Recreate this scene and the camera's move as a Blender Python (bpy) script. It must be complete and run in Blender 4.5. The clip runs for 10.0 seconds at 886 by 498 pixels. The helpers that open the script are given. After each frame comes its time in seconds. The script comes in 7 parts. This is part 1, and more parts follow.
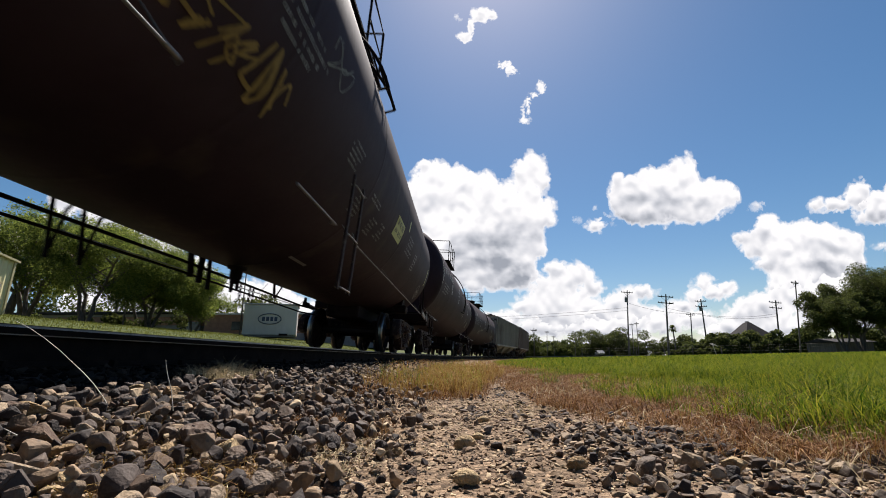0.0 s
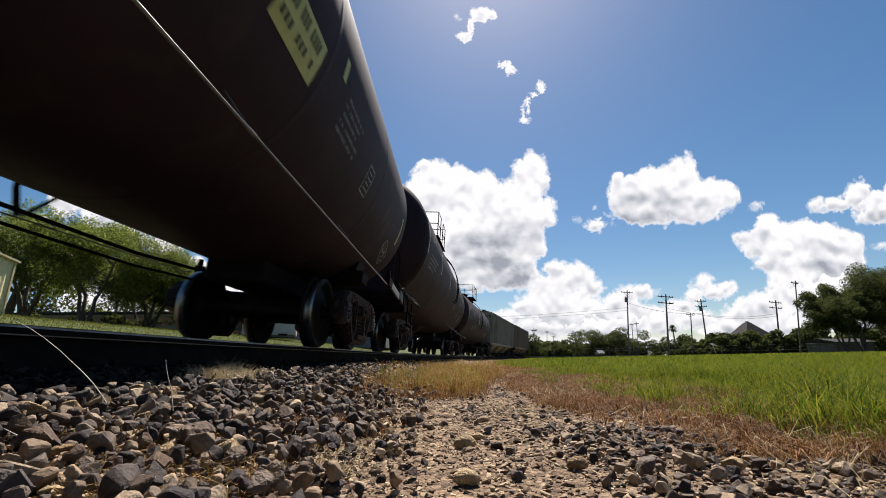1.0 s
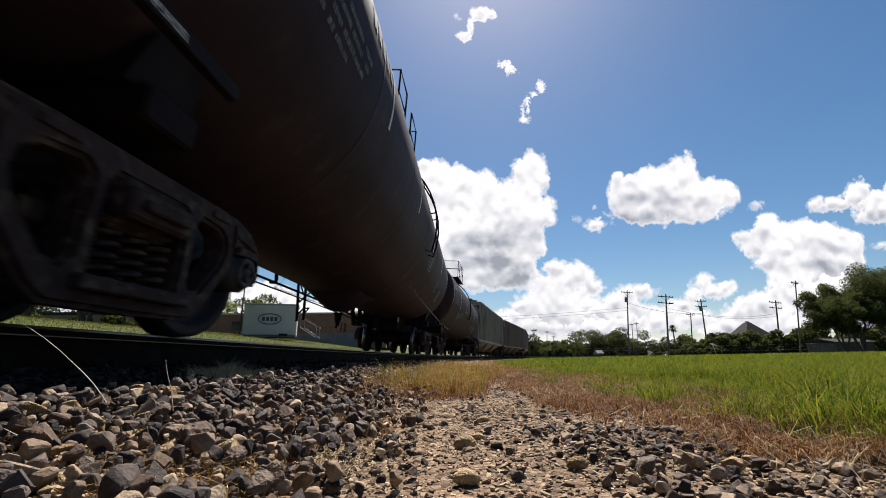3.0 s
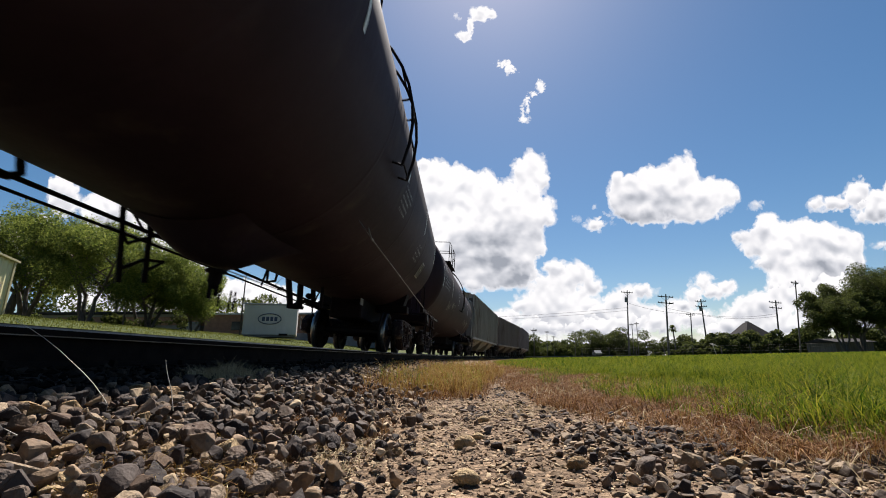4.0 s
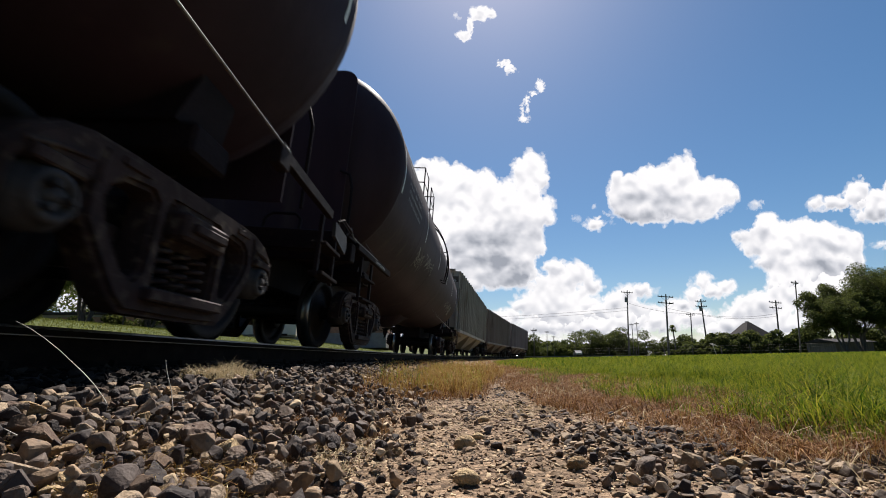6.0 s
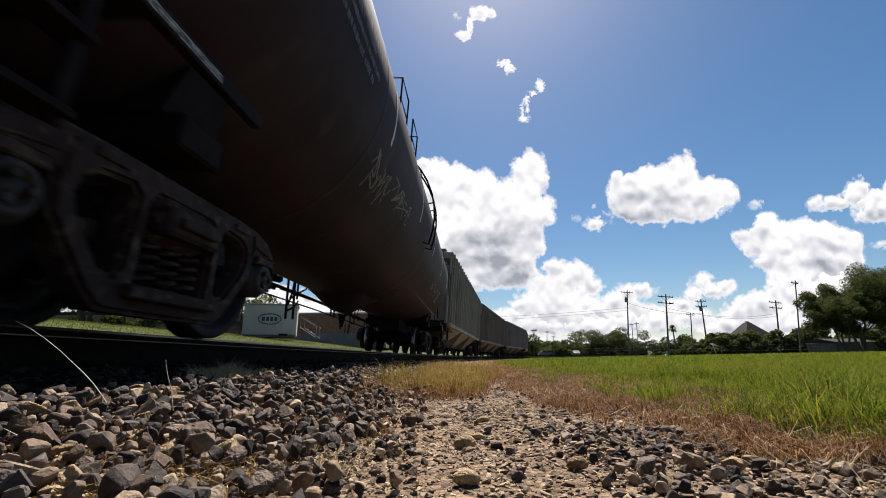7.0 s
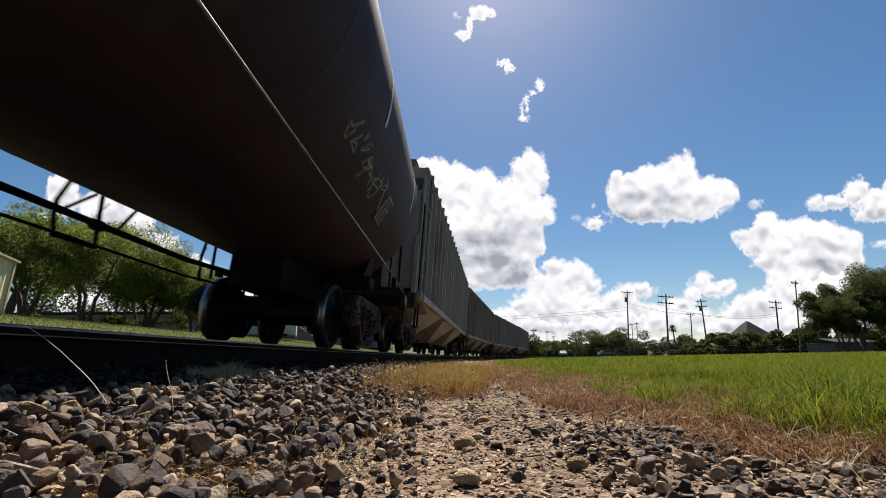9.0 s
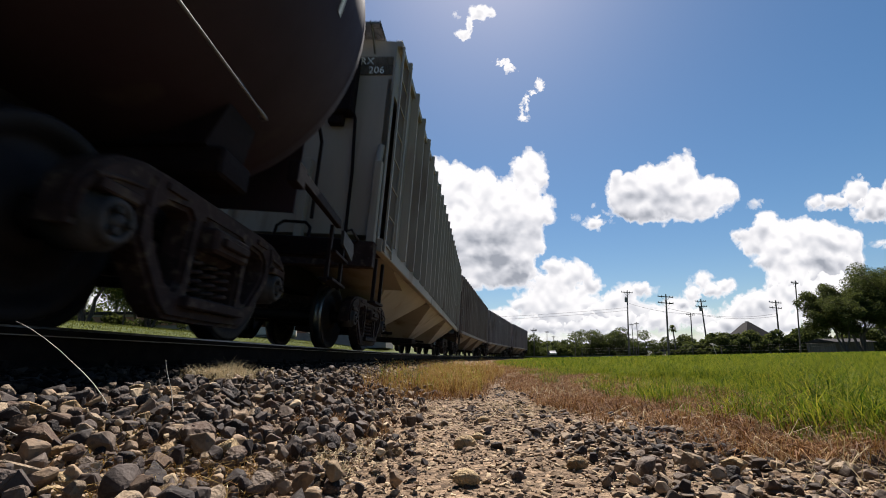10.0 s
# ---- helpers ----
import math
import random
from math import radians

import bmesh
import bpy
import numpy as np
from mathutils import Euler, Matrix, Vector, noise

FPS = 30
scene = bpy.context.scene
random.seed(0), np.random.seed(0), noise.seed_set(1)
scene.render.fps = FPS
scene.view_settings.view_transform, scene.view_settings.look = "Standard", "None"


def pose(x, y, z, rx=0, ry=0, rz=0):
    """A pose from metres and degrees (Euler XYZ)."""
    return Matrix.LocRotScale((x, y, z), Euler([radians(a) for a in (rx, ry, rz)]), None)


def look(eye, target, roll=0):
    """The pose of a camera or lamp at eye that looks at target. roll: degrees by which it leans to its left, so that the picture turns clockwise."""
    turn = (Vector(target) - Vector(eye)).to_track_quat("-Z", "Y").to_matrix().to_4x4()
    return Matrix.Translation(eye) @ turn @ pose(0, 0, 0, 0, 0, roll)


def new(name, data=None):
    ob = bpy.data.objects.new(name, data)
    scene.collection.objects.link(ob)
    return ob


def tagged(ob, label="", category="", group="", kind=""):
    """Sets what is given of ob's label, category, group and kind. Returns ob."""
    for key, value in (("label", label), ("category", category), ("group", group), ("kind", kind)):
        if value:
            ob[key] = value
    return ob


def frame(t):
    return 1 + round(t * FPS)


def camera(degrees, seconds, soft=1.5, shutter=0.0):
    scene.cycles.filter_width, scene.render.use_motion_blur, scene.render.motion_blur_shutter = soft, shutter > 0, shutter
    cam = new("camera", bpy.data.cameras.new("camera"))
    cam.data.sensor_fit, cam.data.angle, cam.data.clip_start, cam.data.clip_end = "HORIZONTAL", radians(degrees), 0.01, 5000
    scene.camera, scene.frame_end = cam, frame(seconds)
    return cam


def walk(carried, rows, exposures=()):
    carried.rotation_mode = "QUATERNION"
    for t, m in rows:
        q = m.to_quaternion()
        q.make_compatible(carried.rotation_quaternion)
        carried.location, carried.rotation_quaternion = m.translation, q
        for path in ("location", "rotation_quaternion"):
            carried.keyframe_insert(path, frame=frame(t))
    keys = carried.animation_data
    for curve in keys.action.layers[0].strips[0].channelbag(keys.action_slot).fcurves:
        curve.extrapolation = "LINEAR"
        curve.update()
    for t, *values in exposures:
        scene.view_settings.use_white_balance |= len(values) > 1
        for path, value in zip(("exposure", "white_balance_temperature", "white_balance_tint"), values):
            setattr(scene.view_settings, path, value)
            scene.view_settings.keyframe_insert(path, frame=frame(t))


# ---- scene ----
FOV = 92.78
cam = camera(FOV, 10.0, soft=0.95, shutter=0.3)
EYE = (0.0, 0.0, 0.22)
VIEW = look(EYE, (0.0, 1.0, 0.22 + math.tan(0.2537)), roll=-0.42)
walk(cam, [(0.0, VIEW), (10.0, VIEW)])

# ---- light ----
SUN_AZ, SUN_EL = radians(9), radians(56)
world = bpy.data.worlds.new("sky")
scene.world = world
world.use_nodes = True
wn = world.node_tree.nodes
sky = wn.new("ShaderNodeTexSky")
sky.sky_type = "NISHITA"
sky.sun_disc = False
sky.sun_elevation, sky.sun_rotation = SUN_EL, SUN_AZ
sky.air_density, sky.dust_density, sky.ozone_density = 1.0, 0.5, 2.0
wn["Background"].inputs["Strength"].default_value = 0.045
tint = wn.new("ShaderNodeHueSaturation")
tint.inputs["Hue"].default_value, tint.inputs["Saturation"].default_value = 0.495, 1.28
world.node_tree.links.new(sky.outputs[0], tint.inputs["Color"])
world.node_tree.links.new(tint.outputs[0], wn["Background"].inputs["Color"])
sun = new("sun", bpy.data.lights.new("sun", "SUN"))
sun.data.energy, sun.data.angle, sun.data.color = 5.0, radians(0.55), (1.0, 0.955, 0.88)
sun.matrix_world = look((math.sin(SUN_AZ) * math.cos(SUN_EL) * 50, math.cos(SUN_AZ) * math.cos(SUN_EL) * 50, math.sin(SUN_EL) * 50), (0, 0, 0))
scene.view_settings.exposure = 1.0
scene.view_settings.use_white_balance = True
scene.view_settings.white_balance_tint = 13


# ---- geometry helpers ----
class Geo:
    """Vertices and faces of one mesh; each face knows whether it is smooth."""

    def __init__(self):
        self.v, self.f, self.s = [], [], []

    def add(self, verts, faces, smooth=False):
        o = len(self.v)
        self.v += [tuple(p) for p in verts]
        self.f += [tuple(i + o for i in f) for f in faces]
        self.s += [smooth] * len(faces)
        return self

    def box(self, c, size, m=None, ch=0.12):
        """A box with chamfered edges; ch: the chamfer as a part of the shortest side."""
        h = [a / 2 for a in size]
        e = min(h) * ch
        bm = bmesh.new()
        bmesh.ops.create_cube(bm, size=1)
        for p in bm.verts:
            p.co = Vector((p.co.x * size[0], p.co.y * size[1], p.co.z * size[2]))
        if e > 0.0005:
            bmesh.ops.bevel(bm, geom=bm.edges[:], offset=e, segments=1, affect="EDGES")
        m = (Matrix.Translation(c) @ (m or Matrix()))
        bm.verts.index_update()
        self.add([m @ p.co for p in bm.verts], [[q.index for q in f.verts] for f in bm.faces])
        bm.free()
        return self

    def tube(self, pts, r, n=8, cap=True):
        """A round rod through pts; r: one radius or one for each point."""
        pts = [Vector(p) for p in pts]
        rs = r if isinstance(r, (list, tuple)) else [r] * len(pts)
        vs, fs = [], []
        ref = None
        for i, p in enumerate(pts):
            a, b = pts[max(i - 1, 0)], pts[min(i + 1, len(pts) - 1)]
            d = (b - a).normalized()
            if ref is None:
                ref = Vector((0, 0, 1)) if abs(d.z) < 0.9 else Vector((1, 0, 0))
            x = d.cross(ref).normalized()
            y = x.cross(d).normalized()
            ref = y
            for k in range(n):
                w = 2 * math.pi * k / n
                vs.append(p + (x * math.cos(w) + y * math.sin(w)) * rs[i])
        for i in range(len(pts) - 1):
            for k in range(n):
                fs.append((i * n + k, i * n + (k + 1) % n, (i + 1) * n + (k + 1) % n, (i + 1) * n + k))
        self.add(vs, fs, True)
        if cap:
            self.add(vs[:n], [tuple(range(n))]).add(vs[-n:], [tuple(reversed(range(n)))])
        return self

    def lathe(self, profile, n, m=None, smooth=True):
        """Turns (radius, along) round the y axis, then places it by m."""
        m = m or Matrix()
        vs, fs = [], []
        for r, y in profile:
            for k in range(n):
                w = 2 * math.pi * k / n
                vs.append(m @ Vector((r * math.sin(w), y, r * math.cos(w))))
        for i in range(len(profile) - 1):
            for k in range(n):
                fs.append((i * n + k, i * n + (k + 1) % n, (i + 1) * n + (k + 1) % n, (i + 1) * n + k))
        return self.add(vs, fs, smooth)

    def prism(self, outline, axis, a, b):
        """An outline of 2D points drawn out along axis x or y from a to b, with both ends."""
        put = (lambda p, t: (t, p[0], p[1])) if axis == "x" else (lambda p, t: (p[0], t, p[1]))
        n = len(outline)
        vs = [put(p, a) for p in outline] + [put(p, b) for p in outline]
        fs = [(i, (i + 1) % n, n + (i + 1) % n, n + i) for i in range(n)]
        return self.add(vs, fs + [tuple(range(n)), tuple(reversed(range(n, 2 * n)))])

    def mesh(self, name):
        me = bpy.data.meshes.new(name)
        me.from_pydata(self.v, [], self.f)
        me.polygons.foreach_set("use_smooth", self.s)
        bm = bmesh.new()
        bm.from_mesh(me)
        bmesh.ops.recalc_face_normals(bm, faces=bm.faces[:])
        bm.to_mesh(me)
        bm.free()
        me.update()
        return me


def part(name, geo, material, parent=None, label="", m=None):
    """Links a Geo or a mesh as one mesh object, under parent where one is given."""
    me = geo.mesh(name) if isinstance(geo, Geo) else geo
    if material and not me.materials:
        me.materials.append(material)
    ob = new(name, me)
    ob.parent = parent
    if m is not None:
        ob.matrix_basis = m
    return tagged(ob, label)


def thing(name, label, category, m=None, group="", kind=""):
    """An Empty at a thing's base."""
    ob = new(name)
    ob.empty_display_size = 0.2
    if m is not None:
        ob.matrix_basis = m
    return tagged(ob, label, category, group, kind)


def quads_mesh(name, verts, quads, material, rand=None, smooth=False, sides=4):
    """A large mesh from arrays. rand: a value for each vertex, kept as the attribute 'tone'."""
    verts, quads = np.asarray(verts, np.float32), np.asarray(quads, np.int32)
    me = bpy.data.meshes.new(name)
    me.vertices.add(len(verts))
    me.vertices.foreach_set("co", verts.ravel())
    me.loops.add(quads.size)
    me.loops.foreach_set("vertex_index", quads.ravel())
    me.polygons.add(len(quads))
    me.polygons.foreach_set("loop_start", np.arange(0, quads.size, sides, dtype=np.int32))
    me.update(calc_edges=True)
    me.polygons.foreach_set("use_smooth", np.full(len(quads), smooth))
    if rand is not None:
        at = me.attributes.new("tone", "FLOAT", "POINT")
        at.data.foreach_set("value", np.asarray(rand, np.float32))
    me.materials.append(material)
    return me


# ---- materials ----
def mat(name, a, b, rough=0.7, metal=0.0, scale=6.0, fine=60.0, bump=0.3, depth=0.01, streak=1.0, c=None, spec=0.5, use=None, coat=0.0, spots=0.5, ramp=None):
    """Two tones a and b mixed by broad noise, a third tone c in smaller patches, fine grain in the bump. streak stretches the
    pattern upright. use: 'object' varies the tone from object to object (ramp: more tones between a and b), 'island' from island to island, 'tone' by the attribute."""
    m = bpy.data.materials.new(name)
    m.use_nodes = True
    nt = m.node_tree
    N, L = nt.nodes, nt.links
    bs = N["Principled BSDF"]
    tc = N.new("ShaderNodeTexCoord")
    mp = N.new("ShaderNodeMapping")
    mp.inputs["Scale"].default_value = (1, 1, 1 / streak)
    L.new(tc.outputs["Object"], mp.inputs["Vector"])
    n1 = N.new("ShaderNodeTexNoise")
    n1.inputs["Scale"].default_value, n1.inputs["Detail"].default_value, n1.inputs["Roughness"].default_value = scale, 6, 0.65
    n2 = N.new("ShaderNodeTexNoise")
    n2.inputs["Scale"].default_value, n2.inputs["Detail"].default_value = fine, 4
    for n in (n1, n2):
        L.new(mp.outputs[0], n.inputs["Vector"])
    r1 = N.new("ShaderNodeValToRGB")
    r1.color_ramp.elements[0].position, r1.color_ramp.elements[1].position = 0.36, 0.64
    r1.color_ramp.elements[0].color, r1.color_ramp.elements[1].color = (*a, 1), (*b, 1)
    src = n1.outputs["Fac"]
    if use:
        if use == "object":
            o = N.new("ShaderNodeObjectInfo").outputs["Random"]
        elif use == "island":
            o = N.new("ShaderNodeNewGeometry").outputs["Random Per Island"]
        else:
            q = N.new("ShaderNodeAttribute")
            q.attribute_name = "tone"
            o = q.outputs["Fac"]
        mx = N.new("ShaderNodeMix")
        mx.inputs[0].default_value = 0.7
        L.new(n1.outputs["Fac"], mx.inputs[2])
        L.new(o, mx.inputs[3])
        src = mx.outputs[0]
        r1.color_ramp.elements[0].position, r1.color_ramp.elements[1].position = 0.2, 0.8
    if ramp:
        for p, t in ramp:
            r1.color_ramp.elements.new(p).color = (*t, 1)
    L.new(src, r1.inputs[0])
    col = r1.outputs[0]
    if c:
        n3 = N.new("ShaderNodeTexNoise")
        n3.inputs["Scale"].default_value, n3.inputs["Detail"].default_value = scale * 3.1, 5
        L.new(mp.outputs[0], n3.inputs["Vector"])
        r3 = N.new("ShaderNodeValToRGB")
        r3.color_ramp.elements[0].position, r3.color_ramp.elements[1].position = spots, spots + 0.16
        L.new(n3.outputs["Fac"], r3.inputs[0])
        mc = N.new("ShaderNodeMix")
        mc.data_type = "RGBA"
        L.new(r3.outputs[0], mc.inputs[0])
        L.new(col, mc.inputs[6])
        mc.inputs[7].default_value = (*c, 1)
        col = mc.outputs[2]
    L.new(col, bs.inputs["Base Color"])
    rr = N.new("ShaderNodeMapRange")
    rr.inputs["To Min"].default_value, rr.inputs["To Max"].default_value = max(rough - 0.12, 0.03), min(rough + 0.12, 1)
    L.new(n2.outputs["Fac"], rr.inputs["Value"])
    L.new(rr.outputs[0], bs.inputs["Roughness"])
    bs.inputs["Metallic"].default_value = metal
    bs.inputs["Specular IOR Level"].default_value = spec
    bs.inputs["Coat Weight"].default_value = coat
    bs.inputs["Coat Roughness"].default_value = 0.3 if coat < 0.5 else 0.05
    if bump:
        ad = N.new("ShaderNodeMath")
        L.new(n1.outputs["Fac"], ad.inputs[0])
        L.new(n2.outputs["Fac"], ad.inputs[1])
        bp = N.new("ShaderNodeBump")
        bp.inputs["Strength"].default_value, bp.inputs["Distance"].default_value = bump, depth
        L.new(ad.outputs[0], bp.inputs["Height"])
        L.new(bp.outputs[0], bs.inputs["Normal"])
    return m


def leafy(m, amount=0.35):
    """Lets light through thin blades and leaves."""
    nt = m.node_tree
    bs, out = nt.nodes["Principled BSDF"], nt.nodes["Material Output"]
    tr = nt.nodes.new("ShaderNodeBsdfTranslucent")
    nt.links.new(bs.inputs["Base Color"].links[0].from_socket, tr.inputs["Color"])
    mx = nt.nodes.new("ShaderNodeMixShader")
    mx.inputs[0].default_value = amount
    nt.links.new(bs.outputs[0], mx.inputs[1])
    nt.links.new(tr.outputs[0], mx.inputs[2])
    nt.links.new(mx.outputs[0], out.inputs["Surface"])
    return m


M_TANK = mat("tank_paint", (0.0215, 0.0113, 0.0172), (0.0355, 0.0205, 0.0285), rough=0.75, spec=0.1, coat=0.05, scale=0.9, fine=25, bump=0.12, depth=0.006, streak=4, c=(0.056, 0.039, 0.037), spots=0.6)
M_TANK_BROWN = mat("tank_brown_paint", (0.024, 0.0132, 0.0182), (0.039, 0.0235, 0.03), rough=0.75, spec=0.1, coat=0.05, scale=0.8, fine=25, bump=0.12, depth=0.006, streak=4, c=(0.055, 0.039, 0.034), spots=0.6)
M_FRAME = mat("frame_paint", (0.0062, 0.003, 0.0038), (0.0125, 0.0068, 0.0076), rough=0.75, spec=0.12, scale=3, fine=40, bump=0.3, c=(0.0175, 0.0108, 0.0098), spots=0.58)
M_TRUCK = mat("truck_cast_steel", (0.018, 0.01, 0.0102), (0.038, 0.0235, 0.022), rough=0.75, spec=0.15, scale=5, fine=70, bump=0.5, depth=0.004, c=(0.085, 0.064, 0.048), spots=0.54)
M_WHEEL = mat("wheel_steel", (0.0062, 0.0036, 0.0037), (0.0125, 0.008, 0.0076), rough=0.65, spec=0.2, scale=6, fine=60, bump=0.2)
M_TREAD = mat("polished_tread", (0.2, 0.19, 0.185), (0.34, 0.33, 0.32), rough=0.36, metal=1.0, scale=9, fine=90, bump=0.05)
M_BEARING = mat("bearing_steel", (0.022, 0.019, 0.019), (0.042, 0.036, 0.035), rough=0.6, spec=0.25, scale=9, fine=60, bump=0.2)
M_HOPPER = mat("hopper_paint", (0.215, 0.188, 0.165), (0.29, 0.255, 0.226), rough=0.65, scale=0.7, fine=30, bump=0.15, depth=0.006, streak=5, c=(0.15, 0.103, 0.08), spots=0.56)
M_HOPPER_BROWN = mat("hopper_brown_paint", (0.15, 0.11, 0.1), (0.205, 0.155, 0.14), rough=0.65, scale=0.7, fine=30, bump=0.15, depth=0.006, streak=5, c=(0.11, 0.07, 0.058), spots=0.56)
M_HOPPER_GREY = mat("hopper_grey_paint", (0.18, 0.138, 0.146), (0.25, 0.198, 0.207), rough=0.65, scale=0.7, fine=30, bump=0.15, depth=0.006, streak=5, c=(0.13, 0.092, 0.088), spots=0.56)
M_RODPAINT = mat("worn_grey_paint", (0.11, 0.102, 0.096), (0.19, 0.176, 0.162), rough=0.45, metal=0.3, scale=8, fine=60, bump=0.1)
M_WHITE = mat("white_paint", (0.6, 0.6, 0.57), (0.78, 0.78, 0.75), rough=0.55, scale=3, fine=50, bump=0.1)
M_LETTER = mat("letter_paint", (0.15, 0.143, 0.136), (0.24, 0.23, 0.217), rough=0.65, scale=14, fine=60, bump=0.05)
M_YELLOW = mat("yellow_decal", (0.364, 0.35, 0.07), (0.455, 0.434, 0.112), rough=0.5, scale=9, fine=60, bump=0.05)
M_YELLOW_SPRAY = mat("yellow_spray_paint", (0.15, 0.092, 0.012), (0.23, 0.15, 0.03), rough=0.7, scale=9, fine=60, bump=0.05)
M_PALE_SPRAY = mat("pale_spray_paint", (0.12, 0.112, 0.09), (0.2, 0.185, 0.15), rough=0.7, scale=9, fine=60, bump=0.05)
M_BLACK = mat("black_rubber", (0.012, 0.012, 0.012), (0.025, 0.024, 0.023), rough=0.7, scale=20, fine=80, bump=0.2)
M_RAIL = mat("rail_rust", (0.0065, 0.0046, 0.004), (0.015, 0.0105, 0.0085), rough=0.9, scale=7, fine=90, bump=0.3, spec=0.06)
M_RAILTOP = mat("rail_polished", (0.1, 0.095, 0.09), (0.17, 0.16, 0.155), rough=0.4, metal=1.0, scale=9, fine=120, bump=0.03)
M_TIE = mat("tie_wood", (0.012, 0.0098, 0.008), (0.032, 0.026, 0.022), rough=0.9, scale=5, fine=60, bump=0.6, use="object")
M_STONE = mat("ballast_stone", (0.023, 0.0172, 0.0155), (0.28, 0.196, 0.123), spec=0.2, rough=0.75, scale=34, fine=140, bump=0.4, depth=0.006, use="island", c=(0.0915, 0.0732, 0.05856), spots=0.58, ramp=((0.36, (0.042, 0.0305, 0.0265)), (0.48, (0.089, 0.066, 0.054)), (0.58, (0.156, 0.114, 0.083)), (0.66, (0.066, 0.038, 0.026))))
# ballast in near-black tones: the shade beneath the train put into its colour
M_STONE_SHADED = mat("shaded_stone", (0.003, 0.0024, 0.0023), (0.036, 0.026, 0.02), spec=0.08, rough=0.8, scale=34, fine=140, bump=0.5, depth=0.005, use="island", ramp=((0.4, (0.007, 0.0053, 0.0048)), (0.6, (0.013, 0.0096, 0.008))))
M_STONE_OBJ = mat("ballast_stone_single", (0.022, 0.0178, 0.0165), (0.26, 0.192, 0.125), spec=0.2, rough=0.75, scale=2, fine=9, bump=0.35, depth=0.06, use="object", c=(0.0915, 0.0732, 0.05856), spots=0.58, ramp=((0.36, (0.042, 0.0305, 0.0265)), (0.48, (0.089, 0.066, 0.054)), (0.58, (0.156, 0.114, 0.083)), (0.66, (0.066, 0.038, 0.026))))
M_TAN = mat("tan_stone", (0.23, 0.15, 0.075), (0.4, 0.29, 0.16), spec=0.2, rough=0.78, scale=1.6, fine=8, bump=0.5, depth=0.07, use="object", c=(0.16, 0.098, 0.05), spots=0.56)
M_TAN_ISL = mat("tan_pebbles", (0.06, 0.037, 0.024), (0.4, 0.3, 0.19), spec=0.2, rough=0.85, scale=30, fine=140, bump=0.6, depth=0.005, use="island", ramp=((0.4, (0.12, 0.075, 0.046)), (0.6, (0.21, 0.148, 0.09))))
M_PATH_MIX = mat("path_pebbles", (0.085, 0.058, 0.04), (0.44, 0.33, 0.21), spec=0.15, rough=0.85, scale=30, fine=140, bump=0.3, depth=0.004, use="island", ramp=((0.35, (0.19, 0.13, 0.088)), (0.5, (0.24, 0.168, 0.11)), (0.62, (0.28, 0.195, 0.125))))
M_GRAVEL = mat("path_gravel", (0.046, 0.033, 0.0255), (0.2928, 0.2135, 0.1403), spec=0.2, rough=0.8, scale=34, fine=140, bump=0.5, depth=0.005, use="island", ramp=((0.4, (0.0793, 0.05856, 0.04514)), (0.6, (0.1586, 0.1159, 0.08296))))
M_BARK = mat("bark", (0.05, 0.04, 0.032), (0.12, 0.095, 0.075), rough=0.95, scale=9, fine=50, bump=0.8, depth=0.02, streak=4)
M_POLE = mat("pole_wood", (0.06, 0.05, 0.043), (0.12, 0.1, 0.085), rough=0.9, scale=6, fine=50, bump=0.4, streak=6)
M_LEAF = leafy(mat("leaf_green", (0.066, 0.1, 0.02), (0.21, 0.235, 0.048), rough=0.75, spec=0.15, scale=1.2, fine=40, bump=0, use="island"), 0.55)
M_LEAF_DARK = leafy(mat("leaf_dark_green", (0.024, 0.035, 0.009), (0.105, 0.118, 0.03), rough=0.75, spec=0.15, scale=0.8, fine=40, bump=0, use="island"), 0.45)
M_GRASS = leafy(mat("grass_green", (0.024, 0.053, 0.004), (0.26, 0.245, 0.024), rough=0.75, spec=0.1, scale=2, fine=20, bump=0, use="island", ramp=((0.5, (0.105, 0.15, 0.011)),)), 0.5)
M_DRY = leafy(mat("grass_dry", (0.12, 0.052, 0.014), (0.36, 0.25, 0.085), rough=0.75, scale=0.8, fine=20, bump=0, use="island", spec=0.15, ramp=((0.5, (0.25, 0.145, 0.035)),)), 0.4)
M_BROWN = leafy(mat("grass_brown", (0.065, 0.027, 0.011), (0.3, 0.175, 0.07), rough=0.7, scale=5, fine=20, bump=0, use="island", spec=0.2, ramp=((0.42, (0.155, 0.062, 0.018)), (0.62, (0.235, 0.117, 0.038)))), 0.3)
M_SHED = mat("shed_metal_yellow", (0.525, 0.475, 0.25), (0.65, 0.587, 0.338), rough=0.5, scale=1.5, fine=30, bump=0.1, streak=3)
M_TRIM = mat("shed_trim", (0.3, 0.26, 0.14), (0.4, 0.35, 0.2), rough=0.5, scale=2, fine=30, bump=0.1)
M_DOORW = mat("shed_door_white", (0.55, 0.55, 0.52), (0.68, 0.68, 0.65), rough=0.5, scale=2, fine=30, bump=0.1)
M_PANEL = mat("trailer_white", (0.46, 0.42, 0.375), (0.56, 0.515, 0.465), rough=0.6, scale=0.8, fine=30, bump=0.1, streak=3)
M_NAVY = mat("logo_navy", (0.03, 0.04, 0.07), (0.05, 0.06, 0.1), rough=0.5, scale=8, fine=50, bump=0)
M_BRICKW = mat("brick_red_wall", (0.2, 0.1, 0.065), (0.28, 0.15, 0.095), rough=0.85, scale=3, fine=50, bump=0.3)
M_GREYW = mat("grey_wall", (0.16, 0.152, 0.144), (0.216, 0.208, 0.2), rough=0.85, scale=1.5, fine=40, bump=0.2)
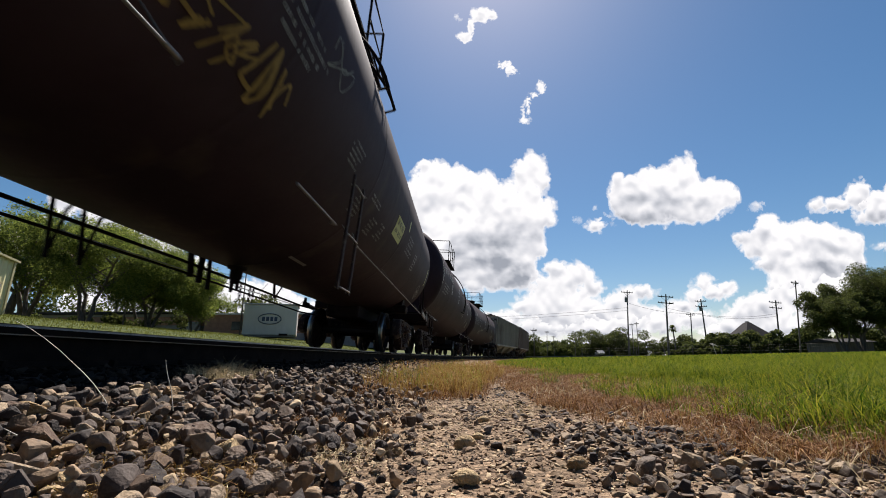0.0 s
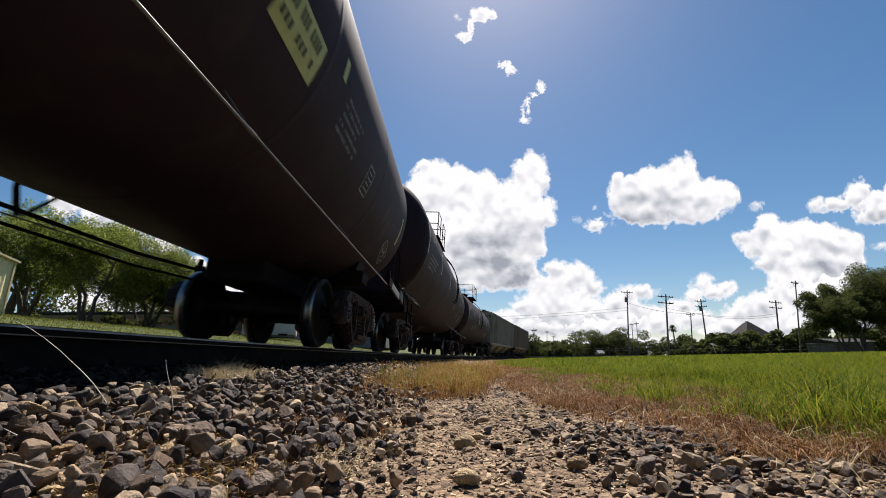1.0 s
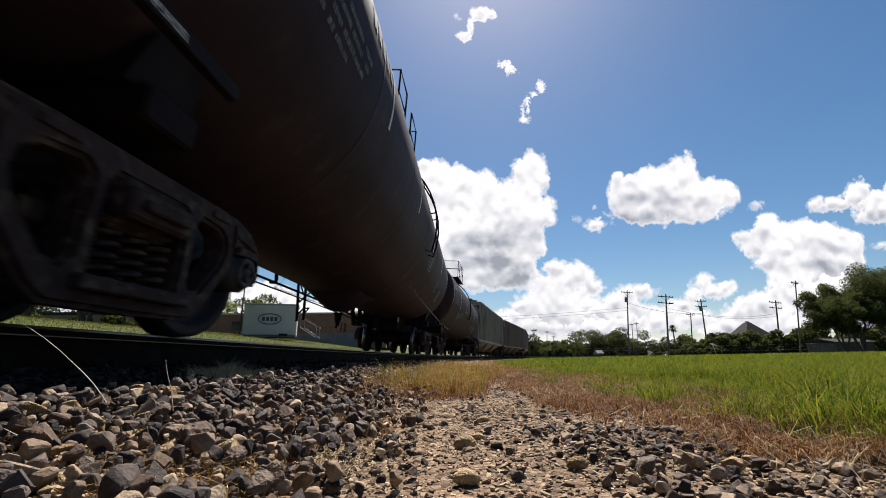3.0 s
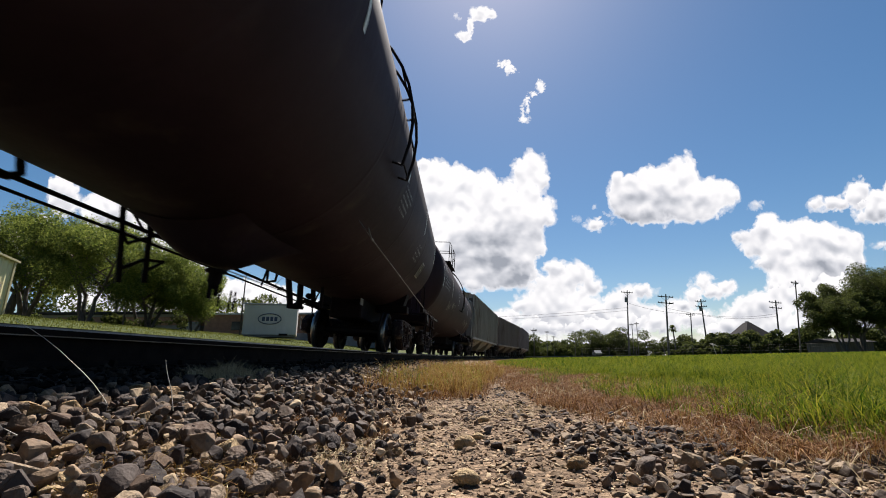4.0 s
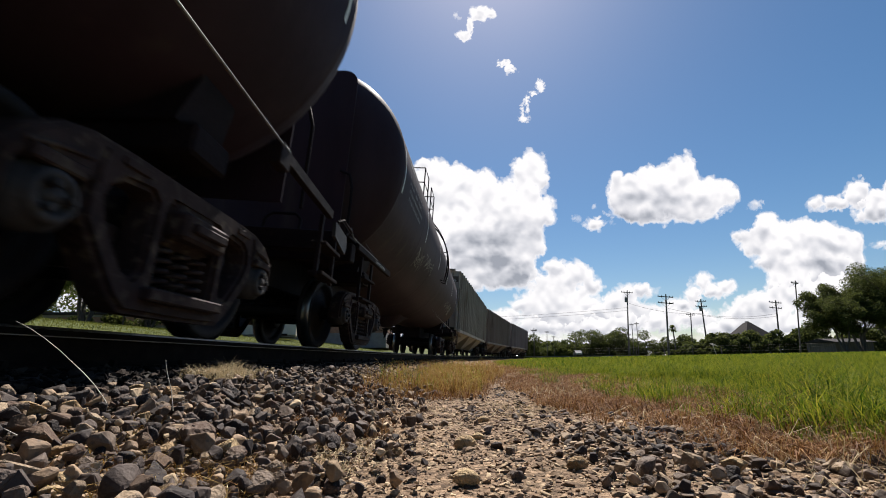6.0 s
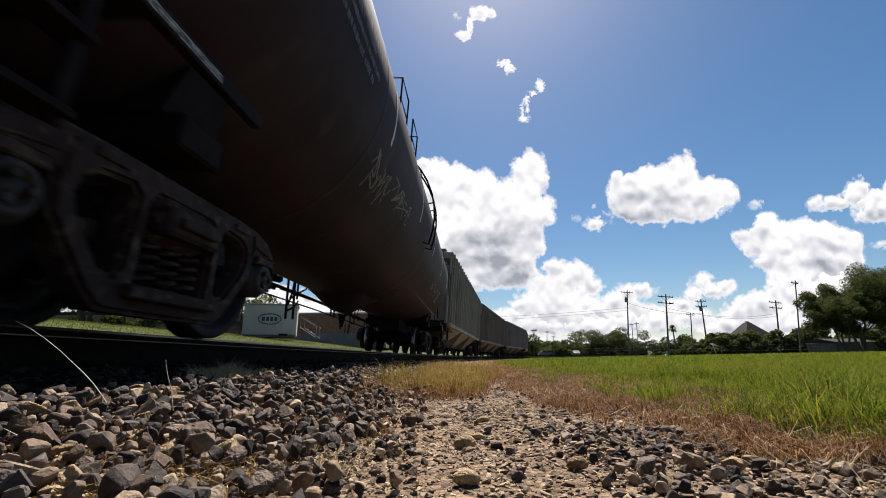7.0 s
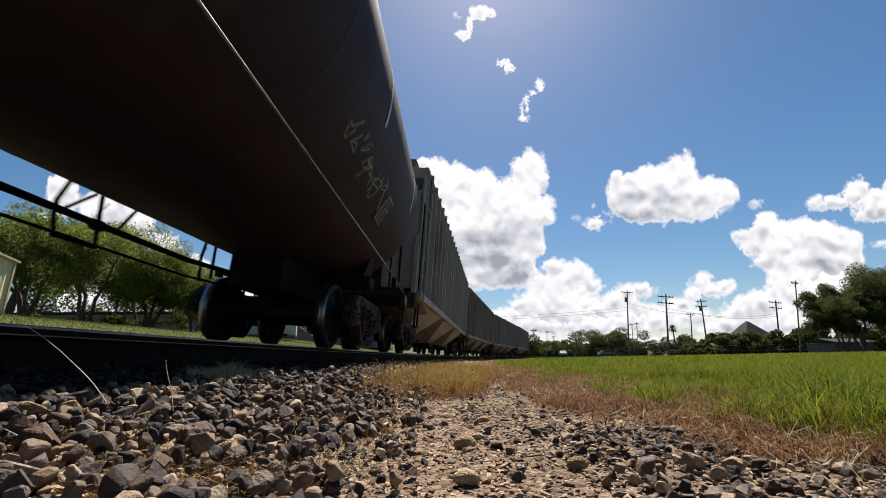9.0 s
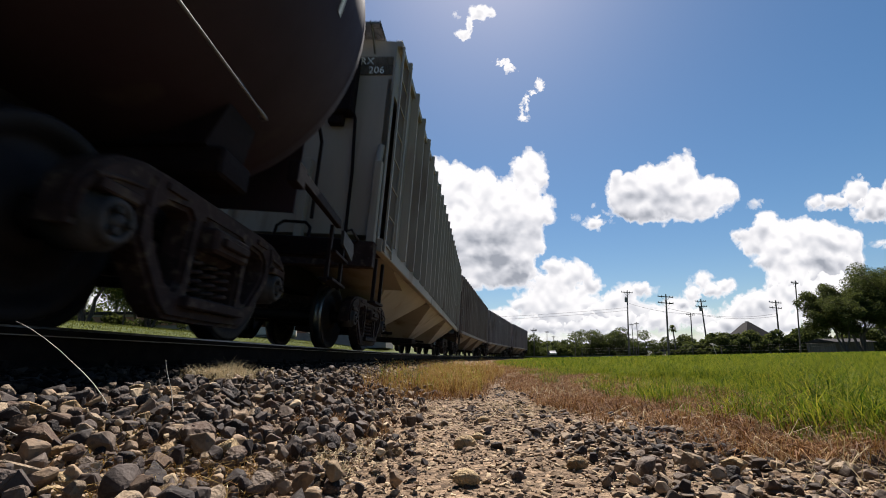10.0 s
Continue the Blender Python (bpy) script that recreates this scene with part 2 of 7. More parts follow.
M_ROOF = mat("roof_sheet", (0.28, 0.28, 0.28), (0.38, 0.38, 0.38), rough=0.6, scale=1.5, fine=30, bump=0.1)
M_SHINGLE = mat("roof_shingle", (0.018, 0.0155, 0.016), (0.034, 0.03, 0.03), rough=0.95, scale=3, fine=40, bump=0.4, spec=0.2)
M_GLASS = mat("dark_window", (0.02, 0.022, 0.025), (0.035, 0.037, 0.04), rough=0.12, scale=3, fine=20, bump=0)
M_GRASS_OLIVE = leafy(mat("grass_olive", (0.1, 0.115, 0.022), (0.165, 0.17, 0.042), rough=0.75, spec=0.15, scale=0.5, fine=20, bump=0, use="island"), 0.45)
M_STALK = mat("pale_stalk", (0.4, 0.37, 0.3), (0.55, 0.5, 0.42), rough=0.7, scale=20, fine=90, bump=0)
M_STRAW = leafy(mat("pale_straw", (0.3, 0.22, 0.11), (0.55, 0.45, 0.28), rough=0.7, scale=9, fine=60, bump=0, use="island", spec=0.2), 0.2)
M_CARW = mat("car_white", (0.11, 0.11, 0.115), (0.15, 0.15, 0.155), rough=0.3, scale=3, fine=20, bump=0, coat=0.6)
M_CARD = mat("car_dark", (0.05, 0.055, 0.065), (0.08, 0.085, 0.1), rough=0.3, scale=3, fine=20, bump=0, coat=0.6)
M_ROAD = mat("asphalt", (0.1, 0.1, 0.1), (0.16, 0.155, 0.15), rough=0.9, scale=1, fine=60, bump=0.2)


def glow(name, color, strength):
    m = bpy.data.materials.new(name)
    m.use_nodes = True
    b = m.node_tree.nodes["Principled BSDF"]
    b.inputs["Base Color"].default_value = (*color, 1)
    b.inputs["Emission Color"].default_value = (*color, 1)
    b.inputs["Emission Strength"].default_value = strength
    return m


M_LAMP = glow("headlight_glow", (1.0, 0.95, 0.85), 12.0)


def ground_material():
    """Sandy dirt on the path, darker soil under the grass, grey grit in the ballast, by three attributes of the sheet."""
    m = bpy.data.materials.new("ground_soil")
    m.use_nodes = True
    N, L = m.node_tree.nodes, m.node_tree.links
    bs = N["Principled BSDF"]
    bs.inputs["Roughness"].default_value = 0.95
    bs.inputs["Specular IOR Level"].default_value = 0.2
    tc = N.new("ShaderNodeTexCoord")

    def noise_ramp(scale, a, b, detail=8, lo=0.35, hi=0.65):
        n = N.new("ShaderNodeTexNoise")
        n.inputs["Scale"].default_value, n.inputs["Detail"].default_value, n.inputs["Roughness"].default_value = scale, detail, 0.7
        L.new(tc.outputs["Object"], n.inputs["Vector"])
        r = N.new("ShaderNodeValToRGB")
        r.color_ramp.elements[0].position, r.color_ramp.elements[1].position = lo, hi
        r.color_ramp.elements[0].color, r.color_ramp.elements[1].color = (*a, 1), (*b, 1)
        L.new(n.outputs["Fac"], r.inputs[0])
        return r.outputs[0], n.outputs["Fac"]

    def mixed(f, a, b):
        x = N.new("ShaderNodeMix")
        x.data_type = "RGBA"
        L.new(f, x.inputs[0]), L.new(a, x.inputs[6]), L.new(b, x.inputs[7])
        return x.outputs[2]

    dirt, h1 = noise_ramp(28, (0.11, 0.071, 0.046), (0.3, 0.206, 0.13))
    grit, h2 = noise_ramp(60, (0.018, 0.016, 0.015), (0.06, 0.052, 0.045))
    turf, h3 = noise_ramp(1.5, (0.03, 0.045, 0.008), (0.075, 0.085, 0.02))
    dry, h4 = noise_ramp(4, (0.088, 0.048, 0.024), (0.184, 0.12, 0.06))

    def attr(name):
        q = N.new("ShaderNodeAttribute")
        q.attribute_name = name
        return q.outputs["Fac"]

    cell = N.new("ShaderNodeTexVoronoi")
    cell.inputs["Scale"].default_value = 75
    L.new(tc.outputs["Object"], cell.inputs["Vector"])
    tone = N.new("ShaderNodeMapRange")
    tone.inputs["To Min"].default_value, tone.inputs["To Max"].default_value = 0.45, 1.35
    sp = N.new("ShaderNodeSeparateColor")
    L.new(cell.outputs["Color"], sp.inputs[0]), L.new(sp.outputs[0], tone.inputs["Value"])
    pebbly = N.new("ShaderNodeVectorMath")
    pebbly.operation = "SCALE"
    L.new(dirt, pebbly.inputs[0]), L.new(tone.outputs[0], pebbly.inputs["Scale"])
    col = mixed(attr("ballast"), pebbly.outputs[0], grit)
    col = mixed(attr("dry"), col, dry)
    col = mixed(attr("turf"), col, turf)
    L.new(col, bs.inputs["Base Color"])
    vo = N.new("ShaderNodeTexVoronoi")
    vo.inputs["Scale"].default_value, vo.inputs["Randomness"].default_value = 75, 1.0
    L.new(tc.outputs["Object"], vo.inputs["Vector"])
    up = N.new("ShaderNodeMath")
    up.operation = "SUBTRACT"
    L.new(h1, up.inputs[0]), L.new(vo.outputs["Distance"], up.inputs[1])
    ad = N.new("ShaderNodeMath")
    L.new(up.outputs[0], ad.inputs[0]), L.new(h2, ad.inputs[1])
    bp = N.new("ShaderNodeBump")
    bp.inputs["Strength"].default_value, bp.inputs["Distance"].default_value = 0.9, 0.009
    L.new(ad.outputs[0], bp.inputs["Height"])
    L.new(bp.outputs[0], bs.inputs["Normal"])
    return m


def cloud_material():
    """White vapour, thinning out to nothing at its rim. It glows as the far sky does, its grey shading put into the
    glow by 'body'.
    """
    m = bpy.data.materials.new("cloud_vapour")
    m.use_nodes = True
    N, L = m.node_tree.nodes, m.node_tree.links
    N.remove(N["Principled BSDF"])
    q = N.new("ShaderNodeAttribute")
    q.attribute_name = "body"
    e = N.new("ShaderNodeAttribute")
    e.attribute_name = "rim"
    tc = N.new("ShaderNodeTexCoord")
    n = N.new("ShaderNodeTexNoise")
    n.inputs["Scale"].default_value, n.inputs["Detail"].default_value, n.inputs["Roughness"].default_value = 0.006, 8, 0.62
    L.new(tc.outputs["Object"], n.inputs["Vector"])
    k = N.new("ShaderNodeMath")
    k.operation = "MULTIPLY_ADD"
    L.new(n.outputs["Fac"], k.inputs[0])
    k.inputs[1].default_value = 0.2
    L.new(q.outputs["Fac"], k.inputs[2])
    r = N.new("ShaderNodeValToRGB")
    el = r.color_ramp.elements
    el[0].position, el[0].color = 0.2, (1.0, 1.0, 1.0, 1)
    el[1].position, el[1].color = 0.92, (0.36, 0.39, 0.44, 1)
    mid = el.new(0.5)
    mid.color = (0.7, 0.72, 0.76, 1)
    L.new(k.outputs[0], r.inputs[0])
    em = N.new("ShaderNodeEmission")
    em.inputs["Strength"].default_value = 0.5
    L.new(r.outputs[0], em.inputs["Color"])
    tr = N.new("ShaderNodeBsdfTransparent")
    a = N.new("ShaderNodeMath")
    a.operation = "MULTIPLY_ADD"
    L.new(n.outputs["Fac"], a.inputs[0])
    a.inputs[1].default_value = 1.2
    L.new(e.outputs["Fac"], a.inputs[2])
    mr = N.new("ShaderNodeMapRange")
    mr.inputs["From Min"].default_value, mr.inputs["From Max"].default_value = 0.55, 1.15
    L.new(a.outputs[0], mr.inputs["Value"])
    mx = N.new("ShaderNodeMixShader")
    L.new(mr.outputs[0], mx.inputs[0])
    L.new(tr.outputs[0], mx.inputs[1])
    L.new(em.outputs[0], mx.inputs[2])
    L.new(mx.outputs[0], N["Material Output"].inputs["Surface"])
    return m


M_GROUND = ground_material()
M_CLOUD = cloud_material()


# ---- the track's line: a wide curve to the right, a straight, a curve back to the left, a straight ----
D0, AL, KAP = 2.5212, 0.0187, 0.0053
TRACK_Z, BANK = 0.42, 0.0711
RAD = 1 / KAP
CX, CY = -D0 * math.cos(AL) + RAD * math.cos(AL), D0 * math.sin(AL) - RAD * math.sin(AL)
BENDS = ((56.0, 0.0), (66.0, -0.008), (106.0, 0.0))


def line_at(s):
    """Place and heading of the track at s metres along it."""
    a = min(s, BENDS[0][0])
    th = AL + KAP * a
    x, y = CX - RAD * math.cos(th), CY + RAD * math.sin(th)
    for i, (s0, k) in enumerate(BENDS):
        s1 = min(s, BENDS[i + 1][0] if i + 1 < len(BENDS) else s)
        if s1 <= s0:
            break
        d = s1 - s0
        mid = th + k * d / 2
        c = d * (1 - (k * d) ** 2 / 24)
        x, y, th = x + c * math.sin(mid), y + c * math.cos(mid), th + k * d
    return x, y, th


FAR_LINE = np.array([line_at(s) for s in np.arange(40.0, 260.0, 4.0)])


def beside(x, y):
    """Metres to the right of the track's middle, for arrays."""
    x, y = np.asarray(x, float), np.asarray(y, float)
    u = RAD - np.hypot(x - CX, y - CY)
    far = y > 48
    if far.any():
        xf, yf = x[far] if x.ndim else x[None], y[far] if y.ndim else y[None]
        out = np.empty(xf.shape)
        for a in range(0, len(xf), 20000):
            dx = xf[a:a + 20000, None] - FAR_LINE[None, :, 0]
            dy = yf[a:a + 20000, None] - FAR_LINE[None, :, 1]
            n = np.argmin(dx * dx + dy * dy, 1)
            r = np.arange(len(n))
            th = FAR_LINE[n, 2]
            out[a:a + 20000] = dx[r, n] * np.cos(th) - dy[r, n] * np.sin(th)
        if x.ndim:
            u[far] = out
        else:
            u = out[0]
    return u


def track_pose(s, u=0.0, z=0.0):
    """A pose on the banked track, x to the right of it and y along it."""
    x, y, th = line_at(s)
    return pose(x, y, TRACK_Z, 0, math.degrees(BANK), -math.degrees(th)) @ pose(u, 0, z)


def ramp(x, a, b):
    t = np.clip((np.asarray(x, float) - a) / (b - a), 0, 1)
    return t * t * (3 - 2 * t)


def ground_z(x, y):
    """Height of the ground: ballast bed, path, field, and the rise beyond the track."""
    x, y = np.asarray(x, float), np.asarray(y, float)
    u = beside(x, y)
    left = 2.5 - u
    far = 0.1 + left * (0.06 + 0.042 * ramp(left, 4, 16)) * ramp(left, 4.3, 7.5)
    far = np.minimum(far, 2.35 + 0.004 * left)
    bed = 0.215 - 0.05 * u
    right = 0.012 * np.clip(u - 3.5, 0, 60) + 0.05 * ramp(u, 3.2, 4.4)
    z = np.where(u < -2.2, far, np.where(u < 1.45, bed, bed + (right - bed) * ramp(u, 1.4, 2.45)))
    z = np.where((u < -1.4) & (u >= -3.2), bed + (far - bed) * ramp(-u, 1.4, 3.2), z)
    return z


def rough_z(x, y):
    """Ground with its small unevenness, at one place."""
    z = float(ground_z(x, y))
    return z + 0.018 * noise.noise((x * 1.7, y * 1.7, 3)) + 0.006 * noise.noise((x * 9, y * 9, 8))


def steps(lo, hi, a, b, fine, grow=1.22):
    """Grid lines: even between a and b, ever wider out to lo and hi."""
    mid = list(np.arange(a, b, fine))
    w, p, up = fine, b, []
    while p < hi:
        up.append(p)
        w *= grow
        p += w
    w, p, dn = fine, a - fine, []
    while p > lo:
        dn.append(p)
        w *= grow
        p -= w
    return np.array([lo] + dn[::-1] + mid + up + [hi])


def make_ground():
    xs, ys = steps(-2600, 2600, -2.6, 3.2, 0.05, 1.16), steps(-500, 4000, -0.4, 7.0, 0.06, 1.16)
    X, Y = np.meshgrid(xs, ys)
    Z = ground_z(X, Y)
    near = np.clip(1.4 - np.hypot(X, Y) / 60, 0, 1)
    bump = np.array([0.018 * noise.noise((a * 1.7, b * 1.7, 3)) + 0.006 * noise.noise((a * 9, b * 9, 8)) for a, b in zip(X.ravel(), Y.ravel())]).reshape(X.shape)
    Z = Z + bump * near
    n, k = len(ys), len(xs)
    i = (np.arange(n - 1)[:, None] * k + np.arange(k - 1)[None]).ravel()
    me = quads_mesh("ground", np.stack([X, Y, Z], -1).reshape(-1, 3), np.stack([i, i + 1, i + k + 1, i + k], -1), M_GROUND, smooth=True)
    u = beside(X, Y)
    wob = np.array([noise.noise((a * 0.9, b * 0.9, 1)) for a, b in zip(X.ravel(), Y.ravel())]).reshape(X.shape)
    u2 = u + 0.25 * wob
    ballast = 1 - ramp(u2, 1.7, 2.3)
    ballast = np.where(u < -2.4, 0, ballast)
    turf = ramp(u2, 3.4, 3.8) + ramp(-u2, 3.0, 4.0)
    dry = np.clip(ramp(u2, 3.0, 3.3) + ramp(Y, 3.0, 5.5) * ramp(-u2, -2.6, -2.0) * (1 - ramp(u2, 2.6, 2.8) * (1 - ramp(Y, 6, 9))) * (u > -2.4), 0, 1)
    dry = np.clip(dry + 0.55 * ramp(np.hypot(X, Y), 25, 60) * (u > 1) * (u < 12), 0, 1)
    for name, val in (("ballast", ballast), ("turf", np.clip(turf, 0, 1)), ("dry", dry)):
        me.attributes.new(name, "FLOAT", "POINT").data.foreach_set("value", val.astype(np.float32).ravel())
    return tagged(new("ground", me), "sandy path, ballast bed and grassy field reaching to the horizon", "ground", kind="structure")


ground = make_ground()


def swept(profile, u0, s0, s1, step):
    """A profile of (across, up) carried along the banked track."""
    g = Geo()
    vs, n = [], len(profile)
    ss = np.arange(s0, s1 + step, step)
    for s in ss:
        m = track_pose(s)
        vs += [m @ Vector((u0 + a, 0, b)) for a, b in profile]
    fs = [(i * n + k, i * n + (k + 1) % n, (i + 1) * n + (k + 1) % n, (i + 1) * n + k) for i in range(len(ss) - 1) for k in range(n)]
    g.add(vs, fs)
    return g


RAIL_BODY = [(-0.07, -0.172), (0.07, -0.172), (0.07, -0.162), (0.012, -0.145), (0.01, -0.05), (0.036, -0.04), (0.036, -0.012), (-0.036, -0.012), (-0.036, -0.04), (-0.01, -0.05), (-0.012, -0.145), (-0.07, -0.162)]
RAIL_HEAD = [(-0.036, -0.0118), (0.036, -0.0118), (0.034, -0.004), (0.026, 0.0), (-0.026, 0.0), (-0.034, -0.004)]
for side in (0.753, -0.753):
    rail = thing("rail", "rusty steel rail with a polished head on wooden ties", "rail", group="rails of the track", kind="structure")
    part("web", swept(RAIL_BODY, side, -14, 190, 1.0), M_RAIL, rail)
    # added strip of bright metal that draws the highlight line below the rail head
    part("head_lip", swept([(-0.0375, -0.0425), (0.0375, -0.0425), (0.0375, -0.0375), (-0.0375, -0.0375)], side, -14, 190, 1.0), M_RAILTOP, rail, "thin bright strip added for the highlight under the head")
    part("head", swept(RAIL_HEAD, side, -14, 190, 1.0), M_RAILTOP, rail, "polished running surface")

track_bed = thing("track_bed", "weathered wooden ties lying in grey ballast", "track", kind="structure")
tie_geo = Geo().box((0, 0, 0), (2.59, 0.22, 0.17), ch=0.15).mesh("tie")
for i in range(190):
    m = track_pose(-8 + 0.53 * i, random.uniform(-0.04, 0.04), -0.265) @ pose(0, 0, 0, 0, 0, random.uniform(-1.2, 1.2))
    part("tie", tie_geo, M_TIE, track_bed, m=m)
plate_geo = Geo().box((0, 0, 0), (0.34, 0.19, 0.018), ch=0.2).box((-0.1, 0.05, 0.02), (0.03, 0.025, 0.04)).box((0.1, -0.05, 0.02), (0.03, 0.025, 0.04)).mesh("tie_plate")
for i in range(40):
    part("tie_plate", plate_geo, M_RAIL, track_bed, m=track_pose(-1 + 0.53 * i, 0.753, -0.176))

# ---- the train ----
R_TANK, Z_TANK = 1.52, 2.5
WHEEL_R = 0.42
AXLE = 0.838


def on_tank(along, arc, lift=0.004):
    """A point on the tank's skin: metres along, and metres up from its widest line on the right side."""
    w = arc / R_TANK
    return Vector(((R_TANK + lift) * math.cos(w), along, Z_TANK + (R_TANK + lift) * math.sin(w)))


def tank_patch(y0, y1, a0, a1, lift=0.004, n=6, slant=0.0):
    """A thin curved sheet lying on the tank's skin."""
    g = Geo()
    vs = []
    for i in range(n + 1):
        a = a0 + (a1 - a0) * i / n
        sh = slant * i / n
        vs += [on_tank(y0 + sh, a, lift), on_tank(y1 + sh, a, lift)]
    return g.add(vs, [(2 * i, 2 * i + 1, 2 * i + 3, 2 * i + 2) for i in range(n)], True)


def tank_stroke(g, pts, width, lift=0.005):
    """A painted stroke through (along, arc) points on the tank's skin, smoothed."""
    out = []
    for i in range(len(pts) - 1):
        p0, p1, p2, p3 = (Vector(pts[max(min(i + k, len(pts) - 1), 0)]) for k in (-1, 0, 1, 2))
        for k in range(5):
            t = k / 5
            out.append(0.5 * ((2 * p1) + (p2 - p0) * t + (2 * p0 - 5 * p1 + 4 * p2 - p3) * t * t + (3 * p1 - p0 - 3 * p2 + p3) * t ** 3))
    out.append(Vector(pts[-1]))
    vs = []
    for i, p in enumerate(out):
        d = (out[min(i + 1, len(out) - 1)] - out[max(i - 1, 0)])
        d = d.normalized() if d.length > 1e-6 else Vector((1, 0))
        q = Vector((-d.y, d.x)) * width / 2 * (0.75 + 0.5 * math.sin(i * 1.7) ** 2)
        vs += [on_tank(p.x + q.x, p.y + q.y, lift), on_tank(p.x - q.x, p.y - q.y, lift)]
    return g.add(vs, [(2 * i, 2 * i + 1, 2 * i + 3, 2 * i + 2) for i in range(len(out) - 1)])


def lettering(text, size, place):
    """The built-in font as a thin mesh; place maps (along, up) to a point."""
    cu = bpy.data.curves.new("lettering", "FONT")
    cu.body, cu.size, cu.resolution_u = text, size, 3
    ob = new("lettering", cu)
    me = bpy.data.meshes.new_from_object(ob.evaluated_get(bpy.context.evaluated_depsgraph_get()))
    bpy.data.objects.remove(ob)
    for v in me.vertices:
        v.co = place(v.co.x, v.co.y)
    return me


def side_frame_geo(side):
    """A cast truck side: arched top, two rounded windows, an open middle with springs on a seat, jaws over the bearings."""
    half = [(0.0, 0.745), (0.5, 0.745), (0.72, 0.735), (0.86, 0.7), (0.96, 0.63), (1.02, 0.54), (1.035, 0.43), (1.02, 0.36), (0.98, 0.36), (0.97, 0.5), (0.935, 0.555), (0.745, 0.555), (0.705, 0.53), (0.69, 0.4), (0.62, 0.31), (0.47, 0.13), (0.39, 0.075), (0.0, 0.07)]
    loops = [half + [(-y, z) for y, z in reversed(half[1:-1])]]
    loops.append([(-0.24, 0.6), (-0.21, 0.63), (0.21, 0.63), (0.24, 0.6), (0.24, 0.22), (0.21, 0.185), (-0.21, 0.185), (-0.24, 0.22)])
    for k in (-1, 1):
        loops.append([(k * y, z) for y, z in ((0.33, 0.59), (0.37, 0.625), (0.53, 0.61), (0.59, 0.57), (0.605, 0.5), (0.575, 0.42), (0.43, 0.245), (0.37, 0.23), (0.335, 0.27))])
    bm = bmesh.new()
    x0, wd = side * 0.95, side * 0.16
    edges = []
    for lp in loops:
        vs = [bm.verts.new((x0, y, z)) for y, z in lp]
        edges += [bm.edges.new((vs[i], vs[(i + 1) % len(vs)])) for i in range(len(vs))]
    bmesh.ops.triangle_fill(bm, use_beauty=True, use_dissolve=False, edges=edges)
    out = bmesh.ops.extrude_face_region(bm, geom=bm.faces[:])
    bmesh.ops.translate(bm, vec=(wd, 0, 0), verts=[v for v in out["geom"] if isinstance(v, bmesh.types.BMVert)])
    bm.normal_update()
    sharp = [e for e in bm.edges if len(e.link_faces) == 2 and e.calc_face_angle(0) > 0.9 and abs(e.verts[0].co.x - e.verts[1].co.x) < 0.01]
    bmesh.ops.bevel(bm, geom=sharp, offset=0.022, segments=2, affect="EDGES")
    g = Geo()
    bm.verts.index_update()
    g.add([v.co for v in bm.verts], [[v.index for v in f.verts] for f in bm.faces])
    bm.free()
    x = side * 1.03
    g.box((x, 0, 0.17), (0.26, 0.62, 0.06), ch=0.3)
    for k in (-0.15, 0, 0.15):
        g.tube([(x + 0.055 * math.cos(i * 0.7), k + 0.055 * math.sin(i * 0.7), 0.2 + i * 0.0056) for i in range(48)], 0.013, 5)
    g.box((x, 0, 0.53), (0.3, 0.4, 0.14), ch=0.25).box((x + side * 0.06, 0, 0.53), (0.24, 0.29, 0.05), ch=0.3)
    for k in (-1, 1):
        g.box((x, k * AXLE, 0.545), (0.2, 0.22, 0.05), ch=0.3)
        g.tube([(side * 1.112, k * 0.72, 0.62), (side * 1.118, k * 0.86, 0.6), (side * 1.112, k * 0.97, 0.57)], 0.012, 5)
        g.tube([(side * 1.112, k * 0.66, 0.69), (side * 1.116, k * 0.68, 0.6), (side * 1.112, k * 0.67, 0.55)], 0.01, 5)
        g.box((side * 1.115, k * 0.5, 0.685), (0.02, 0.16, 0.035), ch=0.2)
    return g


def wheelset_geo():
    g = Geo()
    turn = Matrix.Rotation(-math.pi / 2, 4, "Z")
    prof = [(0.09, -0.1), (0.15, -0.1), (0.16, -0.03), (0.28, 0.02), (0.335, 0.0), (0.34, -0.03), (0.438, -0.035), (0.445, -0.018), (0.433, -0.002), (0.42, 0.012), (0.418, 0.105), (0.405, 0.11), (0.35, 0.105), (0.335, 0.05), (0.28, 0.05), (0.17, 0.07), (0.155, 0.1), (0.09, 0.1)]
    for k in (1, -1):
        g.lathe(prof, 40, Matrix.Translation((k * 0.7, 0, 0)) @ (turn if k > 0 else turn.inverted()))
    g.tube([(-1.1, 0, 0), (1.1, 0, 0)], 0.075, 14)
    return g


def tread_geo(k):
    """The band of one wheel that the rail keeps bright."""
    turn = Matrix.Rotation(-math.pi / 2, 4, "Z")
    return Geo().lathe([(0.416, 0.01), (0.4222, 0.014), (0.4206, 0.1), (0.414, 0.104)], 48, Matrix.Translation((k * 0.7, 0, 0)) @ (turn if k > 0 else turn.inverted()))


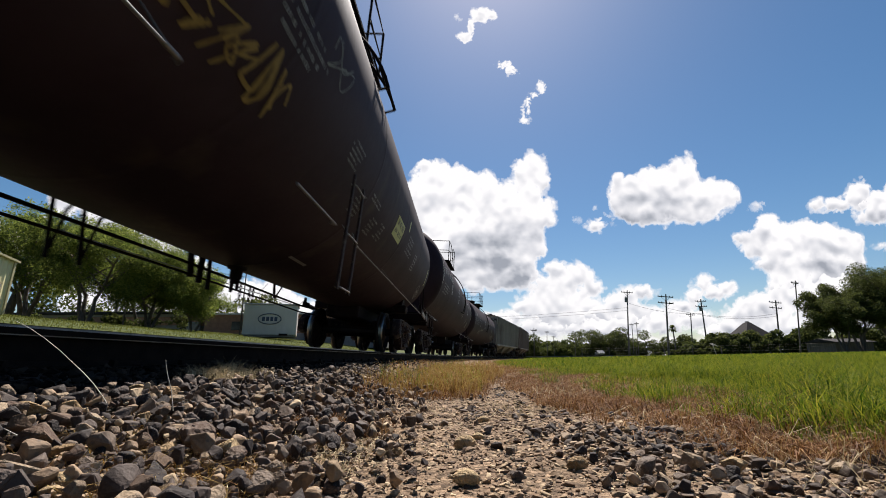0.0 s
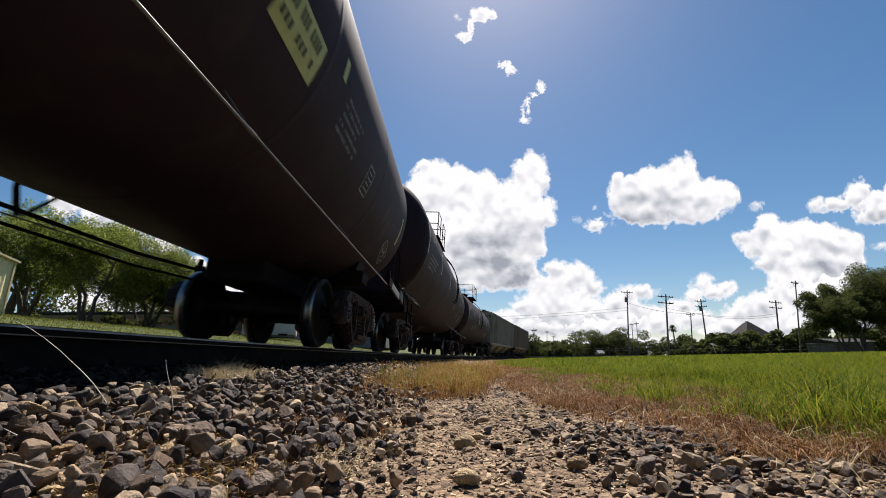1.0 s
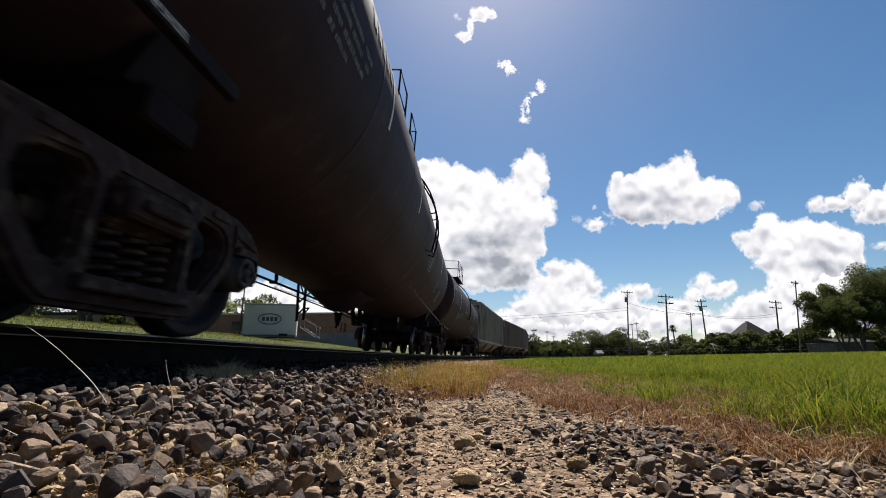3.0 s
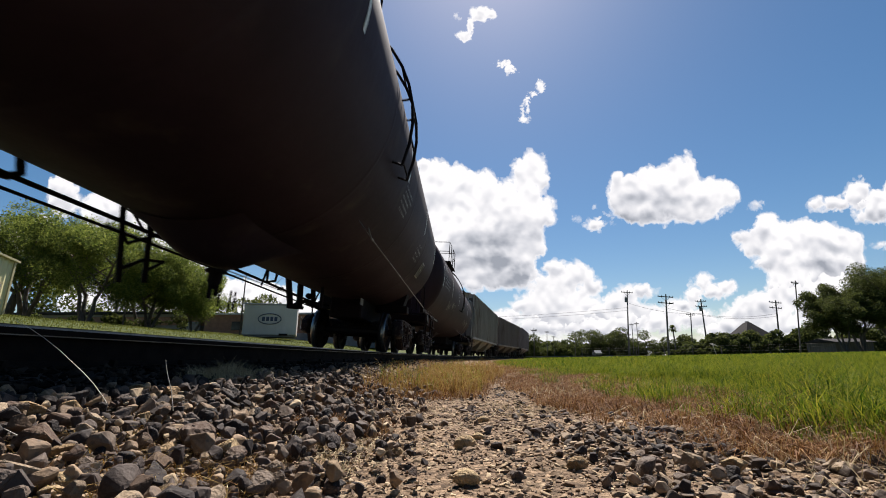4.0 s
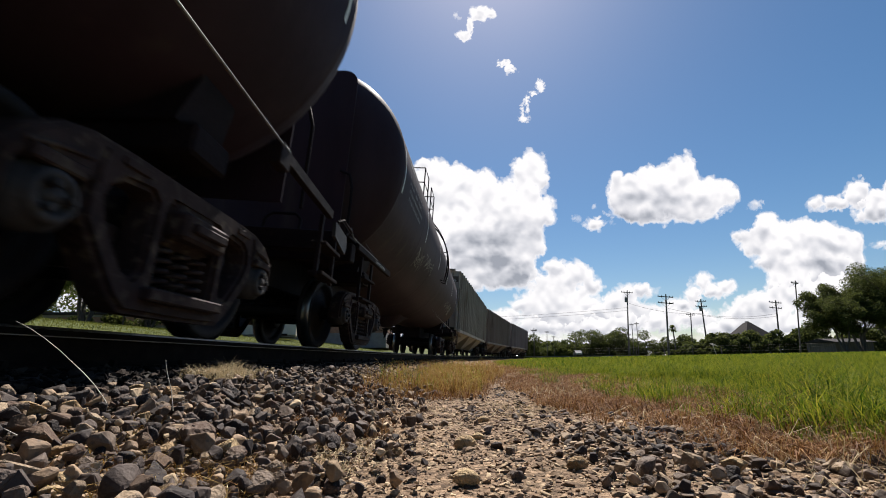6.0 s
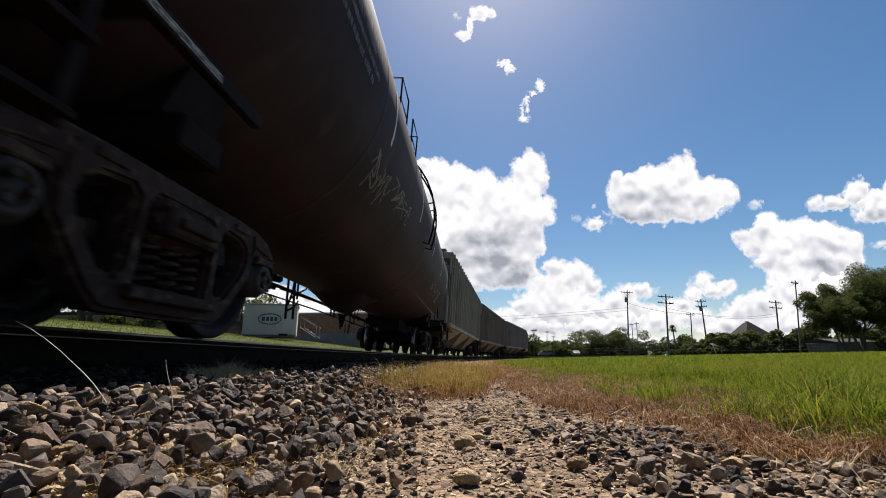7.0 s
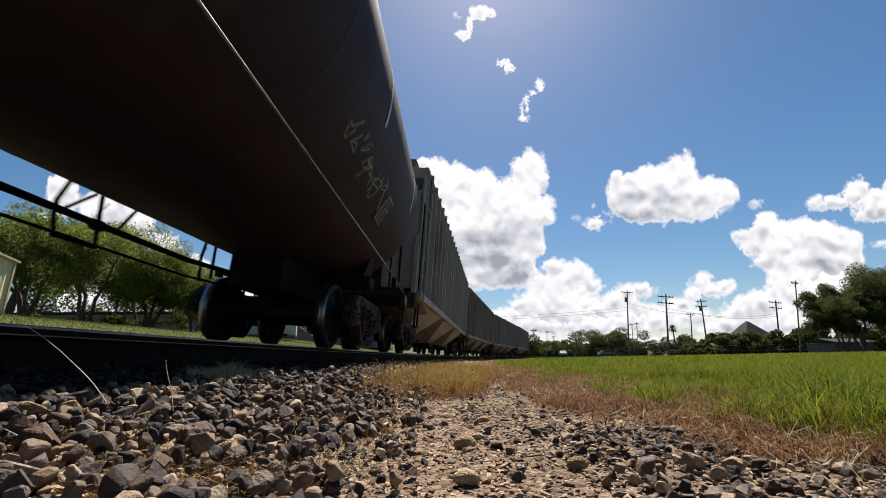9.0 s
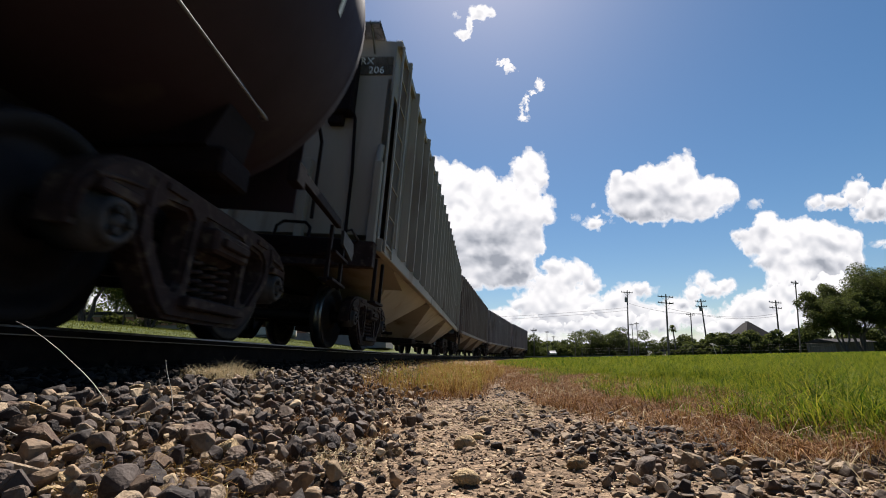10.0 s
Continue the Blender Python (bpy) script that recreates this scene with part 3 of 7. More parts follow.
def bearing_geo(side):
    """Roller bearing end cap with its three cap screws."""
    g = Geo()
    m = Matrix.Translation((side * 1.0, 0, 0)) @ Matrix.Rotation(-side * math.pi / 2, 4, "Z")
    g.lathe([(0.0, 0.14), (0.03, 0.14), (0.035, 0.115), (0.06, 0.112), (0.065, 0.135), (0.09, 0.135), (0.1, 0.12), (0.105, 0.09), (0.125, 0.085), (0.13, -0.08), (0.0, -0.08)], 22, m)
    for k in range(3):
        w = k * 2.094
        g.tube([(side * 1.12, 0.05 * math.cos(w), 0.05 * math.sin(w)), (side * 1.16, 0.05 * math.cos(w), 0.05 * math.sin(w))], 0.017, 6)
    return g


TRUCK_MESH = {}


def make_truck(car, along):
    """A two-axle truck under car. Its wheelsets are its own moving parts."""
    if not TRUCK_MESH:
        TRUCK_MESH["wheel"], TRUCK_MESH["tl"], TRUCK_MESH["tr"] = wheelset_geo().mesh("wheelset"), tread_geo(-1).mesh("wheel_tread"), tread_geo(1).mesh("wheel_tread")
        TRUCK_MESH["l"], TRUCK_MESH["r"] = side_frame_geo(-1).mesh("side_frame"), side_frame_geo(1).mesh("side_frame")
        TRUCK_MESH["bl"], TRUCK_MESH["br"] = bearing_geo(-1).mesh("bearing"), bearing_geo(1).mesh("bearing")
        b = Geo().box((0, 0, 0.56), (2.2, 0.4, 0.28), ch=0.3).box((0, 0, 0.7), (0.5, 0.5, 0.14), ch=0.2)
        for k in (-1, 1):
            b.box((0, k * 0.36, 0.42), (1.9, 0.1, 0.1), ch=0.3)
            b.tube([(-0.7, k * 0.36, 0.42), (0, k * 0.05, 0.5), (0.7, k * 0.36, 0.42)], 0.025, 6)
            for q in (-1, 1):
                b.box((q * 0.7, k * 0.42, 0.46), (0.09, 0.05, 0.3), Matrix.Rotation(0.2 * k, 4, "X"), ch=0.2)
        TRUCK_MESH["b"] = b.mesh("bolster")
    tr = part("truck", TRUCK_MESH["b"], M_TRUCK, car, "cast steel truck with coil springs", m=pose(0, along, 0))
    part("side_frame", TRUCK_MESH["l"], M_TRUCK, tr)
    part("side_frame", TRUCK_MESH["r"], M_TRUCK, tr)
    for k in (-AXLE, AXLE):
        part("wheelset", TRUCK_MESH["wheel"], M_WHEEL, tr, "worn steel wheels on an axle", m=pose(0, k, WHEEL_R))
        for q in ("tl", "tr"):
            part("wheel_tread", TRUCK_MESH[q], M_TREAD, tr, "tread worn bright by the rail", m=pose(0, k, WHEEL_R))
        part("bearing", TRUCK_MESH["bl"], M_BEARING, tr, m=pose(0, k, WHEEL_R))
        part("bearing", TRUCK_MESH["br"], M_BEARING, tr, "worn grey bearing cap", m=pose(0, k, WHEEL_R))
    return tr


def coupler_geo(k, end):
    g = Geo()
    g.box((0, k * (end - 0.45), 0.86), (0.14, 0.7, 0.16), ch=0.3)
    g.box((0.03 * k, k * (end - 0.08), 0.86), (0.3, 0.22, 0.28), ch=0.5)
    g.box((-0.08 * k, k * (end + 0.03), 0.86), (0.12, 0.16, 0.27), ch=0.6)
    return g


def hose_geo(k, end):
    p = [(0.28, k * (end - 0.5), 0.8), (0.3, k * (end - 0.3), 0.72), (0.26, k * (end - 0.12), 0.5), (0.16, k * (end + 0.02), 0.42), (0.04, k * (end + 0.06), 0.46)]
    return Geo().tube(p, 0.026, 8)


def rung(g, a, b, r=0.011, off=0.06, d=(1, 0, 0)):
    """A grab iron: a bar held off the surface at both ends."""
    a, b, d = Vector(a), Vector(b), Vector(d) * off
    g.tube([a, a + d, b + d, b], r, 6)


def tank_car(paint, label, r, zc, HALF=8.385, BOGIE=6.34, cyl=6.88, lad=-0.2, rod=1.13, front=1.05, sump=True, rear=0.2, foot=-0.3, pipes=(0.95, 0.82, 0.025), gear=(), cylinder=False, tail=2.4, truck=None):
    """A tank car of radius r with its axis at zc: HALF its length over the couplers, BOGIE half the distance of its trucks."""
    global R_TANK, Z_TANK
    R_TANK, Z_TANK = r, zc
    T = truck or BOGIE
    car = thing("tank_car", label, "tank car", group="cars of the freight train")
    # shell with elliptical heads and welded ring seams
    prof = []
    for i in range(13):
        w = math.pi / 2 * i / 12
        prof.append((R_TANK * math.sin(w) if i else 0.001, -cyl - 0.62 * math.cos(w)))
    seams = [-cyl + 2 * cyl * i / 6 for i in range(7)]
    body = []
    for y in seams:
        body += [(R_TANK, y - 0.3), (R_TANK, y - 0.05), (R_TANK + 0.0002, y - 0.02), (R_TANK + 0.003, y - 0.008), (R_TANK + 0.003, y + 0.008), (R_TANK + 0.0002, y + 0.02), (R_TANK, y + 0.05), (R_TANK, y + 0.3)]
    prof += body[4:-4] + [(r, -y) for r, y in reversed(prof)]
    shell = Geo().lathe(prof, 72, Matrix.Translation((0, 0, Z_TANK)))
    # the belly rises a little from the outlet towards both ends
    shell.v = [(a, b, c + 0.011 * abs(b) * max((Z_TANK - c) / R_TANK, 0) ** 4) for a, b, c in shell.v]
    part("tank", shell, paint, car)
    # stub sills, saddles and bolsters at both ends
    for k in (-1, 1):
        g = Geo().box((0, k * (T + 0.1), 0.88), (0.66, 3.4, 0.48), ch=0.1)
        g.box((0, k * T, 1.02), (2.2, 0.36, 0.18), ch=0.2)
        for q in (-1, 1):
            g.add([(q * 0.3, k * T - 0.22, 1.05), (q * 0.3, k * T + 0.22, 1.05), (q * 1.0, k * T + 0.22, 1.1), (q * 1.0, k * T - 0.22, 1.1),
                   (q * 0.3, k * T - 0.16, 1.2), (q * 0.3, k * T + 0.16, 1.2), (q * 1.1, k * T + 0.16, 1.5), (q * 1.1, k * T - 0.16, 1.5)],
                  [(0, 1, 2, 3), (0, 4, 5, 1), (1, 5, 6, 2), (2, 6, 7, 3), (3, 7, 4, 0), (4, 7, 6, 5)])
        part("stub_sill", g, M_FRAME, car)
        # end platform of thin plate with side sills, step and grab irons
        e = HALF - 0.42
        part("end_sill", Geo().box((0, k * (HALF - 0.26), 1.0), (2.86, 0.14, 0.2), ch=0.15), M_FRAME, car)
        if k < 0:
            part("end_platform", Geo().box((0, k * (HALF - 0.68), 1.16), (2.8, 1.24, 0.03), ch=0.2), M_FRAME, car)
        for q in (-1, 1):
            if k < 0:
                part("platform_edge", Geo().box((q * 1.44, 0.72 - e, 1.1), (0.05, 1.62, 0.075), ch=0.2), M_FRAME, car)
            elif sump:
                part("platform_edge", Geo().box((q * 1.44, e - 0.92, 1.1), (0.05, 1.08, 0.075), ch=0.2), M_FRAME, car)
                part("edge_bracket", Geo().box((q * 1.43, e - 1.5, 1.08), (0.075, 0.15, 0.15), ch=0.2), M_FRAME, car)
            else:
                part("platform_edge", Geo().box((q * 1.44, e - 0.76, 0.985), (0.03, 0.96, 0.105), Matrix.Rotation(-0.05, 4, "X"), ch=0.2), M_RODPAINT, car, "worn pale grey edge plate")
                part("edge_bracket", Geo().box((q * 1.43, e - 1.42, 1.01), (0.075, 0.3, 0.13), ch=0.2).box((q * 1.43, e - 1.5, 1.12), (0.05, 0.06, 0.12), ch=0.2), M_FRAME, car)
            if sump or k < 0:
                st = part("step", Geo().box((q * 1.44, k * (e - 0.36), 0.56), (0.12, 0.46, 0.025), ch=0.2), M_FRAME, car)
                part("step_tread", Geo().box((q * 1.44, k * (e - 0.36), 0.8), (0.12, 0.46, 0.025), ch=0.2), M_FRAME, st)
                for y in (-0.22, 0.22):
                    part("step_hanger", Geo().box((q * 1.44, k * (e - 0.36) + y, 0.78), (0.03, 0.045, 0.5), ch=0.2), M_FRAME, st)
                if k > 0:
                    g = Geo().tube([(q * 0.58, HALF - 0.2, 1.05), (q * 0.6, HALF - 0.18, 1.24), (q * 0.66, HALF - 0.16, 1.3), (q * 0.9, HALF - 0.16, 1.3), (q * 0.96, HALF - 0.18, 1.24), (q * 0.96, HALF - 0.2, 1.05)], 0.017, 8)
                    part("end_handrail", g, M_FRAME, car)
            if k > 0:
                # pale corner plate with a loop handle at the rear corner
                g = Geo().prism([(HALF - 0.68, 1.08), (HALF - 0.26, 1.06), (HALF - 0.22, 0.98), (HALF - 0.26, 0.88), (HALF - 0.66, 0.95)], "x", q * 1.435, q * 1.465)
                pl = part("corner_plate", g, M_BEARING, car, "worn grey corner plate")
                part("handle", Geo().tube([(q * 1.46, HALF - 0.6, 1.1), (q * 1.5, HALF - 0.56, 1.13), (q * 1.5, HALF - 0.22, 1.12), (q * 1.46, HALF - 0.2, 1.08)], 0.012, 6), M_FRAME, pl)
        if sump:
            # flat head shield with rounded upper corners, and a tall grab rail beside it
            out = [(-1.02, 1.17), (1.02, 1.17)] + [(0.82 + 0.2 * math.sin(a), 3.51 + 0.2 * math.cos(a)) for a in np.linspace(math.pi / 2, 0, 6)] + [(-0.82 - 0.2 * math.sin(a), 3.51 + 0.2 * math.cos(a)) for a in np.linspace(0, math.pi / 2, 6)]
            part("head_shield", Geo().prism(out, "y", k * (cyl + 0.64), k * (cyl + 0.665)), paint, car, "flat steel head shield")
            for q in (-1, 1):
                part("grab_rail", Geo().tube([(q * 1.16, k * (cyl + 0.75), 1.16), (q * 1.15, k * (cyl + 0.75), 1.95), (q * 1.1, k * (cyl + 0.74), 2.13), (q * 0.96, k * (cyl + 0.7), 2.2)], 0.018, 8), M_FRAME, car)
        part("coupler", coupler_geo(k, HALF), M_TRUCK, car)
        part("air_hose", hose_geo(k, HALF), M_BLACK, car)
        make_truck(car, k * T)
    # side handrails: long pipes with couplings and stand-offs, and a narrow sill below the front half
    y0 = HALF - 0.12
    for q in (1, -1):
        for a, b in ((-y0, -y0 + front), (rear, y0 - tail)):
            g = Geo().tube([(q * 1.42, a, rod + 0.11), (q * 1.46, a, rod), (q * 1.46, b, rod), (q * 1.4, b + 0.05, rod + 0.03)], 0.0075, 8)
            n = max(int((b - a) / 1.6), 1)
            for i in range(n + 1):
                y = a + 0.05 + (b - a - 0.1) * i / n
                g.tube([(q * 1.46, y - 0.04, rod), (q * 1.46, y + 0.04, rod)], 0.011, 8)
                g.tube([(q * 1.46, y, rod), (q * 1.3, y, rod + 0.2)], 0.005, 6)
            part("side_handrail", g, M_RODPAINT, car, "worn grey pipe handrail")
        if q > 0:
            part("lettering", lettering("2 INCH HP COMP SHOES", 0.05, lambda a, b: Vector((1.468, -HALF + 1.08 + a * 0.9, 1.078 + b))), M_WHITE, car, "small pale stencilled words")
    # ladders up to the valve platform
    for q in (1, -1):
        g = Geo()
        for y in (-0.22, 0.22):
            pts = [(q * (R_TANK + 0.12) * math.cos(w), y, Z_TANK + (R_TANK + 0.12) * math.sin(w)) for w in np.linspace(foot, 1.1, 10)]
            g.tube(pts, 0.02, 6)
        for w in np.linspace(foot + 0.02, 1.05, 8):
            x, z = q * (R_TANK + 0.12) * math.cos(w), Z_TANK + (R_TANK + 0.12) * math.sin(w)
            g.tube([(x, -0.22, z), (x, 0.22, z)], 0.012, 6)
        for w in (foot, foot + 0.5):
            for y in (-0.22, 0.22):
                g.tube([(q * (R_TANK + 0.12) * math.cos(w), y, Z_TANK + (R_TANK + 0.12) * math.sin(w)), (q * (R_TANK - 0.02) * math.cos(w), y, Z_TANK + (R_TANK - 0.02) * math.sin(w))], 0.014, 6)
        g.v = [(a, b + lad, c) for a, b, c in g.v]
        part("ladder", g, M_FRAME, car)
    top = Z_TANK + R_TANK
    g = Geo().box((0, 0, top + 0.1), (2.1, 2.4, 0.04), ch=0.2)
    for y in (-1.1, 1.1):
        g.box((0, y, top - 0.03), (1.5, 0.06, 0.24), ch=0.2)
    part("top_platform", g, M_FRAME, car)
    g = Geo()
    for z in (top + 0.6, top + 1.05):
        g.tube([(-1.0, -1.15, z), (1.0, -1.15, z), (1.0, -0.35, z)], 0.017, 6).tube([(1.0, 0.35, z), (1.0, 1.15, z), (-1.0, 1.15, z), (-1.0, -1.15, z)], 0.017, 6)
    for x, y in ((-1, -1.15), (0, -1.15), (1, -1.15), (1, -0.35), (1, 0.35), (1, 1.15), (0, 1.15), (-1, 1.15), (-1, 0)):
        g.tube([(x, y, top + 0.1), (x, y, top + 1.05)], 0.019, 6)
    part("platform_railing", g, M_FRAME, car)
    up = Matrix.Translation((0, 0, top)) @ Matrix.Rotation(math.pi / 2, 4, "X")
    part("manway", Geo().lathe([(0.42, -0.1), (0.42, 0.34), (0.46, 0.34), (0.46, 0.42), (0.4, 0.48), (0.001, 0.52)], 28, up), M_FRAME, car)
    # sump with its valve, brake gear and side hangers below the tank
    zb = Z_TANK - R_TANK
    g = Geo()
    rows = ((-0.62, 0.0), (-0.45, 0.17), (-0.28, 0.28), (0.2, 0.28), (0.5, 0.16), (0.8, 0.0))
    vs = []
    for y, dz in rows:
        for w in np.linspace(-0.34, 0.34, 9):
            vs.append((R_TANK * math.sin(w) * (1 - 0.2 * dz), y - 0.05, Z_TANK - R_TANK * math.cos(w) - dz * math.cos(w * 4.4)))
    g.add(vs, [(9 * i + k, 9 * i + k + 1, 9 * i + k + 10, 9 * i + k + 9) for i in range(5) for k in range(8)], True)
    if sump:
        part("sump", g, paint, car)
    else:
        zb += 0.28
    down = Matrix.Rotation(-math.pi / 2, 4, "X")
    b = Geo().lathe([(0.1, 0), (0.1, 0.03), (0.065, 0.04), (0.065, 0.12), (0.05, 0.15), (0.05, 0.19), (0.001, 0.19)], 18, Matrix.Translation((0, 0.0, zb - 0.3)) @ down)
    b.box((0.0, -0.05, zb - 0.52), (0.03, 0.03, 0.14), ch=0.3).box((0.0, 0.06, zb - 0.5), (0.03, 0.03, 0.1), ch=0.3)
    part("outlet_valve", b, M_FRAME, car)
    for y in (-0.04, 0.16, 0.24):
        links = Geo()
        for i in range(5):
            a = [(0.012 * math.cos(t) * (i % 2) + 0.1, y + 0.012 * math.cos(t) * (1 - i % 2), zb - 0.5 - 0.035 * i + 0.022 * math.sin(t)) for t in np.linspace(0, 6.283, 9)]
            links.tube(a, 0.005, 5, cap=False)
        part("valve_chain", links, M_FRAME, car)
    # two brake pipes under the tank, with the hangers, bent straps and braces that carry them
    for name, z, r in (("train_pipe", pipes[0], pipes[2]), ("brake_pipe", pipes[1], 0.013)):
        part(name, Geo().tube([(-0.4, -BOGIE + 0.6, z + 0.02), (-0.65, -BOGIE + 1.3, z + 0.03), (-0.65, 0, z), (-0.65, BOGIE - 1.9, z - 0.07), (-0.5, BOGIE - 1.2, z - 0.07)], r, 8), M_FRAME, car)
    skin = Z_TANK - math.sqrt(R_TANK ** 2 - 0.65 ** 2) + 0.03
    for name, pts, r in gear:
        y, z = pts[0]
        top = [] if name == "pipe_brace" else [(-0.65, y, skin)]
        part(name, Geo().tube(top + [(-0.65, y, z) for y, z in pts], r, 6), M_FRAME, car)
    if cylinder:
        bc = part("brake_cylinder", Geo().lathe([(0.001, 0), (0.12, 0.0), (0.2, 0.03), (0.2, 0.3), (0.23, 0.3), (0.23, 0.34), (0.2, 0.34), (0.19, 0.62), (0.08, 0.68), (0.001, 0.68)], 20, Matrix.Translation((-0.6, 4.12, 0.97)) @ Matrix.Scale(0.26, 4)), M_FRAME, car)
        part("push_rod", Geo().tube([(-0.6, 4.28, 0.97), (-0.6, 4.5, 0.98)], 0.014, 6), M_FRAME, bc)
        for a, b in (((-0.76, 3.46, 1.22), (-0.67, 3.53, 0.66)), ((-0.55, 3.54, 1.18), (-0.52, 3.56, 0.67)), ((0.03, 3.08, 1.0), (0.02, 3.15, 0.66))):
            part("hanger_plate", Geo().tube([a, b], 0.06 if a[0] < 0 else 0.034, 4), M_FRAME, car)
        part("hanger_foot", Geo().box((-0.59, 3.55, 0.68), (0.26, 0.16, 0.06), ch=0.3), M_FRAME, car)
    return car


def placard(car, y, arc, size=0.36, mat_face=None, holder=None):
    """A square placard holder on the tank's skin."""
    g = Geo()
    pts = [(y - size / 2, arc - size / 2), (y + size / 2, arc - size / 2), (y + size / 2, arc + size / 2), (y - size / 2, arc + size / 2)]
    vs = [on_tank(a, b, 0.012) for a, b in pts] + [on_tank(y + (a - y) * 0.86, arc + (b - arc) * 0.86, 0.02) for a, b in pts]
    g.add(vs, [(i, (i + 1) % 4, 4 + (i + 1) % 4, 4 + i) for i in range(4)])
    g.add([on_tank(a, b, 0.012) for a, b in pts], [(0, 1, 2, 3)])
    pl = part("placard_holder", g, holder or M_BEARING, car)
    f = Geo().add([on_tank(y + (a - y) * 0.84, arc + (b - arc) * 0.84, 0.017) for a, b in pts], [(0, 1, 2, 3)])
    part("placard", f, mat_face or M_LETTER, pl, "weathered square placard")
    bars = Geo()
    tank_stroke(bars, [(y - size * 0.22, arc - size * 0.4), (y - size * 0.22, arc + size * 0.4)], 0.016, 0.021)
    tank_stroke(bars, [(y - size * 0.2, arc + size * 0.05), (y + size * 0.38, arc + size * 0.05)], 0.016, 0.021)
    part("placard_clip", bars, M_LETTER, pl)


def frame_mark(car, y, arc, w, h, material=None, label="stencilled outline box"):
    """A painted box outline with bars of small print inside."""
    g = Geo()
    for a in (arc, arc + h):
        tank_stroke(g, [(y, a), (y + w, a)], 0.018)
    for b in (y, y + w):
        tank_stroke(g, [(b, arc), (b, arc + h)], 0.018)
    n = max(int(h / 0.06), 2)
    for i in range(1, n):
        tank_stroke(g, [(y + 0.05, arc + h * i / n), (y + w * random.uniform(0.6, 0.9), arc + h * i / n)], 0.018)
    part("stencil", g, material or M_LETTER, car, label)


def print_block(car, y, arc, rows, w, pitch, material=None):
    """Lines of small print, each sign a plain upright bar."""
    g = Geo()
    h = pitch * 0.27
    for i in range(rows):
        x, end = y + random.uniform(0, 0.1), y + w * random.uniform(0.7, 1.0)
        while x < end:
            if random.random() < 0.85:
                b = arc - i * pitch + random.uniform(-0.1, 0.1) * h
                k = h * random.uniform(0.7, 1.0)
                tank_stroke(g, [(x, b - k), (x + random.uniform(-0.3, 0.3) * h, b + k)], h * random.uniform(0.45, 0.8))
            x += h * random.uniform(1.1, 1.7)
    tagged(part("stencil", g, material or M_LETTER, car), "worn pale stencilled lines", kind="stuff")


def scrawl(car, y, arc, w, h, n, material, width, seed, label):
    """Sprayed loops and strokes."""
    rnd = random.Random(seed)
    g = Geo()
    for i in range(n):
        x0 = y + w * (i + 0.5) / n
        pts = [(x0 + rnd.uniform(-0.5, 0.5) * w / n * 2.0, arc + h * rnd.uniform(-0.5, 0.5) * (1 if k % 2 else -1) * rnd.uniform(0.5, 1)) for k in range(rnd.randint(4, 6))]
        tank_stroke(g, pts, width * rnd.uniform(0.7, 1.3))
    part("graffiti", g, material, car, label)


def reflective_strips(car, ys, arc=0.25, length=0.45):
    """Upright reflective strips spaced along the side."""
    for y in ys:
        part("reflective_strip", tank_patch(y, y + 0.05, arc, arc + length, 0.006), M_WHITE, car, "pale reflective strip")




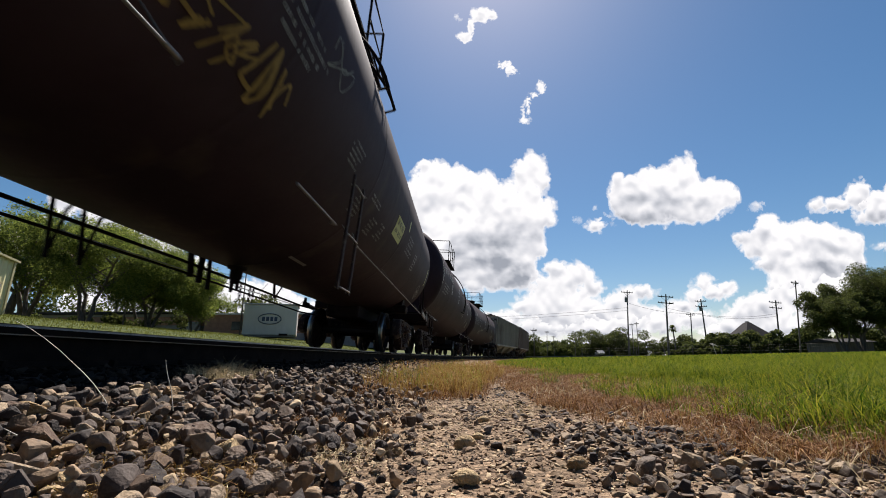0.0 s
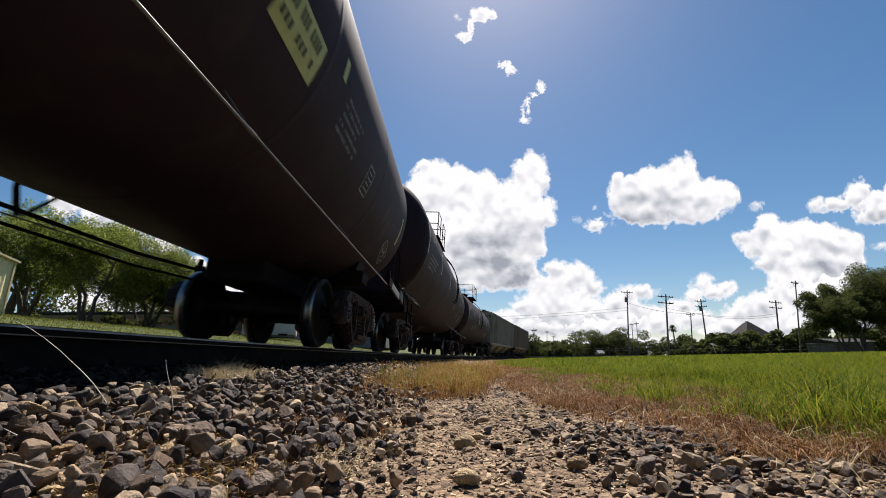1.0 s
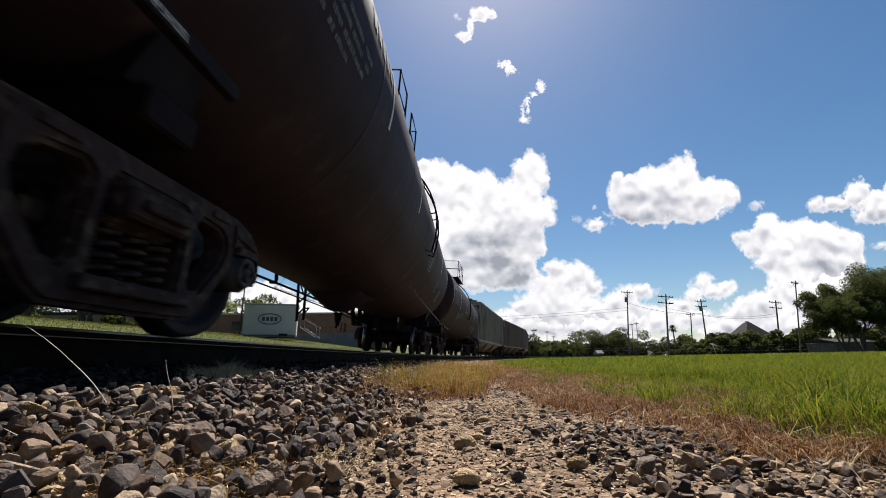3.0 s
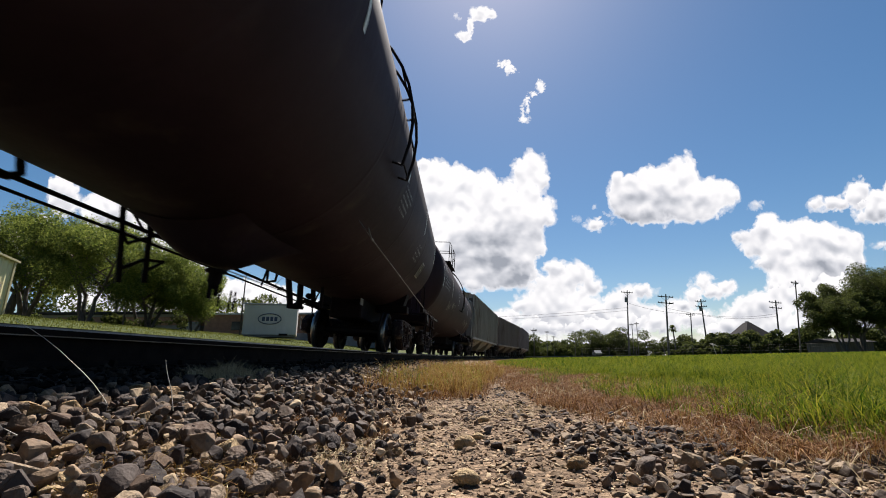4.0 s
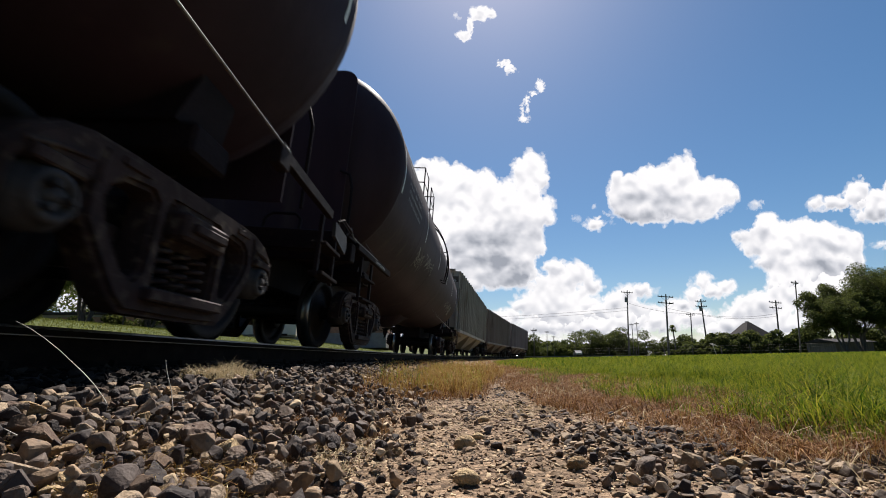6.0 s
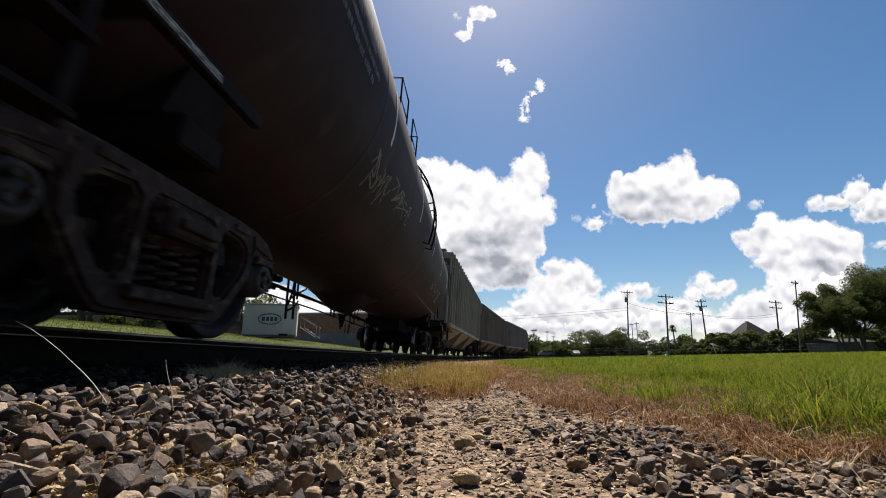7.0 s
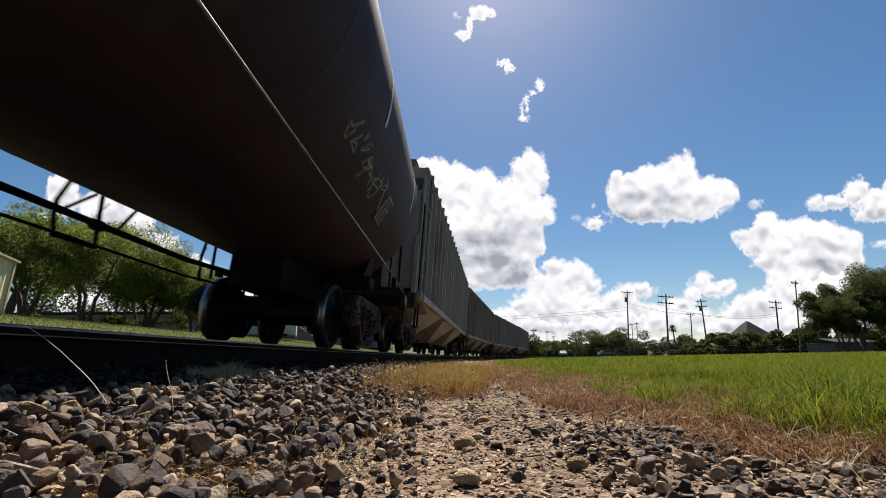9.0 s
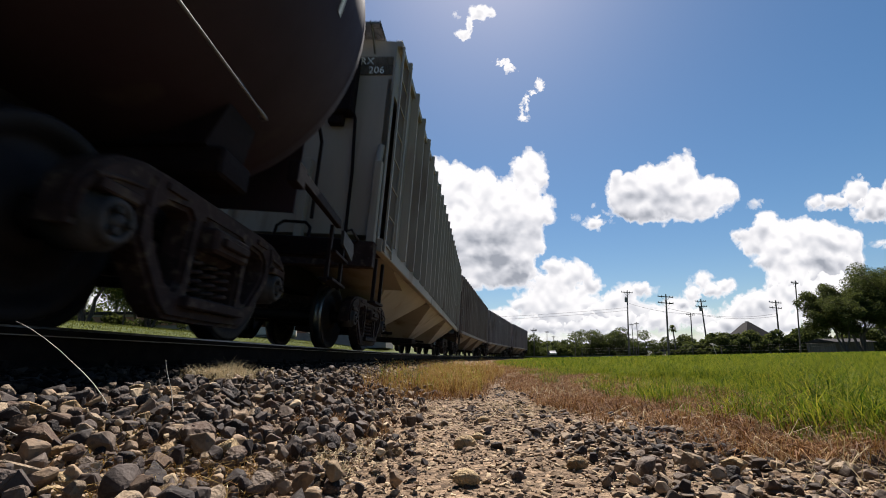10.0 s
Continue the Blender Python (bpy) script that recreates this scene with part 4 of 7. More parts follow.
def hopper_car(paint, label):
    """A covered hopper: ribbed sides, sloping end sheets, three pairs of chutes, hatches and a running board on its roof."""
    car = thing("hopper_car", label, "hopper car", group="cars of the freight train")
    hl, hw, z0, z1 = HOP_HALF - 0.65, 1.5, 1.28, 4.25
    end = HOP_HALF
    # body with a gently arched roof; its ends slope in below mid-height
    g = Geo()
    roof = [(-hw, z1), (-0.9, z1 + 0.06), (-0.4, z1 + 0.09), (0.4, z1 + 0.09), (0.9, z1 + 0.06), (hw, z1)]
    for q in (-1, 1):
        g.box((q * hw, 0, (z0 + z1) / 2), (0.03, 2 * hl - 0.9, z1 - z0), ch=0.05)
        for k in (-1, 1):
            g.box((q * hw, k * (hl - 0.225), z1 - 0.4), (0.028, 0.46, 0.8), ch=0.05)
            g.box((q * (hw - 0.03), k * (hl - 0.05), (z0 + z1) / 2 - 0.3), (0.09, 0.1, z1 - z0 - 0.6), ch=0.1)
    n = len(roof)
    vs = [(x, -hl, z) for x, z in roof] + [(x, hl, z) for x, z in roof]
    g.add(vs, [(i, i + 1, n + i + 1, n + i) for i in range(n - 1)])
    for k in (-1, 1):
        e = k * hl
        g.add([(-hw, e, 1.4), (hw, e, 1.4)] + [(x, e, z) for x, z in reversed(roof)], [tuple(range(n + 2))])
        g.add([(-hw, e, 1.4), (hw, e, 1.4), (hw, k * (hl - 1.9), 1.0), (-hw, k * (hl - 1.9), 1.0)], [(0, 1, 2, 3)])
    part("body", g, paint, car)
    # side sill and top chord
    for q in (-1, 1):
        g = Geo().box((q * (hw + 0.03), 0, z0), (0.1, 2 * end - 1.3, 0.17), ch=0.2)
        part("side_sill", g, paint, car)
        g = Geo().box((q * (hw + 0.03), 0, z1 - 0.03), (0.1, 2 * hl, 0.11), ch=0.2)
        part("top_chord", g, paint, car)
        for i in range(21):
            y = -hl + 0.5 + (2 * hl - 1.0) * i / 20
            w = 0.05
            g = Geo().prism([(q * (hw + 0.01), y - w), (q * (hw + 0.14), y - w * 0.5), (q * (hw + 0.14), y + w * 0.5), (q * (hw + 0.01), y + w)], "x", 0, 1)
            # turn the outline upright
            g.v = [(a[1], a[2], z0 + 0.08 + a[0] * (z1 - z0 - 0.06)) for a in g.v]
            part("rib", g, paint, car)
    # chutes below the sill, with dark gaps between them
    for c in (-4.75, 0.0, 4.75):
        for q in (-1, 1):
            g = Geo()
            top, bot = 2.05, 0.42
            x0, x1, x2 = q * 0.04, q * (hw - 0.02), q * 0.62
            g.add([(x0, c - top, z0), (x1, c - top, z0), (x1, c + top, z0), (x0, c + top, z0), (x0, c - bot, 0.42), (x2, c - bot, 0.42), (x2, c + bot, 0.42), (x0, c + bot, 0.42)],
                  [(0, 1, 5, 4), (1, 2, 6, 5), (2, 3, 7, 6), (3, 0, 4, 7), (4, 5, 6, 7)])
            part("chute", g, paint, car)
        g = Geo().box((0, c, 0.36), (1.5, 0.9, 0.14), ch=0.2).tube([(-1.0, c + 0.3, 0.38), (1.0, c + 0.3, 0.38)], 0.03, 8)
        part("outlet_gate", g, M_FRAME, car)
    part("centre_sill", Geo().box((0, 0, 0.95), (0.34, 2 * end - 1.4, 0.36), ch=0.1), M_FRAME, car)
    for k in (-1, 1):
        # end frame: corner posts, end sill, ladder, brake wheel
        e = k * (end - 0.55)
        part("end_sill", Geo().box((0, e, 1.12), (3.05, 0.14, 0.32), ch=0.15), M_TRUCK, car, "dark steel end sill")
        for q in (-1, 1):
            part("corner_post", Geo().box((q * 1.46, e, 1.75), (0.1, 0.1, 1.2), ch=0.2).tube([(q * 1.44, e, 2.3), (q * 1.44, k * hl, 2.62)], 0.05, 6), paint, car)
            part("end_post", Geo().box((q * 0.5, k * (hl + 0.03), 1.8), (0.1, 0.12, 1.2), ch=0.2), paint, car)
        part("end_platform", Geo().box((0, k * (end - 0.95), 1.28), (2.9, 0.8, 0.04), ch=0.2), M_TRUCK, car)
        for q in (-1, 1):
            g = Geo()
            for y in (0.05, 0.47):
                g.box((q * (hw + 0.1), k * (hl - y), 2.7), (0.025, 0.05, 3.0), ch=0.2)
            for i in range(8):
                z = 1.3 + i * 0.4
                g.tube([(q * (hw + 0.1), k * (hl - 0.05), z), (q * (hw + 0.1), k * (hl - 0.47), z)], 0.012, 6)
            part("ladder", g, paint, car)
            g = Geo().box((q * 1.5, k * (end - 0.75), 0.85), (0.04, 0.04, 0.55), ch=0.2).box((q * 1.5, k * (end - 1.1), 0.85), (0.04, 0.04, 0.55), ch=0.2).box((q * 1.5, k * (end - 0.92), 0.58), (0.1, 0.4, 0.03), ch=0.2)
            part("step", g, M_FRAME, car)
        part("coupler", coupler_geo(k, end), M_TRUCK, car)
        part("air_hose", hose_geo(k, end), M_BLACK, car)
        part("brake_pipe", Geo().tube([(1.11, k * (hl + 0.04), 1.3), (1.1, k * (hl + 0.04), 2.2), (1.05, k * (hl + 0.04), 3.0), (1.0, k * (hl + 0.05), 3.14), (0.8, k * (hl + 0.06), 3.2)], 0.022, 8), M_FRAME, car)
        make_truck(car, k * (end - 2.2))
        # walk across the roof's end, of open mesh
        g = Geo()
        for i in range(9):
            g.box((0, k * (hl - 0.05 + 0.042 * i), z1 + 0.06), (2.64, 0.014, 0.04), ch=0.1)
        for i in range(21):
            g.box((-1.32 + 2.64 * i / 20, k * (hl + 0.12), z1 + 0.062), (0.012, 0.38, 0.03), ch=0.1)
        g.tube([(-1.2, k * (hl + 0.28), z1 + 0.04), (-1.2, k * hl, z1 - 0.2)], 0.015, 6).tube([(1.2, k * (hl + 0.28), z1 + 0.04), (1.2, k * hl, z1 - 0.2)], 0.015, 6)
        part("roof_walk", g, M_RODPAINT, car, "open steel mesh walkway")
    # hand brake: a housing with its wheel on the near end
    hb = part("hand_brake", Geo().box((0.86, -hl - 0.1, 3.5), (0.34, 0.2, 0.95), ch=0.25).box((0.8, -hl - 0.06, 3.05), (0.2, 0.12, 0.3), ch=0.2), M_FRAME, car, "dark hand brake housing")
    bw = Geo().tube([(0.82 + 0.28 * math.cos(a), -hl - 0.3, 3.62 + 0.28 * math.sin(a)) for a in np.linspace(0, 2 * math.pi, 20)], 0.025, 6, cap=False)
    for a in (0.5, 1.76, 3.0, 4.27, 5.5):
        bw.tube([(0.82, -hl - 0.27, 3.62), (0.82 + 0.28 * math.cos(a), -hl - 0.3, 3.62 + 0.28 * math.sin(a))], 0.016, 6)
    bw.tube([(0.82, -hl - 0.1, 3.62), (0.82, -hl - 0.3, 3.62)], 0.04, 8)
    part("brake_wheel", bw, M_FRAME, hb)
    for q in (-1, 1):
        part("running_board", Geo().box((q * 0.62, 0, z1 + 0.22), (0.4, 2 * hl, 0.04), ch=0.1), M_FRAME, car)
    part("hatch", Geo().box((0, 0, z1 + 0.16), (0.6, 2 * hl - 1.2, 0.14), ch=0.4), paint, car)
    return car


def wall_text(text, size, x, y, z, end):
    """Flat lettering on a car's near end (end=True) or right side."""
    if end:
        return lettering(text, size, lambda a, b: Vector((x + a, y, z + b)))
    return lettering(text, size, lambda a, b: Vector((x, y + a, z + b)))


HOP_HALF = 8.85
HALF, BOGIE = 8.385, 6.34
CARS = []                     # (thing, place of its middle along the track at the start, half the distance of its trucks)

car_a = tank_car(M_TANK_BROWN, "grimy brown-black tank car with yellow panel and graffiti", 1.5, 2.31, 7.75, 5.46, 6.72, rod=0.93, front=4.44, sump=False, tail=2.07, truck=5.77, rear=-0.68, foot=0.3, pipes=(0.83, 0.71, 0.017),
                 gear=(("pipe_hanger", ((-1.55, 0.96), (-1.48, 0.51)), 0.018), ("pipe_brace", ((-1.36, 1.0), (-1.42, 0.91), (-1.47, 0.58)), 0.013), ("pipe_hanger", ((-1.27, 0.93), (-1.19, 0.51)), 0.018), ("pipe_brace", ((-1.05, 1.0), (-1.11, 0.93), (-1.18, 0.58)), 0.013),
                       ("pipe_hanger", ((0.14, 0.95), (0.2, 0.68)), 0.035), ("pipe_hanger", ((0.36, 0.94), (0.37, 0.64)), 0.035), ("pipe_hanger", ((0.52, 0.9), (0.57, 0.59)), 0.025), ("pipe_hanger", ((2.35, 0.93), (2.41, 0.74)), 0.022), ("pipe_brace", ((2.66, 0.98), (2.45, 0.76)), 0.014), ("pipe_hanger", ((-3.4, 0.9), (-3.35, 0.7)), 0.02)))
part("yellow_panel", tank_patch(1.5, 2.14, -0.64, -0.33), M_YELLOW, car_a, "yellow emergency panel with dark print")
g = Geo()
for a, n, h in ((-0.41, 12, 0.085), (-0.54, 9, 0.06)):
    for i in range(n):
        x = 1.56 + 0.52 * i / n
        if i not in (3, 7):
            tank_stroke(g, [(x, a), (x + 0.52 / n * 0.55, a)], h, 0.007)
part("panel_print", g, M_BLACK, car_a, "dark bars of print")
part("yellow_tag", tank_patch(2.5, 2.58, -0.28, -0.1), M_YELLOW, car_a)
part("yellow_strip", tank_patch(6.36, 6.42, -0.6, -0.14), M_YELLOW, car_a, "yellow reflective strip")
frame_mark(car_a, 3.84, -0.68, 0.24, 0.3)
g = Geo()
for pts in (((5.82, -0.82), (5.9, -0.68), (6.27, -0.87), (6.18, -1.03), (5.82, -0.82)), ((5.87, -0.81), (6.1, -0.85), (6.02, -0.78), (6.2, -0.9)), ((5.93, -0.73), (5.98, -0.86), (6.12, -0.83), (6.08, -0.95)), ((6.15, -0.86), (6.14, -0.97), (6.24, -0.95)), ((5.84, -0.72), (5.8, -0.8))):
    tank_stroke(g, list(pts), 0.017)
part("stencil", g, M_LETTER, car_a, "pale painted box with loose strokes")
print_block(car_a, 2.72, -0.3, 5, 0.65, 0.07)
print_block(car_a, -2.55, -0.36, 4, 0.7, 0.07)
scrawl(car_a, -2.85, -0.86, 0.8, 0.48, 8, M_YELLOW_SPRAY, 0.024, 4, "loose yellow sprayed strokes")
scrawl(car_a, -3.4, -0.85, 0.7, 0.5, 4, M_YELLOW_SPRAY, 0.02, 9, "faded pale sprayed strokes")
scrawl(car_a, -1.9, -0.25, 0.4, 0.36, 2, M_PALE_SPRAY, 0.014, 12, "faded pale sprayed strokes")
for y, arc, rows, w in ((-0.3, -0.7, 6, 0.32), (0.02, -0.58, 2, 0.6), (0.42, -0.76, 5, 0.34), (0.86, -0.7, 5, 0.3), (-1.0, -0.45, 5, 0.4)):
    print_block(car_a, y, arc, rows, w, 0.05)
# hanging side ladder with worn rungs
side_ladder = part("side_ladder", Geo().box((1.47, -0.7, 0.97), (0.02, 0.045, 1.05), Matrix.Rotation(-0.12, 4, "X"), ch=0.2), M_TRUCK, car_a, "grey hanging side ladder with worn rungs")
part("stile", Geo().box((1.47, -1.04, 0.97), (0.02, 0.045, 1.05), Matrix.Rotation(-0.12, 4, "X"), ch=0.2), M_TRUCK, side_ladder)
for z in (0.47, 0.93, 1.4):
    y = -0.7 + (z - 0.97) * 0.12
    part("rung", Geo().tube([(1.45, y - 0.34, z), (1.49, y - 0.31, z), (1.49, y - 0.03, z), (1.45, y, z)], 0.008, 6), M_RODPAINT, side_ladder, "worn pale rung")
part("side_handrail", Geo().tube([(1.46, -2.1, 0.93), (1.46, -1.3, 0.93), (1.4, -1.26, 0.95)], 0.0095, 8), M_RODPAINT, car_a, "worn grey pipe handrail")
part("skin_mark", tank_patch(-0.05, 0.42, -1.78, -1.74), M_LETTER, car_a, "thin pale painted line")
CARS.append((car_a, 4.475, 5.46))

car_b = tank_car(M_TANK, "black tank car with pale lettering and reflective strips", 1.63, 2.6, lad=0.65, pipes=(0.97, 0.87, 0.02), cylinder=True, tail=1.75,
                 gear=(("pipe_hanger", ((-1.46, 1.12), (-1.43, 1.02), (-1.5, 0.97), (-1.62, 0.96)), 0.03), ("pipe_hanger", ((-0.53, 1.08), (-0.38, 0.44)), 0.025), ("pipe_brace", ((-0.45, 1.16), (-0.42, 1.1), (-0.23, 0.96), (-0.1, 1.02)), 0.014), ("pipe_hanger", ((-0.18, 1.1), (-0.08, 0.49)), 0.026),
                       ("pipe_brace", ((-0.45, 0.86), (-0.39, 0.8), (-0.2, 0.9), (0.07, 1.04), (0.12, 1.12)), 0.017), ("pipe_brace", ((-0.38, 0.57), (-0.15, 0.7), (0.12, 0.74)), 0.017), ("pipe_brace", ((0.12, 0.74), (-0.1, 0.6)), 0.015), ("pipe_hanger", ((2.42, 1.13), (2.43, 0.94), (2.72, 1.01), (2.74, 1.13), (2.74, 1.16)), 0.021),
                       ("pipe_brace", ((2.39, 1.15), (2.27, 0.86)), 0.016), ("pipe_brace", ((2.86, 0.89), (3.04, 0.95)), 0.016), ("pipe_brace", ((3.77, 0.94), (3.91, 1.14)), 0.015), ("pipe_hanger", ((4.43, 1.15), (4.55, 0.9), (4.61, 0.79)), 0.028), ("pipe_brace", ((4.57, 1.16), (4.64, 0.92)), 0.03), ("pipe_brace", ((4.9, 1.17), (4.68, 0.93)), 0.02), ("pipe_brace", ((3.6, 0.7), (3.79, 0.79), (4.12, 0.86), (4.5, 0.84), (5.2, 0.8)), 0.035), ("pipe_brace", ((4.59, 0.83), (4.62, 0.69), (4.76, 0.63)), 0.014), ("pipe_hanger", ((-3.6, 1.05), (-3.5, 0.7)), 0.025)))
# faint lines of small print on the front head shield, each sign a plain bar
g = Geo()
rng = random.Random(31)
for x0, z0, rows in ((-0.3, 3.05, 4), (0.28, 3.42, 2)):
    for i in range(rows):
        x = x0 + rng.uniform(0, 0.05)
        while x < x0 + rng.uniform(0.26, 0.36):
            w = rng.uniform(0.02, 0.045)
            g.box((x + w / 2, -7.548, z0 - 0.065 * i), (w, 0.004, 0.03), ch=0.1)
            x += w + rng.uniform(0.01, 0.025)
tagged(part("stencil", g, M_LETTER, car_b), "faint pale stencilled lines", kind="stuff")
part("lettering", lettering("CBTX", 0.34, lambda a, b: on_tank(-6.28 + a, 0.16 + b)), M_LETTER, car_b, "pale stencilled reporting letters")
g = Geo()
for i in range(6):
    x = -5.05 + 0.19 * i
    tank_stroke(g, [(x, 0.28), (x + 0.13, 0.28)], 0.22)
part("lettering_bars", g, M_LETTER, car_b, "pale stencilled number as bars")
print_block(car_b, -6.4, -0.2, 4, 1.5, 0.1)
reflective_strips(car_b, (-6.85, -4.1, -1.4, 1.4, 4.0, 6.7), -0.3, 0.72)
placard(car_b, 5.24, -0.82, mat_face=M_BEARING, holder=M_LETTER)
part("data_plate", Geo().box((0.37, 4.56, 0.965), (0.012, 0.23, 0.13), ch=0.1), M_LETTER, car_b, "pale riveted data plate under the tank")
print_block(car_b, 3.8, -0.55, 4, 0.6, 0.09)
print_block(car_b, 1.4, -0.35, 5, 0.7, 0.08)
CARS.append((car_b, 20.65, BOGIE))

car_c = tank_car(M_TANK_BROWN, "dark brown tank car with scratched pale graffiti", 1.63, 2.6, pipes=(0.93, 0.75, 0.03),
                 gear=(("pipe_hanger", ((-1.22, 1.1), (-1.12, 0.44)), 0.022), ("pipe_brace", ((-0.98, 1.16), (-0.97, 1.06), (-1.0, 0.9), (-1.11, 0.68)), 0.019), ("pipe_hanger", ((-0.94, 1.11), (-0.82, 0.46)), 0.022), ("pipe_hanger", ((-0.79, 1.09), (-0.76, 0.83)), 0.02), ("pipe_brace", ((-1.0, 0.82), (-0.8, 0.92), (-0.41, 1.07), (-0.36, 1.13)), 0.017),
                       ("pipe_brace", ((-1.12, 0.58), (-0.83, 0.68), (-0.7, 0.8)), 0.017), ("pipe_hanger", ((1.18, 1.0), (1.22, 0.7)), 0.02), ("pipe_brace", ((1.32, 1.08), (1.21, 0.87)), 0.014), ("pipe_hanger", ((1.42, 1.07), (1.45, 0.7)), 0.02), ("pipe_brace", ((1.38, 0.91), (1.48, 0.91)), 0.05),
                       ("pipe_hanger", ((2.83, 1.12), (2.77, 0.95), (2.78, 0.83), (2.82, 0.68)), 0.018), ("pipe_brace", ((2.84, 0.9), (3.09, 1.12)), 0.014), ("pipe_hanger", ((3.15, 1.11), (3.2, 0.69)), 0.018), ("pipe_brace", ((2.8, 0.68), (3.22, 0.68)), 0.012), ("pipe_brace", ((3.12, 0.87), (3.22, 0.87)), 0.05),
                       ("pipe_brace", ((3.36, 0.85), (3.56, 1.16)), 0.015), ("pipe_hanger", ((4.72, 1.14), (4.68, 0.95), (4.72, 0.67)), 0.018), ("pipe_hanger", ((4.93, 1.15), (4.95, 0.74)), 0.018), ("pipe_brace", ((4.7, 0.7), (4.98, 0.7)), 0.012),
                       ("pipe_hanger", ((-3.2, 1.15), (-3.16, 0.95), (-3.08, 0.65)), 0.024), ("pipe_hanger", ((-3.07, 1.14), (-3.0, 0.9)), 0.024), ("pipe_brace", ((-2.9, 1.18), (-3.04, 0.9)), 0.018), ("pipe_hanger", ((-2.78, 1.12), (-2.75, 0.92)), 0.04), ("pipe_brace", ((-3.8, 0.85), (-3.15, 0.87), (-2.7, 0.9), (-2.24, 0.91), (-1.7, 0.89)), 0.034),
                       ("pipe_brace", ((-3.08, 0.66), (-2.9, 0.7), (-2.9, 0.88)), 0.015), ("pipe_hanger", ((-2.21, 1.1), (-2.18, 0.78)), 0.034), ("pipe_hanger", ((-1.98, 1.1), (-1.95, 0.9)), 0.018), ("pipe_hanger", ((-1.78, 1.04), (-1.55, 1.06)), 0.06)))
part("air_reservoir", Geo().lathe([(0.001, 0), (0.14, 0.02), (0.22, 0.1), (0.22, 1.08), (0.14, 1.16), (0.001, 1.18)], 20, Matrix.Translation((-0.3, -5.0, 0.9))), M_FRAME, car_c)
part("brake_valve", Geo().lathe([(0.001, 0), (0.04, 0.01), (0.06, 0.04), (0.06, 0.5), (0.04, 0.54), (0.001, 0.55)], 16, Matrix.Translation((-0.3, -3.66, 0.76))), M_FRAME, car_c)
part("lettering", lettering("CBTX", 0.34, lambda a, b: on_tank(-6.35 + a, 0.3 + b)), M_LETTER, car_c, "pale stencilled reporting letters")
scrawl(car_c, -4.4, -0.75, 0.9, 0.5, 7, M_PALE_SPRAY, 0.02, 21, "scratched pale sprayed letters")
scrawl(car_c, -3.4, -0.6, 1.4, 0.45, 8, M_PALE_SPRAY, 0.018, 22, "scratched pale sprayed letters")
scrawl(car_c, 3.0, -0.78, 1.8, 0.45, 12, M_PALE_SPRAY, 0.022, 23, "scratched pale sprayed letters")
reflective_strips(car_c, (-6.8, -4.1, -1.34, 1.2, 3.7, 6.3), -0.36, 0.7)
placard(car_c, 5.05, -0.85, mat_face=M_BEARING, holder=M_LETTER)
print_block(car_c, -6.4, 0.1, 4, 1.5, 0.12)
CARS.append((car_c, 37.46, BOGIE))

HOP0 = 45.9
for i, (paint, words) in enumerate(((M_HOPPER, "tan-grey covered hopper car with ribbed sides"), (M_HOPPER_BROWN, "dull brown covered hopper car with ribbed sides"),
                                    (M_HOPPER_GREY, "grey covered hopper car with ribbed sides"), (M_HOPPER_GREY, "grey covered hopper car with ribbed sides"))):
    car = hopper_car(paint, words)
    if i == 0:
        part("letter_patch", Geo().box((1.17, -8.21, 3.92), (0.62, 0.012, 0.14), ch=0.05), M_BARK, car, "dull dark painted patch")
        part("letter_patch", Geo().box((1.21, -8.21, 3.775), (0.54, 0.012, 0.14), ch=0.05), M_BARK, car, "dull dark painted patch")
        part("lettering", wall_text("SIRX", 0.155, 0.9, -8.222, 3.865, True), M_WHITE, car, "white block letters")
        part("lettering", wall_text("206", 0.155, 1.14, -8.222, 3.72, True), M_WHITE, car, "white block numerals")
    CARS.append((car, HOP0 + HOP_HALF * (2 * i + 1), HOP_HALF - 2.2))
last = HOP0 + HOP_HALF * 8
for i in range(2):
    car = tank_car(M_HOPPER_GREY, "pale grey tank car at the far end of the train", 1.5, 2.5)
    CARS.append((car, last + HALF * (2 * i + 1), BOGIE))


def car_pose(mid, half, t):
    """Where a car stands at t: its trucks on the track, its body straight between them."""
    s = mid - (4.1512 * t - 0.00105 * t * t)
    xa, ya, _ = line_at(s - half)
    xb, yb, _ = line_at(s + half)
    return pose((xa + xb) / 2, (ya + yb) / 2, TRACK_Z, 0, math.degrees(BANK), -math.degrees(math.atan2(xb - xa, yb - ya)))


# ---- beyond the track ----
def leaf_cloud(name, centres, radii, count, size, material, parent, seed, droop=0.0):
    """A crown of many small leaf clumps round the given centres, as one mesh."""
    rng = np.random.default_rng(seed)
    centres, radii = np.asarray(centres, float), np.asarray(radii, float)
    w = radii ** 2
    k = rng.choice(len(centres), count, p=w / w.sum())
    d = rng.normal(size=(count, 3))
    d /= np.linalg.norm(d, axis=1)[:, None]
    r = radii[k] * (0.45 + 0.6 * rng.random(count) ** 0.6)
    p = centres[k] + d * r[:, None] * np.array([1, 1, 0.8])
    p[:, 2] -= droop * rng.random(count) ** 2
    a = rng.normal(size=(count, 3))
    a /= np.linalg.norm(a, axis=1)[:, None]
    b = np.cross(a, rng.normal(size=(count, 3)))
    b /= np.linalg.norm(b, axis=1)[:, None]
    s = size * (0.5 + rng.random(count))[:, None]
    v = np.stack([p - a * s - b * s * 0.5, p - a * s * 0.3 + b * s * 0.65, p + a * s * 1.1], 1).reshape(-1, 3)
    q = np.arange(3 * count).reshape(-1, 3)
    return part(name, quads_mesh(name, v, q, material, sides=3), None, parent)


